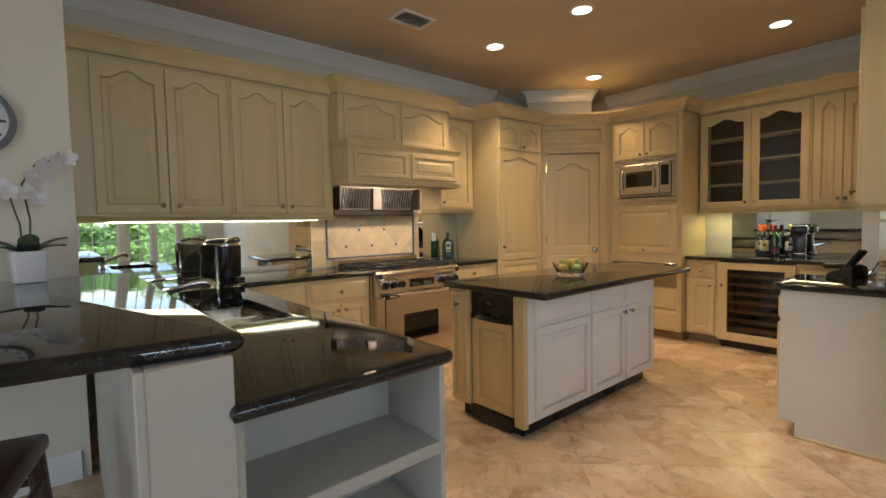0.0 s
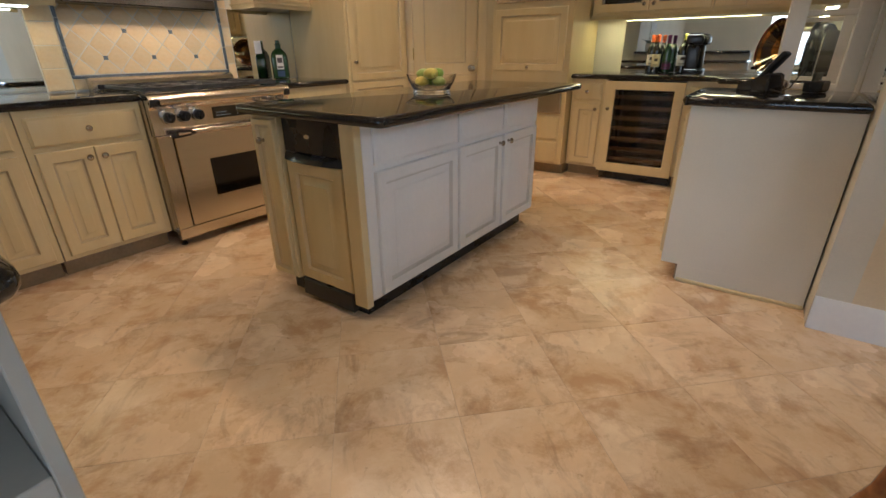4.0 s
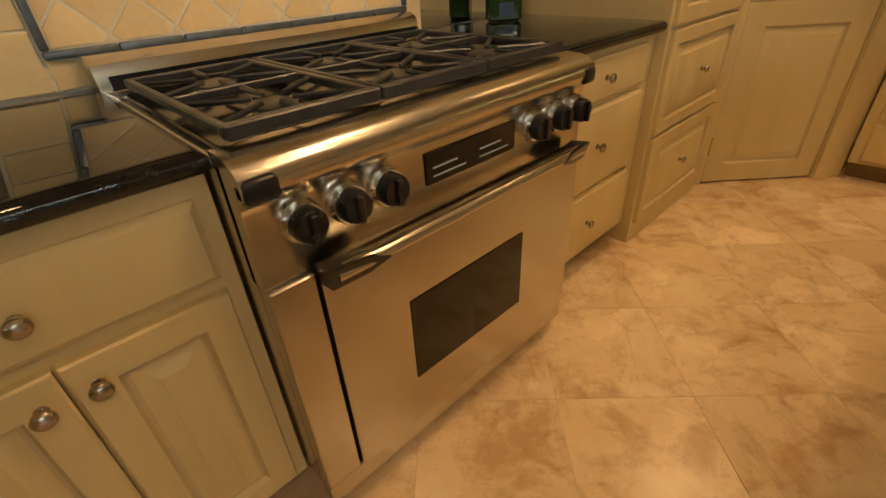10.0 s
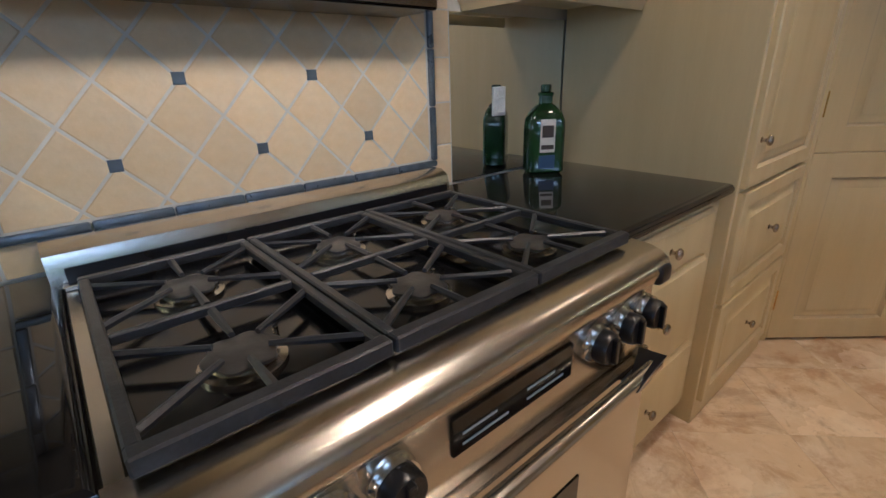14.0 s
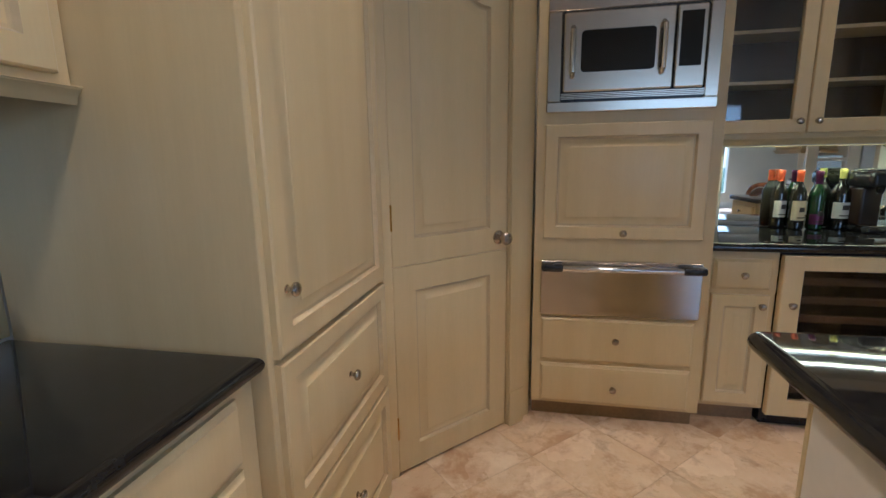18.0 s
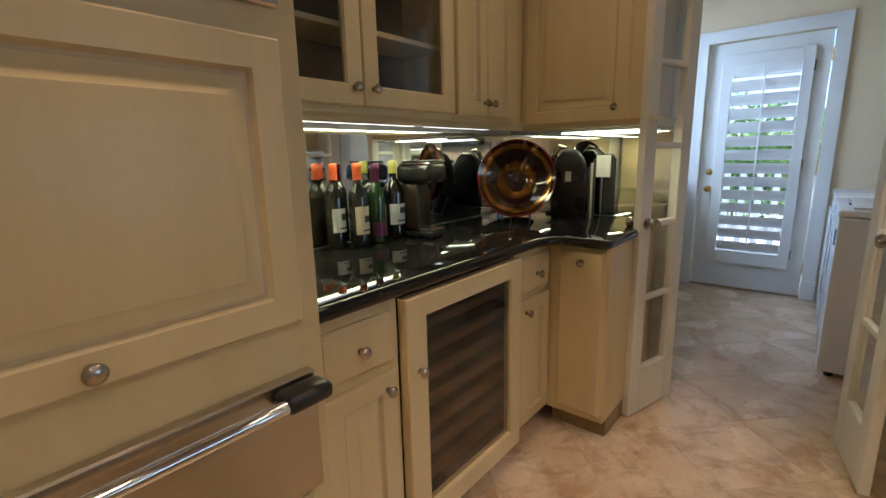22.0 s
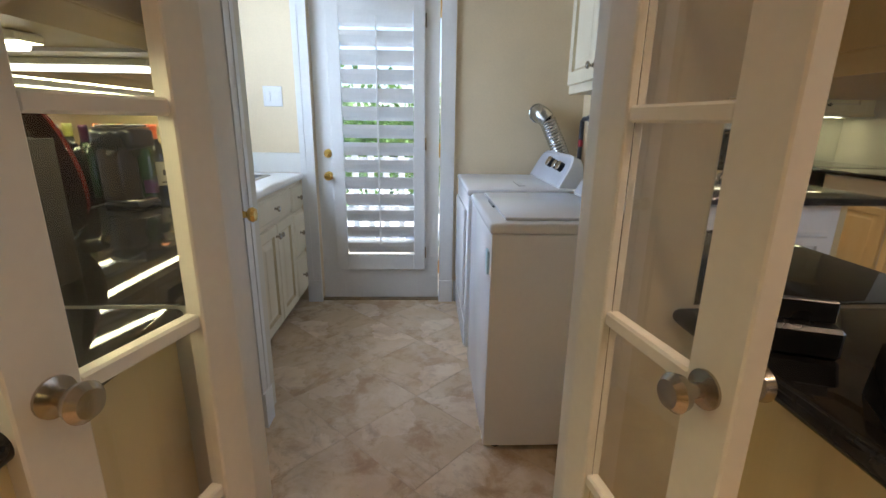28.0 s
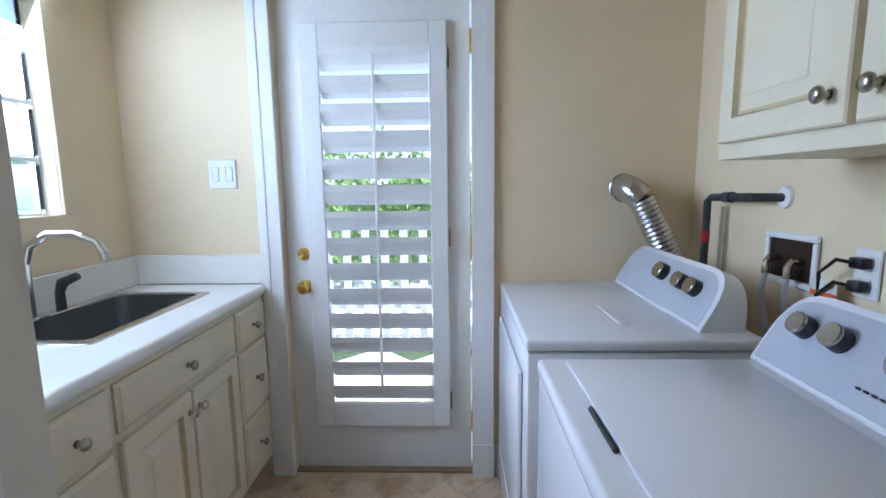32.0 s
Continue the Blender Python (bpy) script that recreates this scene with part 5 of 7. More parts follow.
part("base_panel", boxes((0.0205, 0.3105, 0.10, PW - 0.0205, PD, 0.12)), M_PENIN, pen)
for i in range(3):
    fr = part("door_front", panel_mesh(0.50, 0.56, 0, 0.05), M_CREAM, pen, at=pose(PW, 0.42 + i * 0.53, 0.115, 0, 0, 90))
    knob(fr, 0.45 if i % 2 == 0 else 0.05, 0.5)
HOLE = rounded([(1.545, 2.95), (1.915, 2.95), (1.915, 3.62), (1.545, 3.62)], 0.03)
countertop("peninsula_counter", [(1.405, 2.055), (2.068, 2.06), (2.068, 4.226), (1.405, 4.226)], "polished black granite sink counter with an undermount cut-out", square=(0, 2, 3), r=0.05, holes=[HOLE])
sk = thing("kitchen_sink", pose(1.73, 3.285, 0), "stainless steel double-bowl kitchen sink", "sink")


def basin(bm, x0, y0, x1, y1, zt, depth, r=0.04):
    o = rounded([(x0, y0), (x1, y0), (x1, y1), (x0, y1)], r)
    rows = [[(x, y, zt) for x, y in offset(o, -0.012)], [(x, y, zt) for x, y in o], [(x, y, zt - depth * 0.85) for x, y in offset(o, 0.008)], [(x, y, zt - depth) for x, y in offset(o, 0.03)]]
    loops(bm, rows, False, True)
    return bm


part("bowl", basin(fresh(), -0.172, -0.325, 0.172, 0.0, 0.8785, 0.19), M_STEEL, sk)
part("bowl", basin(fresh(), -0.172, 0.025, 0.172, 0.325, 0.8785, 0.19), M_STEEL, sk)
part("divider", boxes((-0.172, -0.0, 0.80, 0.172, 0.025, 0.8775), bevel=0.006), M_STEEL, sk)
for by in (-0.16, 0.17):
    part("drain", lathe(fresh(), [(0, 0.6895), (0.04, 0.6895), (0.042, 0.693), (0.03, 0.692), (0, 0.691)], pose(0, by, 0)), M_CHROME, sk)
fc = thing("kitchen_tap", pose(1.47, 3.50, 0.9205) @ Matrix.Scale(0.95, 4), "chrome arched kitchen tap with a side lever", "tap")
part("base", lathe(fresh(), [(0, 0), (0.03, 0), (0.03, 0.008), (0.018, 0.015), (0.016, 0.09), (0, 0.09)]), M_CHROME, fc)
part("spout", tube(fresh(), [(0, 0, 0.06), (0.02, -0.015, 0.085), (0.08, -0.055, 0.112), (0.14, -0.09, 0.133), (0.19, -0.12, 0.145)], [0.014, 0.015, 0.015, 0.016, 0.017], 12), M_CHROME, fc)
part("spray_head", tube(fresh(), [(0.187, -0.118, 0.1445), (0.215, -0.134, 0.142), (0.232, -0.144, 0.125)], [0.018, 0.021, 0.02], 14), M_CHROME, fc)
part("lever", tube(fresh(), [(0, 0.01, 0.07), (-0.02, 0.03, 0.12), (0.0, 0.03, 0.155), (0.05, 0.0, 0.16)], [0.008, 0.007, 0.007, 0.008], 10), M_CHROME, fc)
structure("wall_knee", boxes((1.255, 2.10, 0, 1.4045, 4.08, 1.03)), M_PENIN)
structure("trim_knee", boxes((1.235, 2.08, 0, 1.2545, 2.17, 1.03), (1.2545, 2.08, 0, 1.4195, 2.0995, 1.03), bevel=0.003), M_PENIN)
countertop("breakfast_bar", [(0.86, 2.16), (1.455, 2.085), (1.455, 4.075), (0.86, 4.075)], "raised black granite breakfast bar top", z0=1.031, z1=1.075, square=(2, 3), r=0.045)

M_LEAF = mat("orchid_leaf", (0.03, 0.07, 0.025), 0.4, var=0.15)
M_PETAL = mat("white_orchid_petal", (0.80, 0.79, 0.80), 0.5, var=0.04)
M_STEM = mat("orchid_stem", (0.09, 0.12, 0.04), 0.5, var=0.1)
M_POT = mat("white_ceramic", (0.80, 0.80, 0.82), 0.12, var=0.02, bump=0.0)
orc = thing("orchid", pose(1.03, 3.90, 1.0755, 0, 0, 12) @ Matrix.Diagonal((1.0, 1.0, 1.2, 1)), "white orchid in a square white ceramic pot", "plant")
bm = fresh()
sq = lambda s: rounded([(-s, -s), (s, -s), (s, s), (-s, s)], 0.008)
loops(bm, [[(x, y, z) for x, y in sq(s)] for s, z in ((0.052, 0), (0.055, 0.005), (0.06, 0.12), (0.054, 0.12), (0.052, 0.10))])
part("pot", bm, M_POT, orc)
random.seed(9)


def leaf_blade(bm, base, tip, width, droop, n=6):
    base, tip = Vector(base), Vector(tip)
    side = (tip - base).cross(Vector((0, 0, 1))).normalized()
    l, r, m = [], [], []
    for i in range(n + 1):
        t = i / n
        p = base.lerp(tip, t) + Vector((0, 0, droop * 4 * t * (1 - t)))
        w = width * math.sin(math.pi * min(0.98, 0.12 + 0.88 * t)) ** 0.7
        l.append(bm.verts.new(p + side * w + Vector((0, 0, 0.006))))
        r.append(bm.verts.new(p - side * w + Vector((0, 0, 0.006))))
        m.append(bm.verts.new(p))
    for i in range(n):
        bm.faces.new((l[i], m[i], m[i + 1], l[i + 1]))
        bm.faces.new((m[i], r[i], r[i + 1], m[i + 1]))
    return bm


for a in (10, 75, 150, 200, 265, 320):
    c, s = math.cos(radians(a)), math.sin(radians(a))
    part("leaf", leaf_blade(fresh(), (0.02 * c, 0.02 * s, 0.11), (0.16 * c, 0.16 * s, 0.135 + 0.015 * (a % 4)), 0.040, 0.012), M_LEAF, orc)
STEMS = [[(0.01, 0, 0.10), (0.02, 0.01, 0.24), (0.0, 0.02, 0.38), (0.05, 0.0, 0.46), (0.17, -0.03, 0.50)], [(-0.015, 0, 0.10), (-0.02, -0.01, 0.22), (-0.05, 0.0, 0.34), (-0.12, 0.02, 0.41)]]
for st in STEMS:
    part("stem", tube(fresh(), st, 0.004, 8), M_STEM, orc)


def petal(bm, c, d, up, size):
    c, d, up = Vector(c), Vector(d).normalized(), Vector(up)
    side = d.cross(up).normalized()
    up = side.cross(d)
    for k in range(5):
        a = 2 * math.pi * k / 5 + 0.3
        o = math.cos(a) * side + math.sin(a) * up
        q = -math.sin(a) * side + math.cos(a) * up
        wd_ = size * (0.52 if k % 2 == 0 else 0.36)
        vs = [c, c + o * size * 0.5 + q * wd_ + d * 0.004, c + o * size * 0.95 + q * wd_ * 0.5 + d * 0.008, c + o * size * 1.05 + d * 0.010, c + o * size * 0.95 - q * wd_ * 0.5 + d * 0.008, c + o * size * 0.5 - q * wd_ + d * 0.004]
        bm.faces.new([bm.verts.new(v) for v in vs])
    return bm


for fx, fy, fz in ((0.17, -0.03, 0.49), (0.12, -0.03, 0.475), (0.07, -0.02, 0.45), (0.03, -0.02, 0.41), (0.06, -0.03, 0.38), (0.01, -0.02, 0.35), (0.04, -0.03, 0.33), (-0.12, 0.0, 0.40), (-0.09, -0.01, 0.375), (-0.14, 0.0, 0.36), (-0.05, -0.01, 0.35)):
    d = Vector((random.uniform(-0.2, 0.5), -1, random.uniform(-0.3, 0.2)))
    fl = part("flower", petal(fresh(), (fx, fy - 0.01, fz), d, (0, 0, 1), random.uniform(0.032, 0.044)), M_PETAL, orc)

clk = thing("wall_clock", pose(0.845, 4.079, 1.84), "round wall clock with grey rim and white face", "clock")
part("rim", lathe(fresh(), [(0.165, 0), (0.175, 0.01), (0.172, 0.03), (0.155, 0.036), (0.147, 0.024), (0.147, 0.006)], pose(0, 0, 0, 90), 40), mat("grey_clock_rim", (0.20, 0.22, 0.24), 0.4, var=0.1), clk)
part("face", lathe(fresh(), [(0, 0.0), (0.148, 0.0), (0.148, 0.008), (0, 0.008)], pose(0, 0, 0, 90), 40), M_WHITELABEL, clk)
for i in range(12):
    a = radians(30 * i)
    part("hour_mark", boxes((-0.006, -0.0095, 0.108, 0.006, -0.0082, 0.135)), M_INK, clk, at=Matrix.Rotation(a, 4, "Y"))
part("hour_hand", boxes((-0.004, -0.012, -0.01, 0.004, -0.010, 0.07)), M_INK, clk, at=Matrix.Rotation(radians(305), 4, "Y"))
part("minute_hand", boxes((-0.003, -0.0145, -0.015, 0.003, -0.0125, 0.11)), M_INK, clk, at=Matrix.Rotation(radians(50), 4, "Y"))

M_DARKWOOD = mat("dark_stained_wood", (0.075, 0.028, 0.014), 0.35, var=0.15, stretch=(8, 8, 1), coat=0.2)
stl = thing("bar_stool", pose(0.86, 2.56, 0, 0, 0, -12), "dark wooden bar stool with a metal foot ring", "stool")
part("seat", boxes((-0.20, -0.20, 0.70, 0.20, 0.20, 0.75), bevel=0.02, seg=3), M_DARKWOOD, stl)
for sx in (-1, 1):
    for sy in (-1, 1):
        part("leg", tube(fresh(), [(sx * 0.17, sy * 0.17, 0.70), (sx * 0.19, sy * 0.19, 0.35), (sx * 0.215, sy * 0.215, 0.0)], [0.022, 0.021, 0.017], 10), M_DARKWOOD, stl)
part("foot_ring", tube(fresh(), [(0.24 * math.cos(2 * math.pi * i / 24), 0.24 * math.sin(2 * math.pi * i / 24), 0.28) for i in range(25)], 0.008, 8, False), M_IRON, stl)
for sz in (0.62, 0.45):
    for q in ((-1, -1, 1, -1), (1, -1, 1, 1), (1, 1, -1, 1), (-1, 1, -1, -1)):
        part("stretcher", tube(fresh(), [(q[0] * 0.18, q[1] * 0.18, sz), (q[2] * 0.18, q[3] * 0.18, sz)], 0.011, 8), M_DARKWOOD, stl)

# coffee maker on the counter corner
cm = thing("coffee_maker", pose(2.06, 4.62, 0.9205, 0, 0, 35) @ Matrix.Diagonal((0.84, 0.84, 0.95, 1)), "black pod coffee maker with a silver lid band", "coffee maker")
drum = rounded([(-0.108, -0.135), (0.108, -0.135), (0.108, 0.135), (-0.108, 0.135)], 0.07)


def drum_rows(*rows):
    bm = fresh()
    loops(bm, [[(x * k, y * k, z) for x, y in drum] for k, z in rows])
    return bm


part("base", drum_rows((0.97, 0), (1.0, 0.006), (1.0, 0.03), (0.95, 0.034)), M_BLACK, cm)
part("body", drum_rows((0.94, 0.0345), (0.965, 0.05), (1.0, 0.18), (1.0, 0.262), (0.985, 0.27)), M_BLACK, cm)
part("lid_band", drum_rows((1.0, 0.2705), (1.02, 0.274), (1.01, 0.290), (0.97, 0.296)), M_CHROME, cm, "silver lid band")
part("lid", drum_rows((0.95, 0.2965), (0.93, 0.308), (0.80, 0.322), (0.5, 0.328)), M_BLACK, cm)
part("lid_handle", tube(fresh(), [(-0.09, -0.10, 0.298), (-0.06, -0.128, 0.325), (0, -0.14, 0.336), (0.06, -0.128, 0.325), (0.09, -0.10, 0.298)], [0.008, 0.012, 0.013, 0.012, 0.008], 12), M_CHROME, cm, "arched silver lid handle")
part("water_tank", boxes((-0.152, -0.06, 0.0, -0.1095, 0.11, 0.285), bevel=0.014, seg=3), glass_mat("smoked_tank", (0.35, 0.37, 0.4), 0.05), cm, "smoked plastic water tank")
part("drip_tray", boxes((-0.06, -0.175, 0.0, 0.06, -0.136, 0.03), bevel=0.008, seg=2), M_BLACK, cm)

# ---- ceiling fittings ----
M_LAMP = glow_mat("lamp_glow", (1.0, 0.86, 0.62), 3.0)
# the last fitting is made up to go with the added lamp
for dx, dy in DOWNLIGHTS:
    dl = thing("recessed_downlight", pose(dx, dy, CEIL), "round recessed downlight switched on", "downlight", "kitchen downlights")
    part("trim_ring", lathe(fresh(), [(0.075, -0.006), (0.098, -0.004), (0.10, 0.0), (0.072, 0.0)], seg=32), M_WHITE, dl)
    part("bulb", lathe(fresh(), [(0, -0.004), (0.072, -0.003), (0.072, -0.0005), (0, -0.0005)], seg=32), M_LAMP, dl).visible_shadow = False
vt = thing("ceiling_vent", pose(3.39, 4.01, CEIL, 0, 0, 0), "white metal ceiling air vent", "vent")
part("frame", boxes((-0.16, -0.11, -0.014, 0.16, -0.085, 0), (-0.16, 0.085, -0.014, 0.16, 0.11, 0), (-0.16, -0.0845, -0.014, -0.135, 0.0845, 0), (0.135, -0.0845, -0.014, 0.16, 0.0845, 0), bevel=0.003), M_WHITE, vt)
part("backing", boxes((-0.1345, -0.0845, -0.003, 0.1345, 0.0845, -0.0005)), M_BLACK, vt)
for i in range(7):
    part("slat", boxes((-0.1345, -0.008, -0.001, 0.1345, 0.008, 0.001)), M_WHITE, vt, at=pose(0, -0.07 + i * 0.0235, -0.010, 35))
M_TUBE = glow_mat("fluorescent_tube", (1.0, 0.93, 0.70), 1.3)
for (ax, ay), ln, rz, zz in (((6.70, 2.72), 0.56, -90, 1.385), ((6.70, 2.12), 0.50, -90, 1.385), ((6.05, 1.30), 0.42, 0, 1.357), ((1.40, 4.90), 0.75, 0, 1.371), ((2.20, 4.90), 0.75, 0, 1.371)):
    ft = thing("under_cabinet_light", pose(ax, ay, zz, 0, 0, rz), "thin fluorescent strip light under the wall cabinet", "strip light", "strip lights under the cabinets")
    part("housing", boxes((0, -0.025, 0.0, ln, 0.025, 0.012), bevel=0.002), M_WHITE, ft)
    part("tube", boxes((0.01, -0.018, -0.010, ln - 0.01, 0.018, -0.0005), bevel=0.004), M_TUBE, ft).visible_shadow = False

# diagonal chase over the pantry
structure("wall_pantry_chase", boxes((0, 0, 0, 0.80, 0.3, CEIL - 2.57)), M_WALL).matrix_world = pose(5.765, 4.77, 2.566, 0, 0, ang)
bm = crown_run(fresh(), [(0, 0.25), (0, 0), (0.80, 0), (0.80, 0.25)], CEIL - 0.13, CEIL - 0.001, 0.08)
structure("crown_chase", bm, M_WHITE).matrix_world = pose(5.765, 4.77, 0, 0, 0, ang)
structure("crown_east", crown_run(fresh(), [(6.86, 4.3), (6.86, 1.15), (5.0, 1.15)], CEIL - 0.13, CEIL - 0.001, 0.10), M_WHITE)

# ---- laundry ----
before_laundry = set(scene.objects)
LX = 6.335
plate(pose(6.475, -1.1995, 1.41, 0, 0, 180), "white double light switch plate", w=0.125, h=0.125, kind="switch")


def console(parent, w, h, y0, tilt, knobs, shift=0.0):
    """The rounded control console at the back of a laundry machine; x runs along the console, y towards the wall."""
    out = rounded([(0, 0), (w, 0), (w, h), (0, h)], [0.0, 0.0, 0.10, 0.10], 6)
    bm = fresh()
    rows = [[(x, y0 - 0.0 + z * tilt, z) for x, z in out], [(x, y0 - 0.006 + z * tilt, z) for x, z in offset(out, 0.006)]]
    back = [[(x, y0 + 0.13, z * 0.9) for x, z in out]]
    loops(bm, back + rows)
    cs = part("console", bm, M_APPL, parent)
    face = offset(out, 0.012)
    bm = fresh()
    loops(bm, [[(x, y0 - 0.0065 + z * tilt, z) for x, z in face], [(x, y0 - 0.0085 + z * tilt, z) for x, z in offset(face, 0.002)]])
    part("face_plate", bm, M_GREYPANEL, cs)
    for kx, kz, kr in knobs:
        m = pose(kx, y0 - 0.009 + kz * tilt, kz, 90 - math.degrees(math.atan(tilt)))
        kd = part("dial", lathe(fresh(), [(0, 0), (kr, 0), (kr * 0.97, 0.026), (0, 0.026)], m, 24), M_BLACK, cs, "silver-faced dial with a dark skirt")
        part("dial_face", lathe(fresh(), [(kr * 0.97, 0.0262), (kr * 0.95, 0.031), (kr * 0.86, 0.033), (0, 0.0325)], m, 24), M_NICKEL, kd, "brushed silver face")
    return cs


# machines face +x: local x runs along -y of the room... front at local y = 0
wsh = thing("washing_machine", pose(5.228, -0.225, 0, 0, 0, 90) @ Matrix.Diagonal((1.07, 1, 1.03, 1)), "white top-loading washing machine with grey console", "washer")
part("cabinet", boxes((0, 0, 0.03, 0.69, 0.66, 0.865), bevel=0.012, seg=2), M_APPL, wsh)
part("deck", boxes((-0.002, -0.006, 0.8655, 0.692, 0.66, 0.905), bevel=0.014, seg=3), M_APPL, wsh)
part("lid", boxes((0.045, 0.055, 0.9055, 0.645, 0.47, 0.917), bevel=0.005, seg=2), M_APPL, wsh)
part("lid_grip", boxes((0.26, 0.044, 0.9052, 0.40, 0.0545, 0.915), bevel=0.003), M_BLACK, wsh)
part("sticker", boxes((0.62, -0.0075, 0.72, 0.67, -0.0002, 0.80)), mat("blue_energy_sticker", (0.45, 0.66, 0.70), 0.5), wsh)
c = console(wsh, 0.69, 0.165, 0.515, 0.60, [(0.098, 0.100, 0.025), (0.185, 0.102, 0.026), (0.335, 0.102, 0.033), (0.48, 0.10, 0.033), (0.405, 0.045, 0.012)])
c.matrix_basis = pose(0, 0, 0.9055)
part("button_marks", boxes(*[(0.265 + 0.016 * i, 0.5295, 0.045, 0.274 + 0.016 * i, 0.5325, 0.049) for i in range(6)]), M_INK, c)
for fx in (0.06, 0.63):
    for fy in (0.06, 0.6):
        part("foot", lathe(fresh(), [(0, 0), (0.022, 0), (0.022, 0.012), (0.012, 0.015), (0.012, 0.03), (0, 0.03)], pose(fx, fy, 0)), M_BLACK, wsh)
dry = thing("clothes_dryer", pose(5.235, -1.165, 0, 0, 0, 90) @ Matrix.Diagonal((1.10, 1, 1.012, 1)), "white front-loading clothes dryer with a rounded console", "dryer")
part("cabinet", boxes((0, 0, 0.03, 0.73, 0.66, 0.885), bevel=0.012, seg=2), M_APPL, dry)
part("top_panel", boxes((-0.002, -0.006, 0.8855, 0.732, 0.66, 0.92), bevel=0.012, seg=3), M_APPL, dry)
part("door", boxes((0.10, -0.016, 0.25, 0.66, -0.0005, 0.80), bevel=0.008, seg=2), M_APPL, dry)
part("toe_panel", boxes((0.01, -0.006, 0.04, 0.72, -0.0005, 0.18), bevel=0.003), M_APPL, dry)
part("lint_lid", boxes((0.40, 0.30, 0.9205, 0.60, 0.335, 0.924), bevel=0.001), M_APPL, dry)
c = console(dry, 0.66, 0.165, 0.50, 0.55, [(0.335, 0.105, 0.030), (0.47, 0.10, 0.026), (0.55, 0.098, 0.027)])
c.matrix_basis = pose(0.015, 0, 0.9205)
for fx in (0.06, 0.66):
    for fy in (0.06, 0.6):
        part("foot", lathe(fresh(), [(0, 0), (0.022, 0), (0.022, 0.012), (0.012, 0.015), (0.012, 0.03), (0, 0.03)], pose(fx, fy, 0)), M_BLACK, dry)
M_FOIL = mat("crinkled_foil_duct", (0.70, 0.70, 0.70), 0.22, metal=1.0, var=0.1, fine=40, bump=0.08, dist=0.004)
dct = thing("dryer_duct", pose(4.70, -1.2, 1.33), "silver foil dryer duct with an elbow on the wall", "duct")
part("wall_collar", lathe(fresh(), [(0.06, 0), (0.062, 0.004), (0.058, 0.008), (0.055, 0.008)], pose(0, 0.001, 0, -90), 24), M_FOIL, dct)
part("elbow", tube(fresh(), [(0, 0.002, 0), (0, 0.05, 0.0), (-0.015, 0.085, -0.015), (-0.045, 0.10, -0.045)], [0.054, 0.055, 0.056, 0.055], 20), M_FOIL, dct)
seg_pts, rad = [], []
for i in range(40):
    t = i / 39
    seg_pts.append((-0.045 - 0.17 * t, 0.10 + 0.015 * t, -0.045 - 0.34 * t))
    rad.append(0.052 + (0.005 if i % 2 else -0.002))
part("flexible_hose", tube(fresh(), seg_pts, rad, 18), M_FOIL, dct)
gp = thing("gas_pipe", pose(4.392, -0.62, 1.30), "black iron gas pipe with a red band", "pipe")
part("escutcheon", lathe(fresh(), [(0.012, 0), (0.035, 0), (0.032, 0.008), (0.012, 0.01)], pose(0, 0, 0, 0, 90)), M_WHITE, gp)
part("pipe", tube(fresh(), [(0, 0, 0), (0.07, -0.04, 0), (0.08, -0.28, -0.005), (0.085, -0.30, -0.02), (0.085, -0.30, -0.30)], 0.014, 12), M_IRON, gp)
part("red_band", lathe(fresh(), [(0.0148, -0.04), (0.0155, -0.04), (0.0155, 0.0), (0.0148, 0.0)], pose(0.085, -0.30, -0.13)), mat("red_tape", (0.45, 0.02, 0.03), 0.4), gp)
part("coupling", tube(fresh(), [(0.075, -0.16, -0.002), (0.0765, -0.20, -0.003)], 0.019, 12), M_IRON, gp)
part("drain_pipe", tube(fresh(), [(0.02, -0.31, -0.04), (0.02, -0.31, -0.35)], 0.008, 8), M_WALL, gp)
ob_ = thing("washer_outlet_box", pose(4.3915, -0.57, 1.115, 0, 0, 90), "white recessed washer outlet box with valves", "outlet box")
part("frame", boxes((-0.115, -0.012, -0.08, 0.115, 0, -0.06), (-0.115, -0.012, 0.06, 0.115, 0, 0.08), (-0.115, -0.012, -0.0595, -0.095, 0, 0.0595), (0.095, -0.012, -0.0595, 0.115, 0, 0.0595), bevel=0.003), M_WHITE, ob_)
part("recess", boxes((-0.0945, -0.0015, -0.0595, 0.0945, -0.0003, 0.0595)), M_BROWNBLACK, ob_)
for vx in (-0.05, 0.05):
    vv = part("valve", tube(fresh(), [(vx, -0.002, 0.0), (vx, -0.035, 0.0), (vx, -0.045, -0.015), (vx, -0.045, -0.05)], 0.011, 10), M_NICKEL, ob_)
    part("hose", tube(fresh(), [(vx, -0.045, -0.05), (vx + 0.01, -0.06, -0.10), (vx + 0.02, -0.05, -0.2), (vx + 0.02, -0.03, -0.3)], 0.009, 10), M_GREYPANEL, vv)
po = plate(pose(4.3915, -0.295, 1.12, 0, 0, 90), "white wall outlet with two black plugs", w=0.078, h=0.125)
for z in (-0.03, 0.028):
    pg = part("plug", boxes((-0.02, -0.04, z - 0.014, 0.02, -0.0085, z + 0.014), bevel=0.006, seg=2), M_BLACK, po)
    part("cord", tube(fresh(), [(0, -0.038, z), (-0.03, -0.06, z + 0.005), (-0.09, -0.055, z - 0.04), (-0.11, -0.03, z - 0.2)], 0.005, 8), M_BLACK, pg)
part("tag", boxes((-0.12, -0.05, -0.10, -0.03, -0.048, -0.03)), M_WHITELABEL, po, "white paper tag with an orange band")
part("tag_band", boxes((-0.12, -0.0515, -0.075, -0.03, -0.0502, -0.06)), M_ORANGE, po)
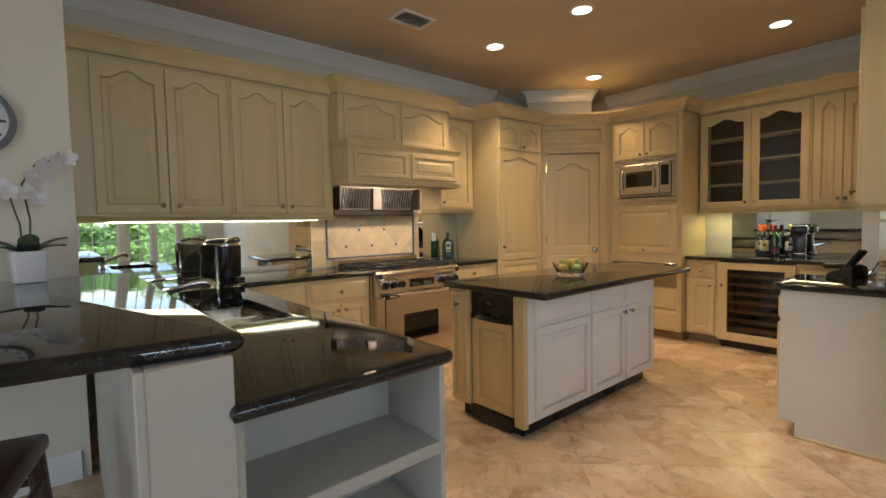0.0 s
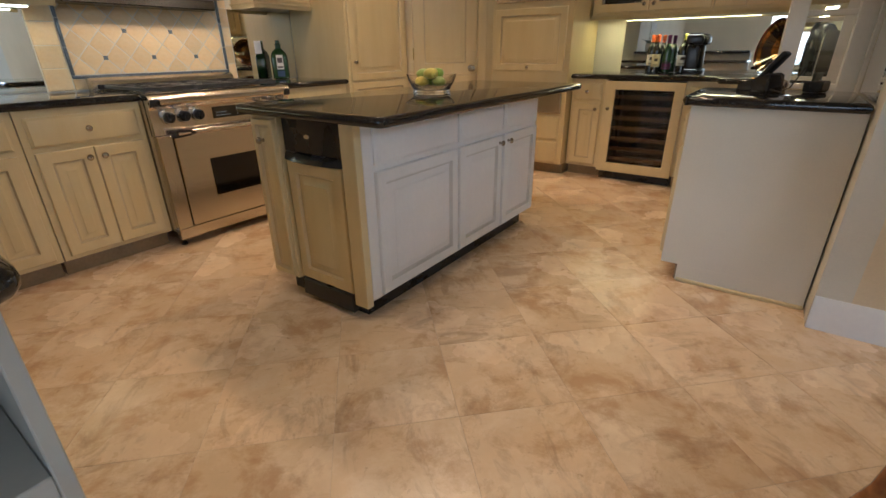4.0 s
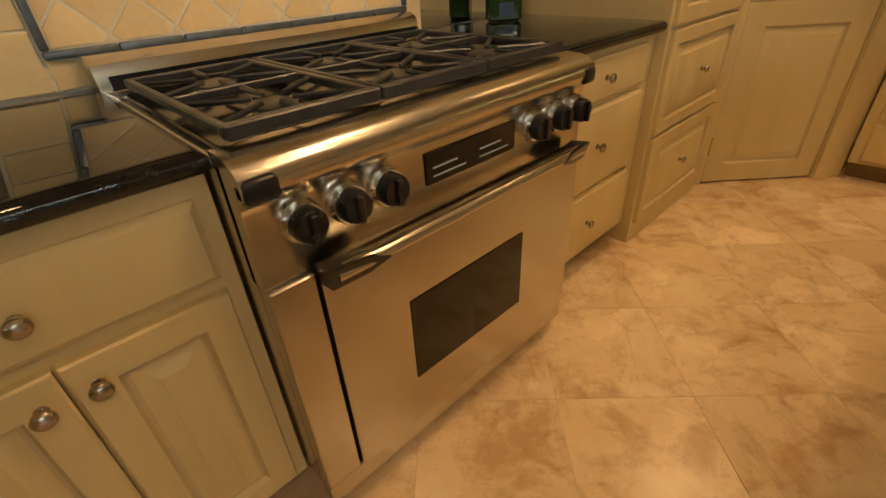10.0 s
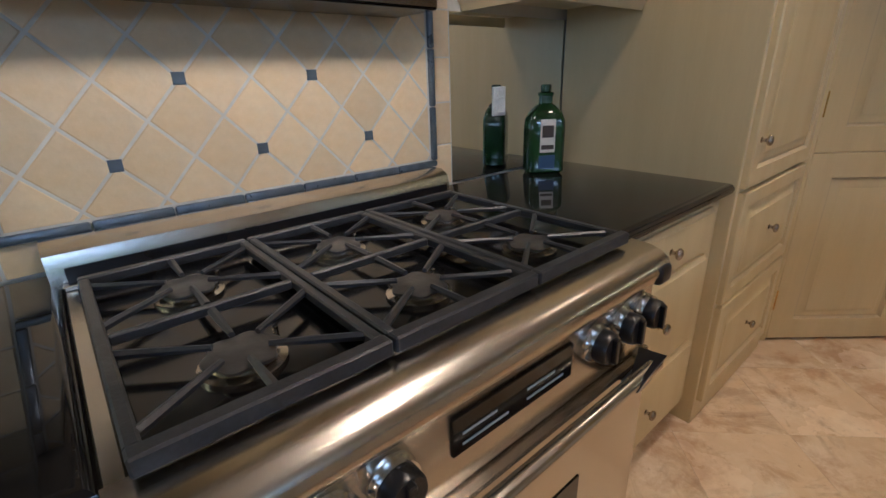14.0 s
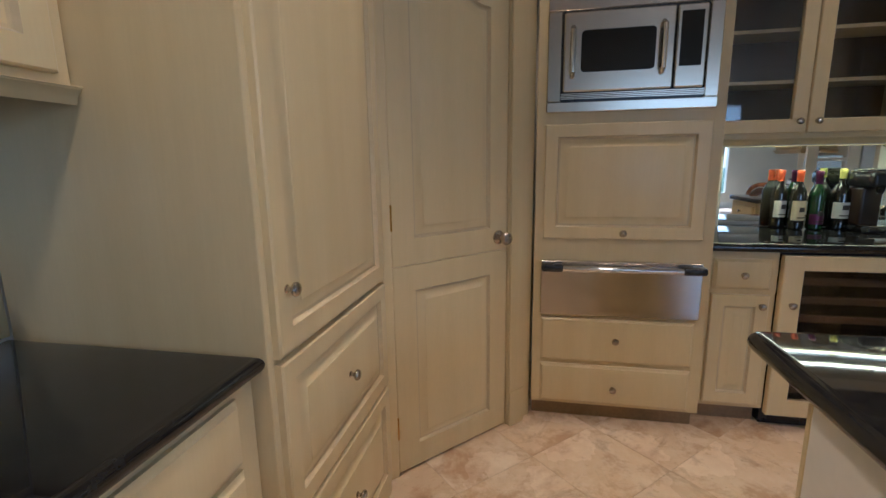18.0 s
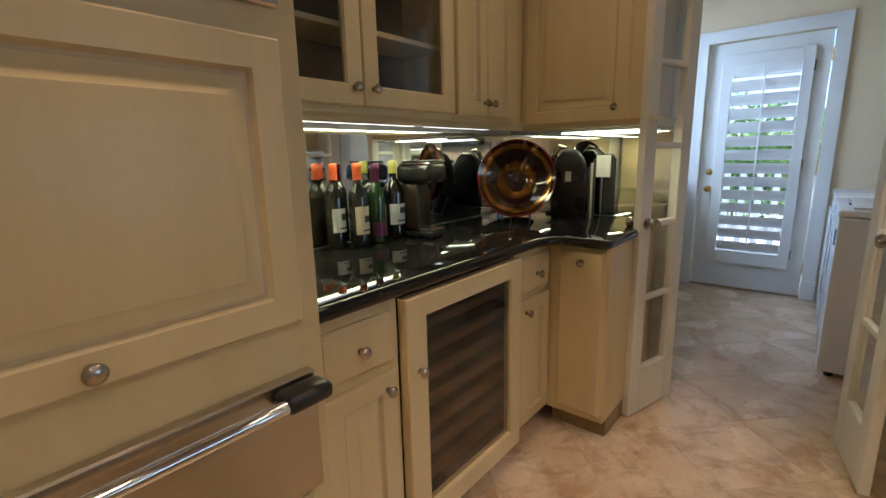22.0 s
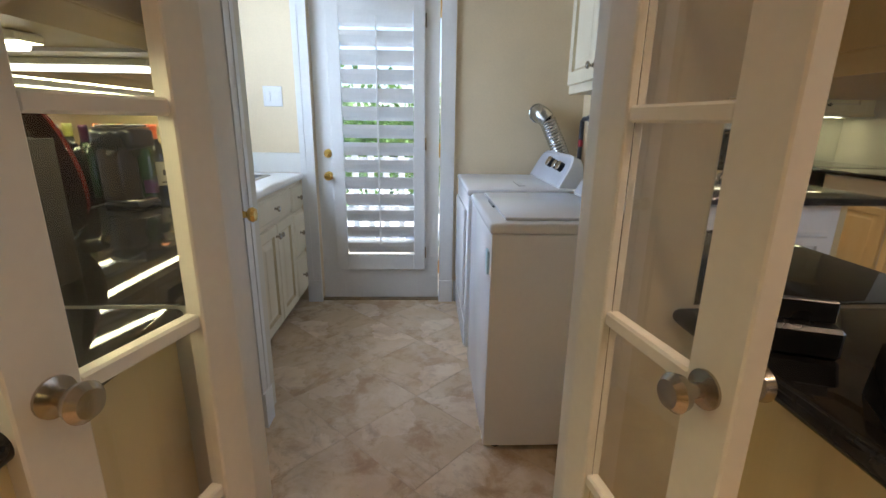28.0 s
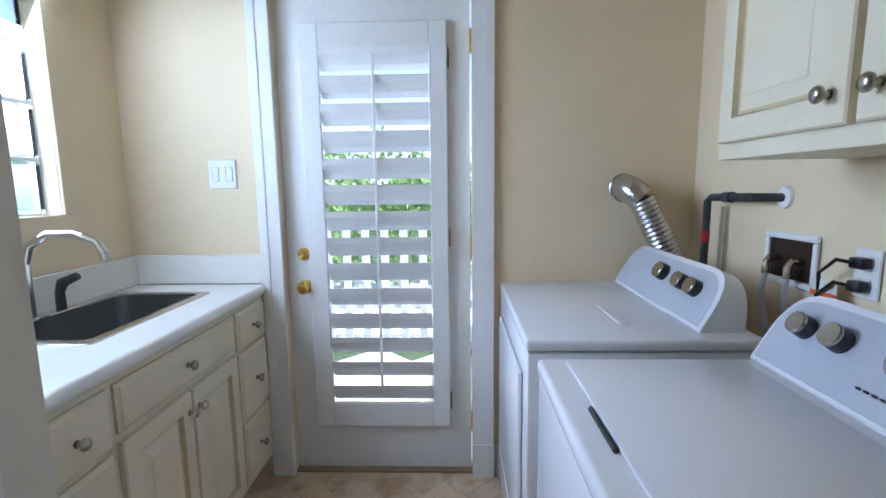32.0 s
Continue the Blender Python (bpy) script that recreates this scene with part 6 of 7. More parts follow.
cabinet("cream wall cabinet with panelled doors over the washer", pose(4.73, -0.40, 0, 0, 0, 90), 0.94, 0.335, 1.405, 2.55, [("door", 0.03, 1.445, 0.435, 2.5, dict(knob_at=[(0.395, 1.50)])), ("door", 0.455, 1.445, 0.915, 2.5, dict(knob_at=[(0.50, 1.50)]))], toe=False, name="wall_cabinet", material=M_LAUNDRY)

lsc = cabinet("cream sink base cabinet with drawers and panelled doors", pose(LX, 0.045, 0, 0, 0, -90), 1.235, 0.575, 0.10, 0.879, [
    ("drawer", 0.275, 0.725, 0.925, 0.858, dict(style="slab", knob_at=[(0.59, 0.79)])),
    ("door", 0.275, 0.12, 0.595, 0.70, dict(knob_at=[(0.575, 0.635)])), ("door", 0.605, 0.12, 0.925, 0.70, dict(knob_at=[(0.63, 0.635)])),
    ("drawer", 0.955, 0.70, 1.215, 0.858, dict(style="slab", knob_at=[(1.085, 0.78)])), ("drawer", 0.955, 0.40, 1.215, 0.685, dict(style="slab", knob_at=[(1.085, 0.545)])), ("drawer", 0.955, 0.12, 1.215, 0.385, dict(style="slab", knob_at=[(1.085, 0.25)])),
    ("drawer", 0.02, 0.70, 0.25, 0.858, dict(style="slab", knob_at=[(0.13, 0.78)])), ("drawer", 0.02, 0.40, 0.25, 0.685, dict(style="slab", knob_at=[(0.13, 0.545)])), ("drawer", 0.02, 0.12, 0.25, 0.385, dict(style="slab", knob_at=[(0.13, 0.25)]))], material=M_LAUNDRY)
for ch in list(lsc.children):
    if ch.name.startswith("body"):
        ch.data = mesh_of("body", boxes((0, 0, 0.10, 1.235, 0.02, 0.879)), M_LAUNDRY)
for nm, q in (("back_panel", (0, 0.555, 0.10, 1.235, 0.575, 0.879)), ("side_panel", (0, 0.0205, 0.10, 0.02, 0.5545, 0.879)), ("side_panel", (1.215, 0.0205, 0.10, 1.235, 0.5545, 0.879)), ("bottom_panel", (0.0205, 0.0205, 0.10, 1.2145, 0.5545, 0.12))):
    part(nm, boxes(q), M_LAUNDRY, lsc)
LH = rounded([(6.485, -0.98), (6.85, -0.98), (6.85, -0.36), (6.485, -0.36)], 0.03)
lct = countertop("laundry_counter", [(6.305, -1.195), (6.915, -1.195), (6.915, 0.045), (6.305, 0.045)], "white laminate laundry counter with a sink cut-out", material=M_LAMIN, square=(0, 1, 2, 3), holes=[LH], z0=0.88, z1=0.925)
single("counter_upstand", boxes((6.90, -1.195, 0.9255, 6.918, 0.045, 1.055), (6.31, -1.198, 0.9255, 6.8995, -1.18, 1.055), bevel=0.003), M_LAMIN, "white laminate upstand behind the laundry counter", "upstand")
ls = thing("laundry_sink", pose(6.6675, -0.67, 0), "stainless steel drop-in laundry sink", "sink")
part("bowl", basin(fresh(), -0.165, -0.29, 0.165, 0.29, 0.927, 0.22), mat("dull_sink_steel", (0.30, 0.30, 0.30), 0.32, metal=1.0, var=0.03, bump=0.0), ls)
rim_o = rounded([(-0.205, -0.335), (0.205, -0.335), (0.205, 0.335), (-0.205, 0.335)], 0.03)
rim_i = rounded([(-0.17, -0.295), (0.17, -0.295), (0.17, 0.295), (-0.17, 0.295)], 0.03)
bm = fresh()
loops(bm, [[(x, y, 0.9255) for x, y in rim_o], [(x, y, 0.930) for x, y in offset(rim_o, 0.004)], [(x, y, 0.930) for x, y in rim_i], [(x, y, 0.926) for x, y in rim_i]], False, False)
part("rim", bm, M_STEEL, ls)
lf = thing("laundry_tap", pose(6.85, -0.60, 0.9305) @ Matrix.Diagonal((1.3, 1.2, 1.12, 1)), "chrome gooseneck laundry tap with a side sprayer", "tap")
part("plate", boxes((-0.025, -0.11, 0, 0.02, 0.11, 0.008), bevel=0.003), M_CHROME, lf)
part("spout", tube(fresh(), [(0, 0.02, 0.008), (0, 0.02, 0.16), (-0.015, 0.018, 0.215), (-0.06, 0.01, 0.25), (-0.12, 0.0, 0.25), (-0.17, -0.01, 0.225), (-0.185, -0.012, 0.19)], 0.0115, 12), M_CHROME, lf)
part("nozzle", lathe(fresh(), [(0, 0), (0.011, 0), (0.013, 0.02), (0, 0.02)], pose(-0.186, -0.012, 0.172)), M_CHROME, lf)
spr = part("sprayer", tube(fresh(), [(0, -0.08, 0.008), (0, -0.08, 0.06), (-0.01, -0.082, 0.09), (-0.05, -0.088, 0.11)], [0.013, 0.012, 0.016, 0.012], 12), M_IRON, lf, "dark grey side sprayer")

# exterior door with its shutter, casing and hardware
DX0, DX1, DZ = 5.36, 6.225, 2.14
xd = thing("door_1", pose(DX1, -1.262, 0, 0, 0, 180), "white exterior door with a shuttered glass panel", "door", kind="structure")
DW = DX1 - DX0
part("slab", boxes((0.008, -0.022, 0.012, 0.165, 0.022, DZ - 0.008), (DW - 0.165, -0.022, 0.012, DW - 0.008, 0.022, DZ - 0.008), (0.1655, -0.022, 0.012, DW - 0.1655, 0.022, 0.27), (0.1655, -0.022, 2.0, DW - 0.1655, 0.022, DZ - 0.008)), M_WHITE, xd)
part("pane", boxes((0.164, -0.003, 0.268, DW - 0.164, 0.003, 2.002)), M_GLASS, xd).visible_shadow = False
sh = part("shutter", boxes((0.115, 0.0225, 0.232, 0.198, 0.050, 2.03), (DW - 0.185, 0.0225, 0.232, DW - 0.108, 0.050, 2.03), (0.1985, 0.0225, 0.232, DW - 0.1855, 0.050, 0.345), (0.1985, 0.0225, 1.93, DW - 0.1855, 0.050, 2.03), bevel=0.003), M_WHITE, xd, "white plantation shutter", at=Matrix.Diagonal((1, -1, 1, 1)))
NL = 14
bm = fresh()
lx0, lx1 = 0.20, DW - 0.187
sec = [(-0.052, 0.0), (-0.022, -0.006), (0.022, -0.006), (0.052, 0.0), (0.022, 0.006), (-0.022, 0.006)]
loops(bm, [[(lx0, y, z) for y, z in sec], [(lx1, y, z) for y, z in sec]])
louver = mesh_of("louver", bm, M_WHITE)
for i in range(NL):
    z = 0.395 + i * (1.93 - 0.345 - 0.095) / (NL - 1)
    lv = new("louver", louver)
    lv.parent = sh
    lv.matrix_basis = pose(0, 0.036, z, 58)
part("tilt_rod", boxes(((lx0 + lx1) / 2 - 0.006, 0.066, 0.42, (lx0 + lx1) / 2 + 0.006, 0.076, 1.90), bevel=0.002), M_WHITE, sh)
for hz in (0.36, 1.12, 1.88):
    part("shutter_hinge", boxes((DW - 0.106, 0.03, hz - 0.04, DW - 0.098, 0.052, hz + 0.04)), M_NICKEL, sh)
for hz in (0.25, 1.08, 1.95):
    part("hinge", tube(fresh(), [(DW - 0.004, -0.028, hz - 0.05), (DW - 0.004, -0.028, hz + 0.05)], 0.006, 8), M_BRASS, xd)
BR = [(0, 0), (0.030, 0), (0.030, 0.005), (0.013, 0.01), (0.012, 0.03), (0.024, 0.038), (0.028, 0.05), (0.022, 0.062), (0, 0.066)]
part("handle", lathe(fresh(), BR, pose(0.085, -0.022, 0.90, 90)), M_BRASS, xd, "polished brass knob")
part("deadbolt", lathe(fresh(), [(0, 0), (0.03, 0), (0.028, 0.012), (0.012, 0.014), (0.01, 0.03), (0, 0.031)], pose(0.085, -0.022, 1.05, 90)), M_BRASS, xd, "brass deadbolt turn")
structure("sill_door", boxes((DX0, -1.30, 0.0, DX1, -1.205, 0.011)), M_TOE)


def casing(bm, x0, x1, zt, y, w=0.095, sg=1, plinth=True):
    """Moulded door casing round an opening in a wall that faces +y (sg 1)."""
    prof = [(0.0, 0.012), (0.25, 0.018), (0.6, 0.014), (0.85, 0.022), (1.0, 0.022)]
    for k in range(len(prof) - 1):
        (a, da), (b, db) = prof[k], prof[k + 1]
        d = max(da, db)
        for s0, s1 in (((x0 - b * w), (x0 - a * w)), ((x1 + a * w), (x1 + b * w))):
            box(bm, s0, y, 0.16 if plinth else 0, s1, y + sg * d, zt + a * w)
        box(bm, x0 - b * w, y, zt + a * w, x1 + b * w, y + sg * d, zt + b * w)
    if plinth:
        for s0 in (x0 - w - 0.004, x1 - 0.002):
            box(bm, s0, y, 0, s0 + w + 0.006, y + sg * 0.028, 0.16)
    return bm


structure("trim_door_1", casing(fresh(), DX0, DX1, DZ, -1.1995), M_WHITE)

# closet door in the laundry
cd = thing("door_2", pose(6.19, 0.97, 0, 0, 0, -90), "white panelled closet door with a brass knob", "door", kind="structure")
p2 = part("upper_panel", panel_mesh(0.632, 1.12, 0.0, 0.11, 0.035), M_DOORWHITE, cd, at=pose(0.004, 0.0, 0.925))
part("lower_panel", panel_mesh(0.632, 0.912, 0.0, 0.11, 0.035), M_DOORWHITE, cd, at=pose(0.004, 0.0, 0.011))
part("handle", lathe(fresh(), BR, pose(0.60, -0.035, 0.93, 90)), M_BRASS, cd, "polished brass knob")
bm = casing(fresh(), 0.33, 0.97, 2.06, 0.0, w=0.085)
structure("trim_door_2", bm, M_WHITE).matrix_world = pose(6.1695, 0, 0, 0, 0, 90)

# laundry window of glass blocks
M_BLOCK = glass_mat("frosted_glass_block", (0.86, 0.95, 1.0), 0.25)
wn1 = thing("window_1", pose(7.0, LW[0], LW[2], 0, 0, 0), "glass block window over the laundry sink", "window", kind="structure")
nb, nz = 4, 5
bw, bh = (LW[1] - LW[0]) / nb, (LW[3] - LW[2]) / nz
blk = boxes((-0.03, 0.006, 0.006, 0.03, bw - 0.006, bh - 0.006), bevel=0.012, seg=2)
blk_me = mesh_of("glass_block", blk, M_BLOCK)
for i in range(nb):
    for j in range(nz):
        g = new("glass_block", blk_me)
        g.parent, g.matrix_basis, g.visible_shadow = wn1, pose(0, i * bw, j * bh), False
bm = fresh()
for i in range(nb + 1):
    box(bm, -0.02, max(0, i * bw - 0.006), 0, 0.02, min(LW[1] - LW[0], i * bw + 0.006), LW[3] - LW[2])
for j in range(nz + 1):
    box(bm, -0.019, 0, max(0, j * bh - 0.006), 0.019, LW[1] - LW[0], min(LW[3] - LW[2], j * bh + 0.006))
part("mortar_grid", bm, M_WHITE, wn1)
structure("trim_window_1", boxes((6.905, LW[0] - 0.07, LW[2] - 0.07, 6.9195, LW[1] + 0.03, LW[2]), (6.905, LW[0] - 0.07, LW[2], 6.9195, LW[0], LW[3]), bevel=0.002), M_WALLTAN)

for ob in set(scene.objects) - before_laundry:
    if ob.parent is None:
        ob.matrix_world = Matrix.Translation((0.204, -0.021, 0)) @ Matrix.Diagonal((0.974, 0.943, 1, 1)) @ ob.matrix_world

# trim of the passage to the laundry
structure("trim_passage", boxes((5.105, 1.1505, 0, 5.1745, 1.165, 2.19), (5.901, 1.1505, 0, 5.96, 1.165, 2.19), (5.1745, 1.1505, 2.121, 5.901, 1.165, 2.19)), M_DOORWHITE)
structure("trim_jamb", boxes((5.1755, 1.02, 0, 5.19, 1.13, 2.119), (5.915, 1.0, 0, 5.9295, 1.13, 2.119), bevel=0.002), M_DOORWHITE)
single("door_catch", lathe(fresh(), [(0, 0), (0.012, 0), (0.008, 0.006), (0.007, 0.016), (0.014, 0.022), (0.012, 0.032), (0, 0.034)], pose(4.909, 0.525, 0.90, 0, 90), 14), M_NICKEL, "satin nickel door catch beside the washer", "catch")


def skirting(name, pts, h=0.15):
    bm = fresh()
    P = [Vector(p) for p in pts]
    prof = [(0, 0), (0.016, 0), (0.016, 0.75), (0.012, 0.82), (0.012, 0.9), (0.005, 1.0), (0, 1.0)]
    rings = []
    for i, p in enumerate(P):
        ds = [(P[k + 1] - P[k]).normalized() for k in (i - 1, i) if 0 <= k < len(P) - 1]
        ns = [Vector((d.y, -d.x)) for d in ds]
        w = sum(ns, Vector((0, 0)))
        w = w / w.dot(ns[0])
        rings.append([bm.verts.new((p.x + w.x * a, p.y + w.y * a, b * h)) for a, b in prof])
    for a, b in zip(rings, rings[1:]):
        for k in range(len(prof)):
            bm.faces.new((a[k], a[(k + 1) % len(prof)], b[(k + 1) % len(prof)], b[k]))
    structure(name, bm, M_WHITE)


skirting("baseboard_passage", [(4.27, 1.15), (4.27, -3.0)])
skirting("baseboard_laundry", [(5.32, lau_y(-1.2)), (4.48, lau_y(-1.2))])
skirting("baseboard_pier", [(-3.5, 4.08), (1.18, 4.08)])
skirting("baseboard_west", [(-3.5, -3.0), (-3.5, 4.08)])

# ---- breakfast room: windows, chairs, table ----
for openings, z0, z1, nm in ((SW, 0.10, 2.29, "window"), (TRANSOMS, 2.58, 2.87, "transom")):
    for a, b in openings:
        wob = thing("window_breakfast_%s" % nm, pose(a, -3.06, z0), "tall white divided-light window" if nm == "window" else "white transom window", "window", kind="structure")
        w, h = b - a, z1 - z0
        part("window_frame", boxes((0, -0.03, 0, 0.045, 0.03, h), (w - 0.045, -0.03, 0, w, 0.03, h), (0.0455, -0.03, 0, w - 0.0455, 0.03, 0.06), (0.0455, -0.03, h - 0.05, w - 0.0455, 0.03, h), bevel=0.002), M_WHITE, wob)
        part("pane", boxes((0.044, -0.003, 0.055, w - 0.044, 0.003, h - 0.045)), M_GLASS, wob).visible_shadow = False
        if nm == "window":
            nx, nzz = (3 if w > 0.6 else 2), 7
            for i in range(1, nx):
                part("glazing_bar", boxes((0.045 + (w - 0.09) * i / nx - 0.008, -0.012, 0.06, 0.045 + (w - 0.09) * i / nx + 0.008, 0.012, h - 0.05)), M_WHITE, wob)
            for j in range(1, nzz):
                part("glazing_bar", boxes((0.0455, -0.011, 0.06 + (h - 0.11) * j / nzz - 0.008, w - 0.0455, 0.011, 0.06 + (h - 0.11) * j / nzz + 0.008)), M_WHITE, wob)
M_RATTAN = mat("honey_rattan", (0.52, 0.20, 0.045), 0.24, var=0.15, scale=14, stretch=(1, 1, 1), second=(0.22, 0.07, 0.02), coat=0.4)
M_LEATHER = mat("brown_leather", (0.16, 0.055, 0.025), 0.4, var=0.15, bump=0.04)
M_CANE = mat("woven_brown_cane", (0.23, 0.10, 0.035), 0.45, var=0.2, scale=40, stretch=(1, 1, 4), bump=0.05)
M_CUSH = mat("olive_seat_fabric", (0.30, 0.29, 0.12), 0.85, var=0.15, fine=180, bump=0.08)


def rattan_chair(m, label):
    """A dining armchair of bent rattan; it faces -y, its back stands at +y."""
    ob = thing("rattan_armchair", m, label, "chair", "rattan chairs round the glass table")
    part("seat", boxes((-0.25, -0.25, 0.40, 0.25, 0.22, 0.43), bevel=0.01), M_RATTAN, ob)
    part("cushion", boxes((-0.24, -0.25, 0.4305, 0.24, 0.21, 0.49), bevel=0.025, seg=4), M_CUSH, ob, "olive seat cushion")
    def hoop(k, z0, z1, d=0.0):
        out = []
        for i in range(41):
            a = 2 * math.pi * i / 40 - math.pi / 2
            ca, sa = math.cos(a), math.sin(a)
            x = k * math.copysign(abs(ca) ** 0.6, ca)
            z = (z0 + z1) / 2 + (z1 - z0) / 2 * math.copysign(abs(sa) ** 0.75, sa)
            out.append((x, 0.23 + 0.16 * (z - 0.43) + d, z))
        return out
    part("back_hoop", tube(fresh(), hoop(0.245, 0.455, 0.965), 0.027, 12), M_RATTAN, ob, "bent rattan back hoop")
    part("trim_strip", tube(fresh(), hoop(0.205, 0.50, 0.925, 0.012), 0.008, 8), M_NICKEL, ob, "silver beaded edging")
    part("inner_hoop", tube(fresh(), hoop(0.188, 0.515, 0.907), 0.013, 10), M_LEATHER, ob)
    part("trim_strip", tube(fresh(), hoop(0.172, 0.53, 0.89, 0.014), 0.005, 8), M_NICKEL, ob)
    bm = fresh()
    pan = hoop(0.20, 0.505, 0.92)[:-1]
    loops(bm, [[(x, y + d, z) for x, y, z in pan] for d in (-0.012, 0.010)])
    part("back_pad", bm, M_LEATHER, ob, "brown woven leather back panel")
    for i in range(1, 10):
        z = 0.53 + 0.035 * i
        part("woven_strip", boxes((-0.165, 0.0102, -0.013, 0.165, 0.0135, 0.013), bevel=0.003), M_CANE, ob, at=pose(0, 0.23 + 0.16 * (z - 0.43), z, -9))
    for sx in (-1, 1):
        part("arm", tube(fresh(), [(sx * 0.22, 0.25, 0.70), (sx * 0.27, 0.12, 0.675), (sx * 0.285, -0.05, 0.665), (sx * 0.28, -0.20, 0.655), (sx * 0.265, -0.25, 0.62), (sx * 0.25, -0.235, 0.55), (sx * 0.245, -0.22, 0.43)], [0.018, 0.02, 0.022, 0.021, 0.019, 0.018, 0.018], 12), M_RATTAN, ob)
        part("front_leg", tube(fresh(), [(sx * 0.235, -0.225, 0.43), (sx * 0.24, -0.235, 0.2), (sx * 0.235, -0.26, 0.0)], [0.022, 0.021, 0.018], 12), M_RATTAN, ob)
        part("back_leg", tube(fresh(), [(sx * 0.205, 0.22, 0.45), (sx * 0.22, 0.25, 0.2), (sx * 0.23, 0.31, 0.0)], [0.021, 0.02, 0.017], 12), M_RATTAN, ob)
        part("side_stretcher", tube(fresh(), [(sx * 0.24, -0.235, 0.17), (sx * 0.225, 0.26, 0.15)], 0.012, 8), M_RATTAN, ob)
    part("front_stretcher", tube(fresh(), [(-0.24, -0.235, 0.22), (0.0, -0.235, 0.26), (0.24, -0.235, 0.22)], 0.012, 8), M_RATTAN, ob)
    return ob


CH = rattan_chair(pose(3.15, 0.74, 0, 0, 0, -38), "rattan armchair with leather back and olive cushion")
for cx, cy, rz in ((3.20, 0.20, -102),):
    copy_thing(CH, pose(cx, cy, 0, 0, 0, rz))
tb = thing("glass_table", pose(2.36, 0.10, 0), "round glass dining table on a metal base", "table")
part("tabletop", lathe(fresh(), [(0, 0.735), (0.60, 0.735), (0.608, 0.741), (0.60, 0.747), (0, 0.747)], seg=48), glass_mat("green_table_glass", (0.90, 0.97, 0.94)), tb)
for i in range(4):
    a = radians(45 + 90 * i)
    c_, s_ = math.cos(a), math.sin(a)
    part("leg", tube(fresh(), [(0.32 * c_, 0.32 * s_, 0.0), (0.22 * c_, 0.22 * s_, 0.25), (0.12 * c_, 0.12 * s_, 0.45), (0.22 * c_, 0.22 * s_, 0.65), (0.34 * c_, 0.34 * s_, 0.7345)], 0.013, 10), M_IRON, tb)

# ---- outdoors ----
M_HEDGE = mat("hedge_leaf", (0.18, 0.33, 0.06), 0.6, var=0.15, scale=3, fine=30, second=(0.27, 0.42, 0.11))
M_PAVE = mat("pale_patio_stone", (0.70, 0.68, 0.63), 0.8, var=0.1)
M_FENCE = mat("white_fence_paint", (0.75, 0.75, 0.73), 0.6, var=0.05)


def leaf_bank(name, label, x0, x1, y0, y1, z0, z1, n, size, seed):
    random.seed(seed)
    verts, faces = [], []
    for i in range(n):
        x, y = random.uniform(x0, x1), random.uniform(y0, y1)
        top = z1 * (0.72 + 0.28 * noise.noise(Vector((x * 0.9, y * 0.9, seed)))) if z1 < 3 else z1 * (0.8 + 0.35 * noise.noise(Vector((x * 0.35, y * 0.35, seed))))
        z = z0 + (top - z0) * random.random() ** 0.8
        d = Vector((random.gauss(0, 1), random.gauss(0, 1), random.gauss(0.4, 0.8))).normalized()
        u = d.orthogonal().normalized()
        u.rotate(Matrix.Rotation(random.uniform(0, 6.28), 3, d))
        v = d.cross(u)
        s = size * random.uniform(0.6, 1.3)
        k = len(verts)
        c = Vector((x, y, z))
        verts += [c - u * s, c + v * s * 0.45, c + u * s, c - v * s * 0.45]
        faces.append((k, k + 1, k + 2, k + 3))
    me = bpy.data.meshes.new(name)
    me.from_pydata([tuple(v) for v in verts], [], faces)
    me.materials.append(M_HEDGE)
    ob = new(name, me)
    return tagged(ob, label, "hedge", kind="stuff")


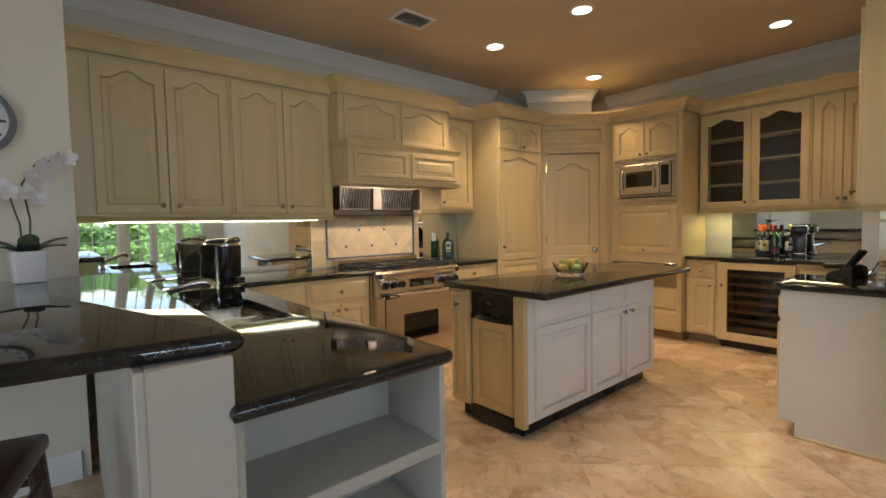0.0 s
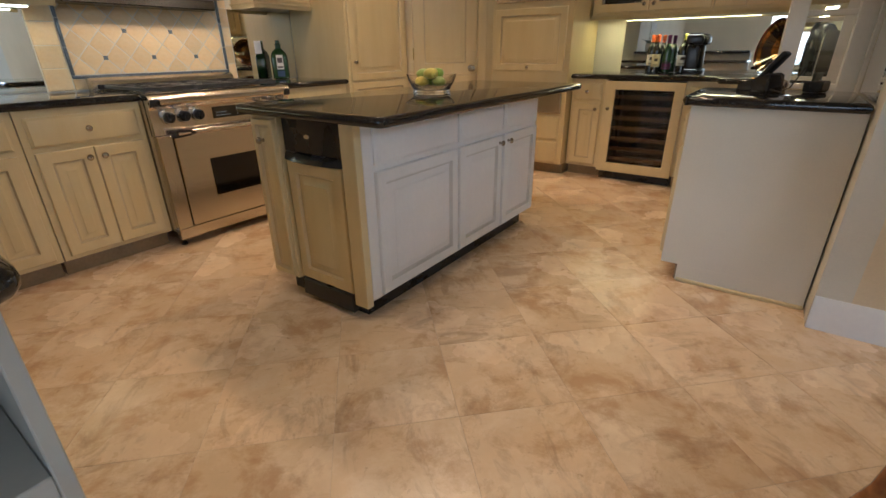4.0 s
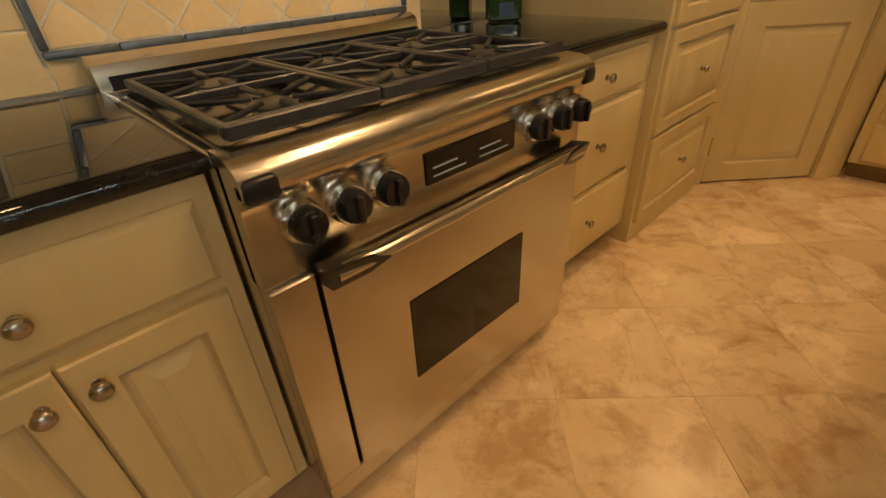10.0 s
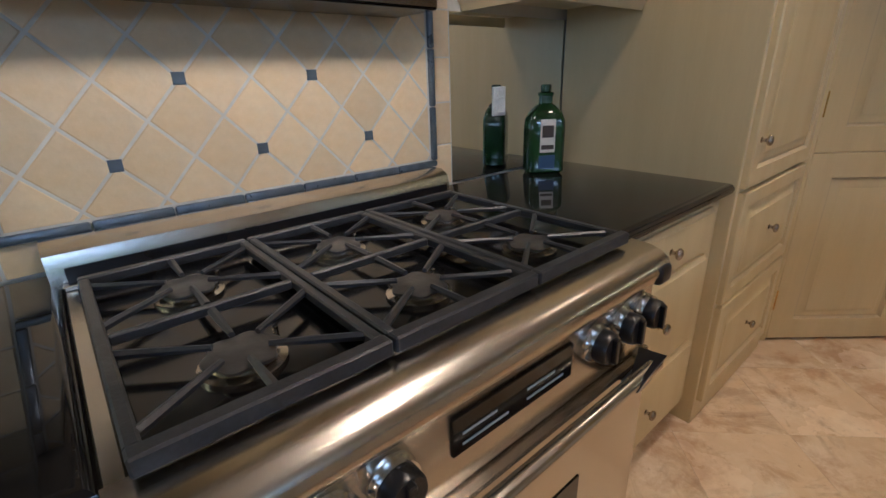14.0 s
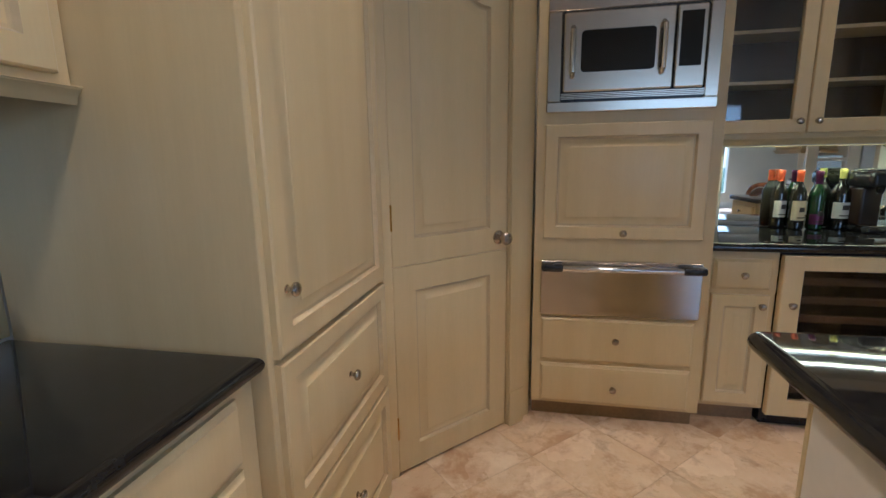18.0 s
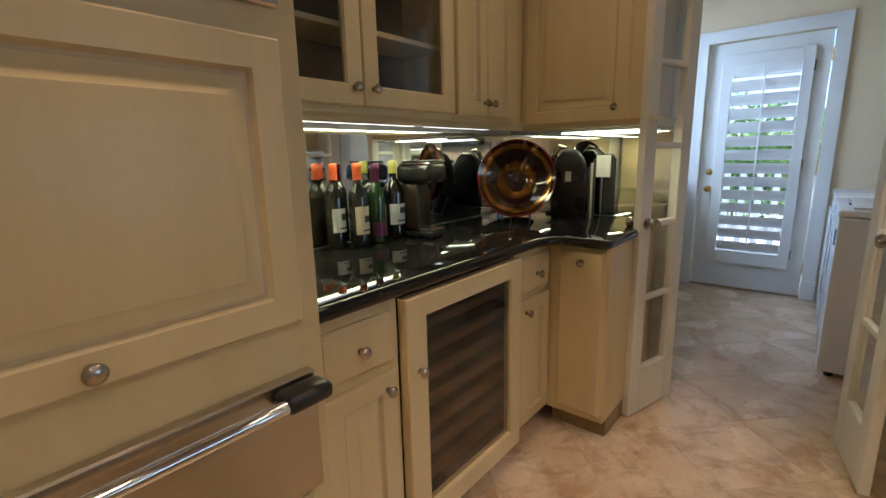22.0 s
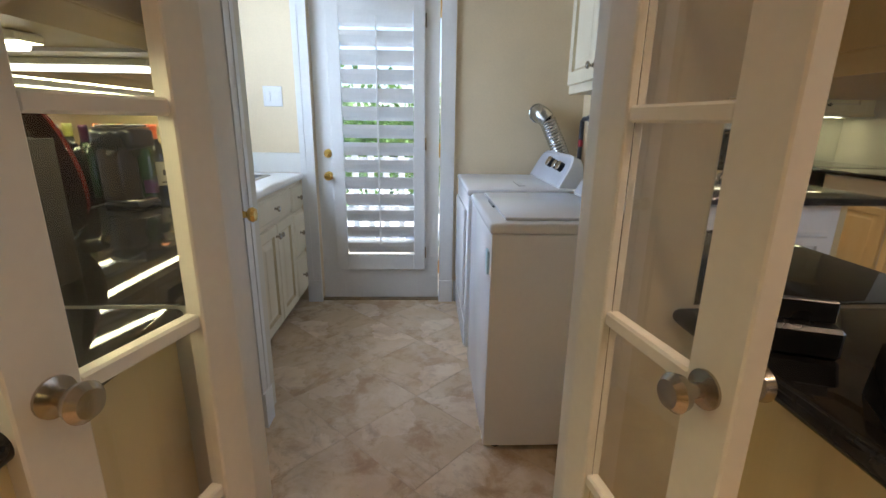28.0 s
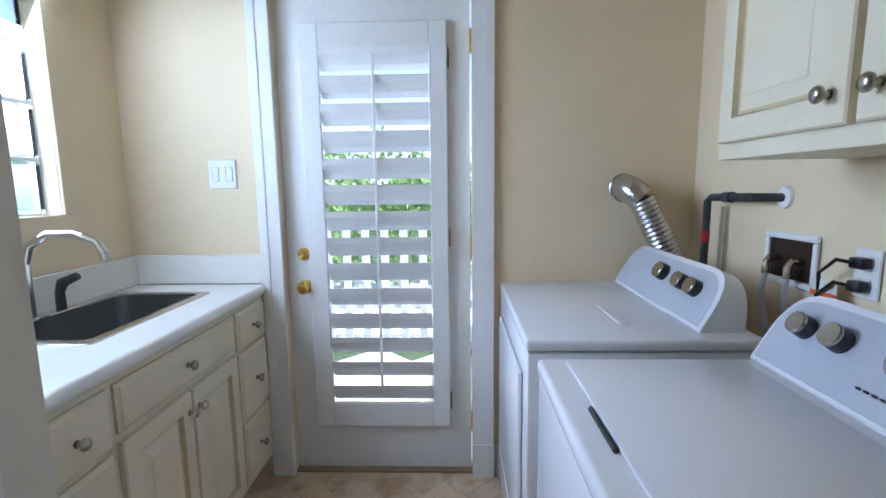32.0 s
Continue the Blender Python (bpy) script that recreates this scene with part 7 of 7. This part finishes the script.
leaf_bank("hedge", "dense green hedge behind the laundry door", 3.0, 9.0, -6.4, -5.0, 0.0, 2.6, 7000, 0.07, 3)
leaf_bank("hedge", "clipped green hedge across the lawn", -6, 5.5, -11.2, -10.0, 0.0, 1.05, 14000, 0.07, 5)
leaf_bank("far_trees", "far green tree belt", -10, 10, -18, -15, 0.0, 2.0, 20000, 0.17, 7)
structure("pavement_patio", boxes((-2.5, -7.4, -0.129, 8.2, -3.13, -0.05)), M_PAVE)
fnc = thing("fence", pose(4.4, -3.15, -0.05), "white picket fence outside the laundry door", "fence")
for i in range(16):
    part("picket", boxes((i * 0.17, -0.01, 0.0, i * 0.17 + 0.07, 0.01, 1.05), bevel=0.004), M_FENCE, fnc)
for z in (0.3, 0.85):
    part("fence_rail", boxes((0, -0.045, z, 2.65, -0.011, z + 0.08)), M_FENCE, fnc)

# ---- floor tiles ----
TP, G = 0.41, 0.0016
OX, OY = 3.531, 3.835
bm = fresh()
s = TP / 2 - G / 2
loops(bm, [[(-s, -s, -0.0013), (s, -s, -0.0013), (s, s, -0.0013), (-s, s, -0.0013)], [(-s, -s, -0.0006), (s, -s, -0.0006), (s, s, -0.0006), (-s, s, -0.0006)], [(-s + 0.0006, -s + 0.0006, 0), (s - 0.0006, -s + 0.0006, 0), (s - 0.0006, s - 0.0006, 0), (-s + 0.0006, s - 0.0006, 0)]], False, True)
tile_me = mesh_of("floor_tile", bm, M_TRAV)
c45 = math.cos(radians(45))
cells = []
for i in range(-24, 25):
    for j in range(-24, 25):
        u, v = (i + 0.5) * TP, (j + 0.5) * TP
        x, y = OX + c45 * (u - v), OY + c45 * (u + v)
        cells.append((x, y))
near, rest = [], []
for x, y in cells:
    if not (-3.3 < x < 6.7 and -2.8 < y < 4.8):
        continue
    walked = 1.8 < x < 6.4 and 0.9 < y < 4.6 or 5.1 < x < 6.5 and -1.3 < y < 0.9 or 1.0 < x < 4.2 and 0.2 < y < 1.2
    (near if walked else rest).append((x, y))
for x, y in near[:300]:
    t = new("floor_tile", tile_me)
    t.parent, t.matrix_basis = floor, pose(x, y, 0, 0, 0, 45 + 90 * random.randrange(4))
vs, fs = [], []
for x, y in rest + near[300:]:
    k = len(vs)
    for a in (0, 90, 180, 270):
        r = (TP - G) * c45
        vs.append((x + r * math.cos(radians(a)), y + r * math.sin(radians(a)), 0.0))
    fs.append((k, k + 1, k + 2, k + 3))
me = bpy.data.meshes.new("far_floor_tiles")
me.from_pydata(vs, [], fs)
me.materials.append(M_TRAV)
fo = new("far_floor_tiles", me)
fo.parent = floor
tagged(fo, "travertine tiles beyond the kitchen", kind="stuff")
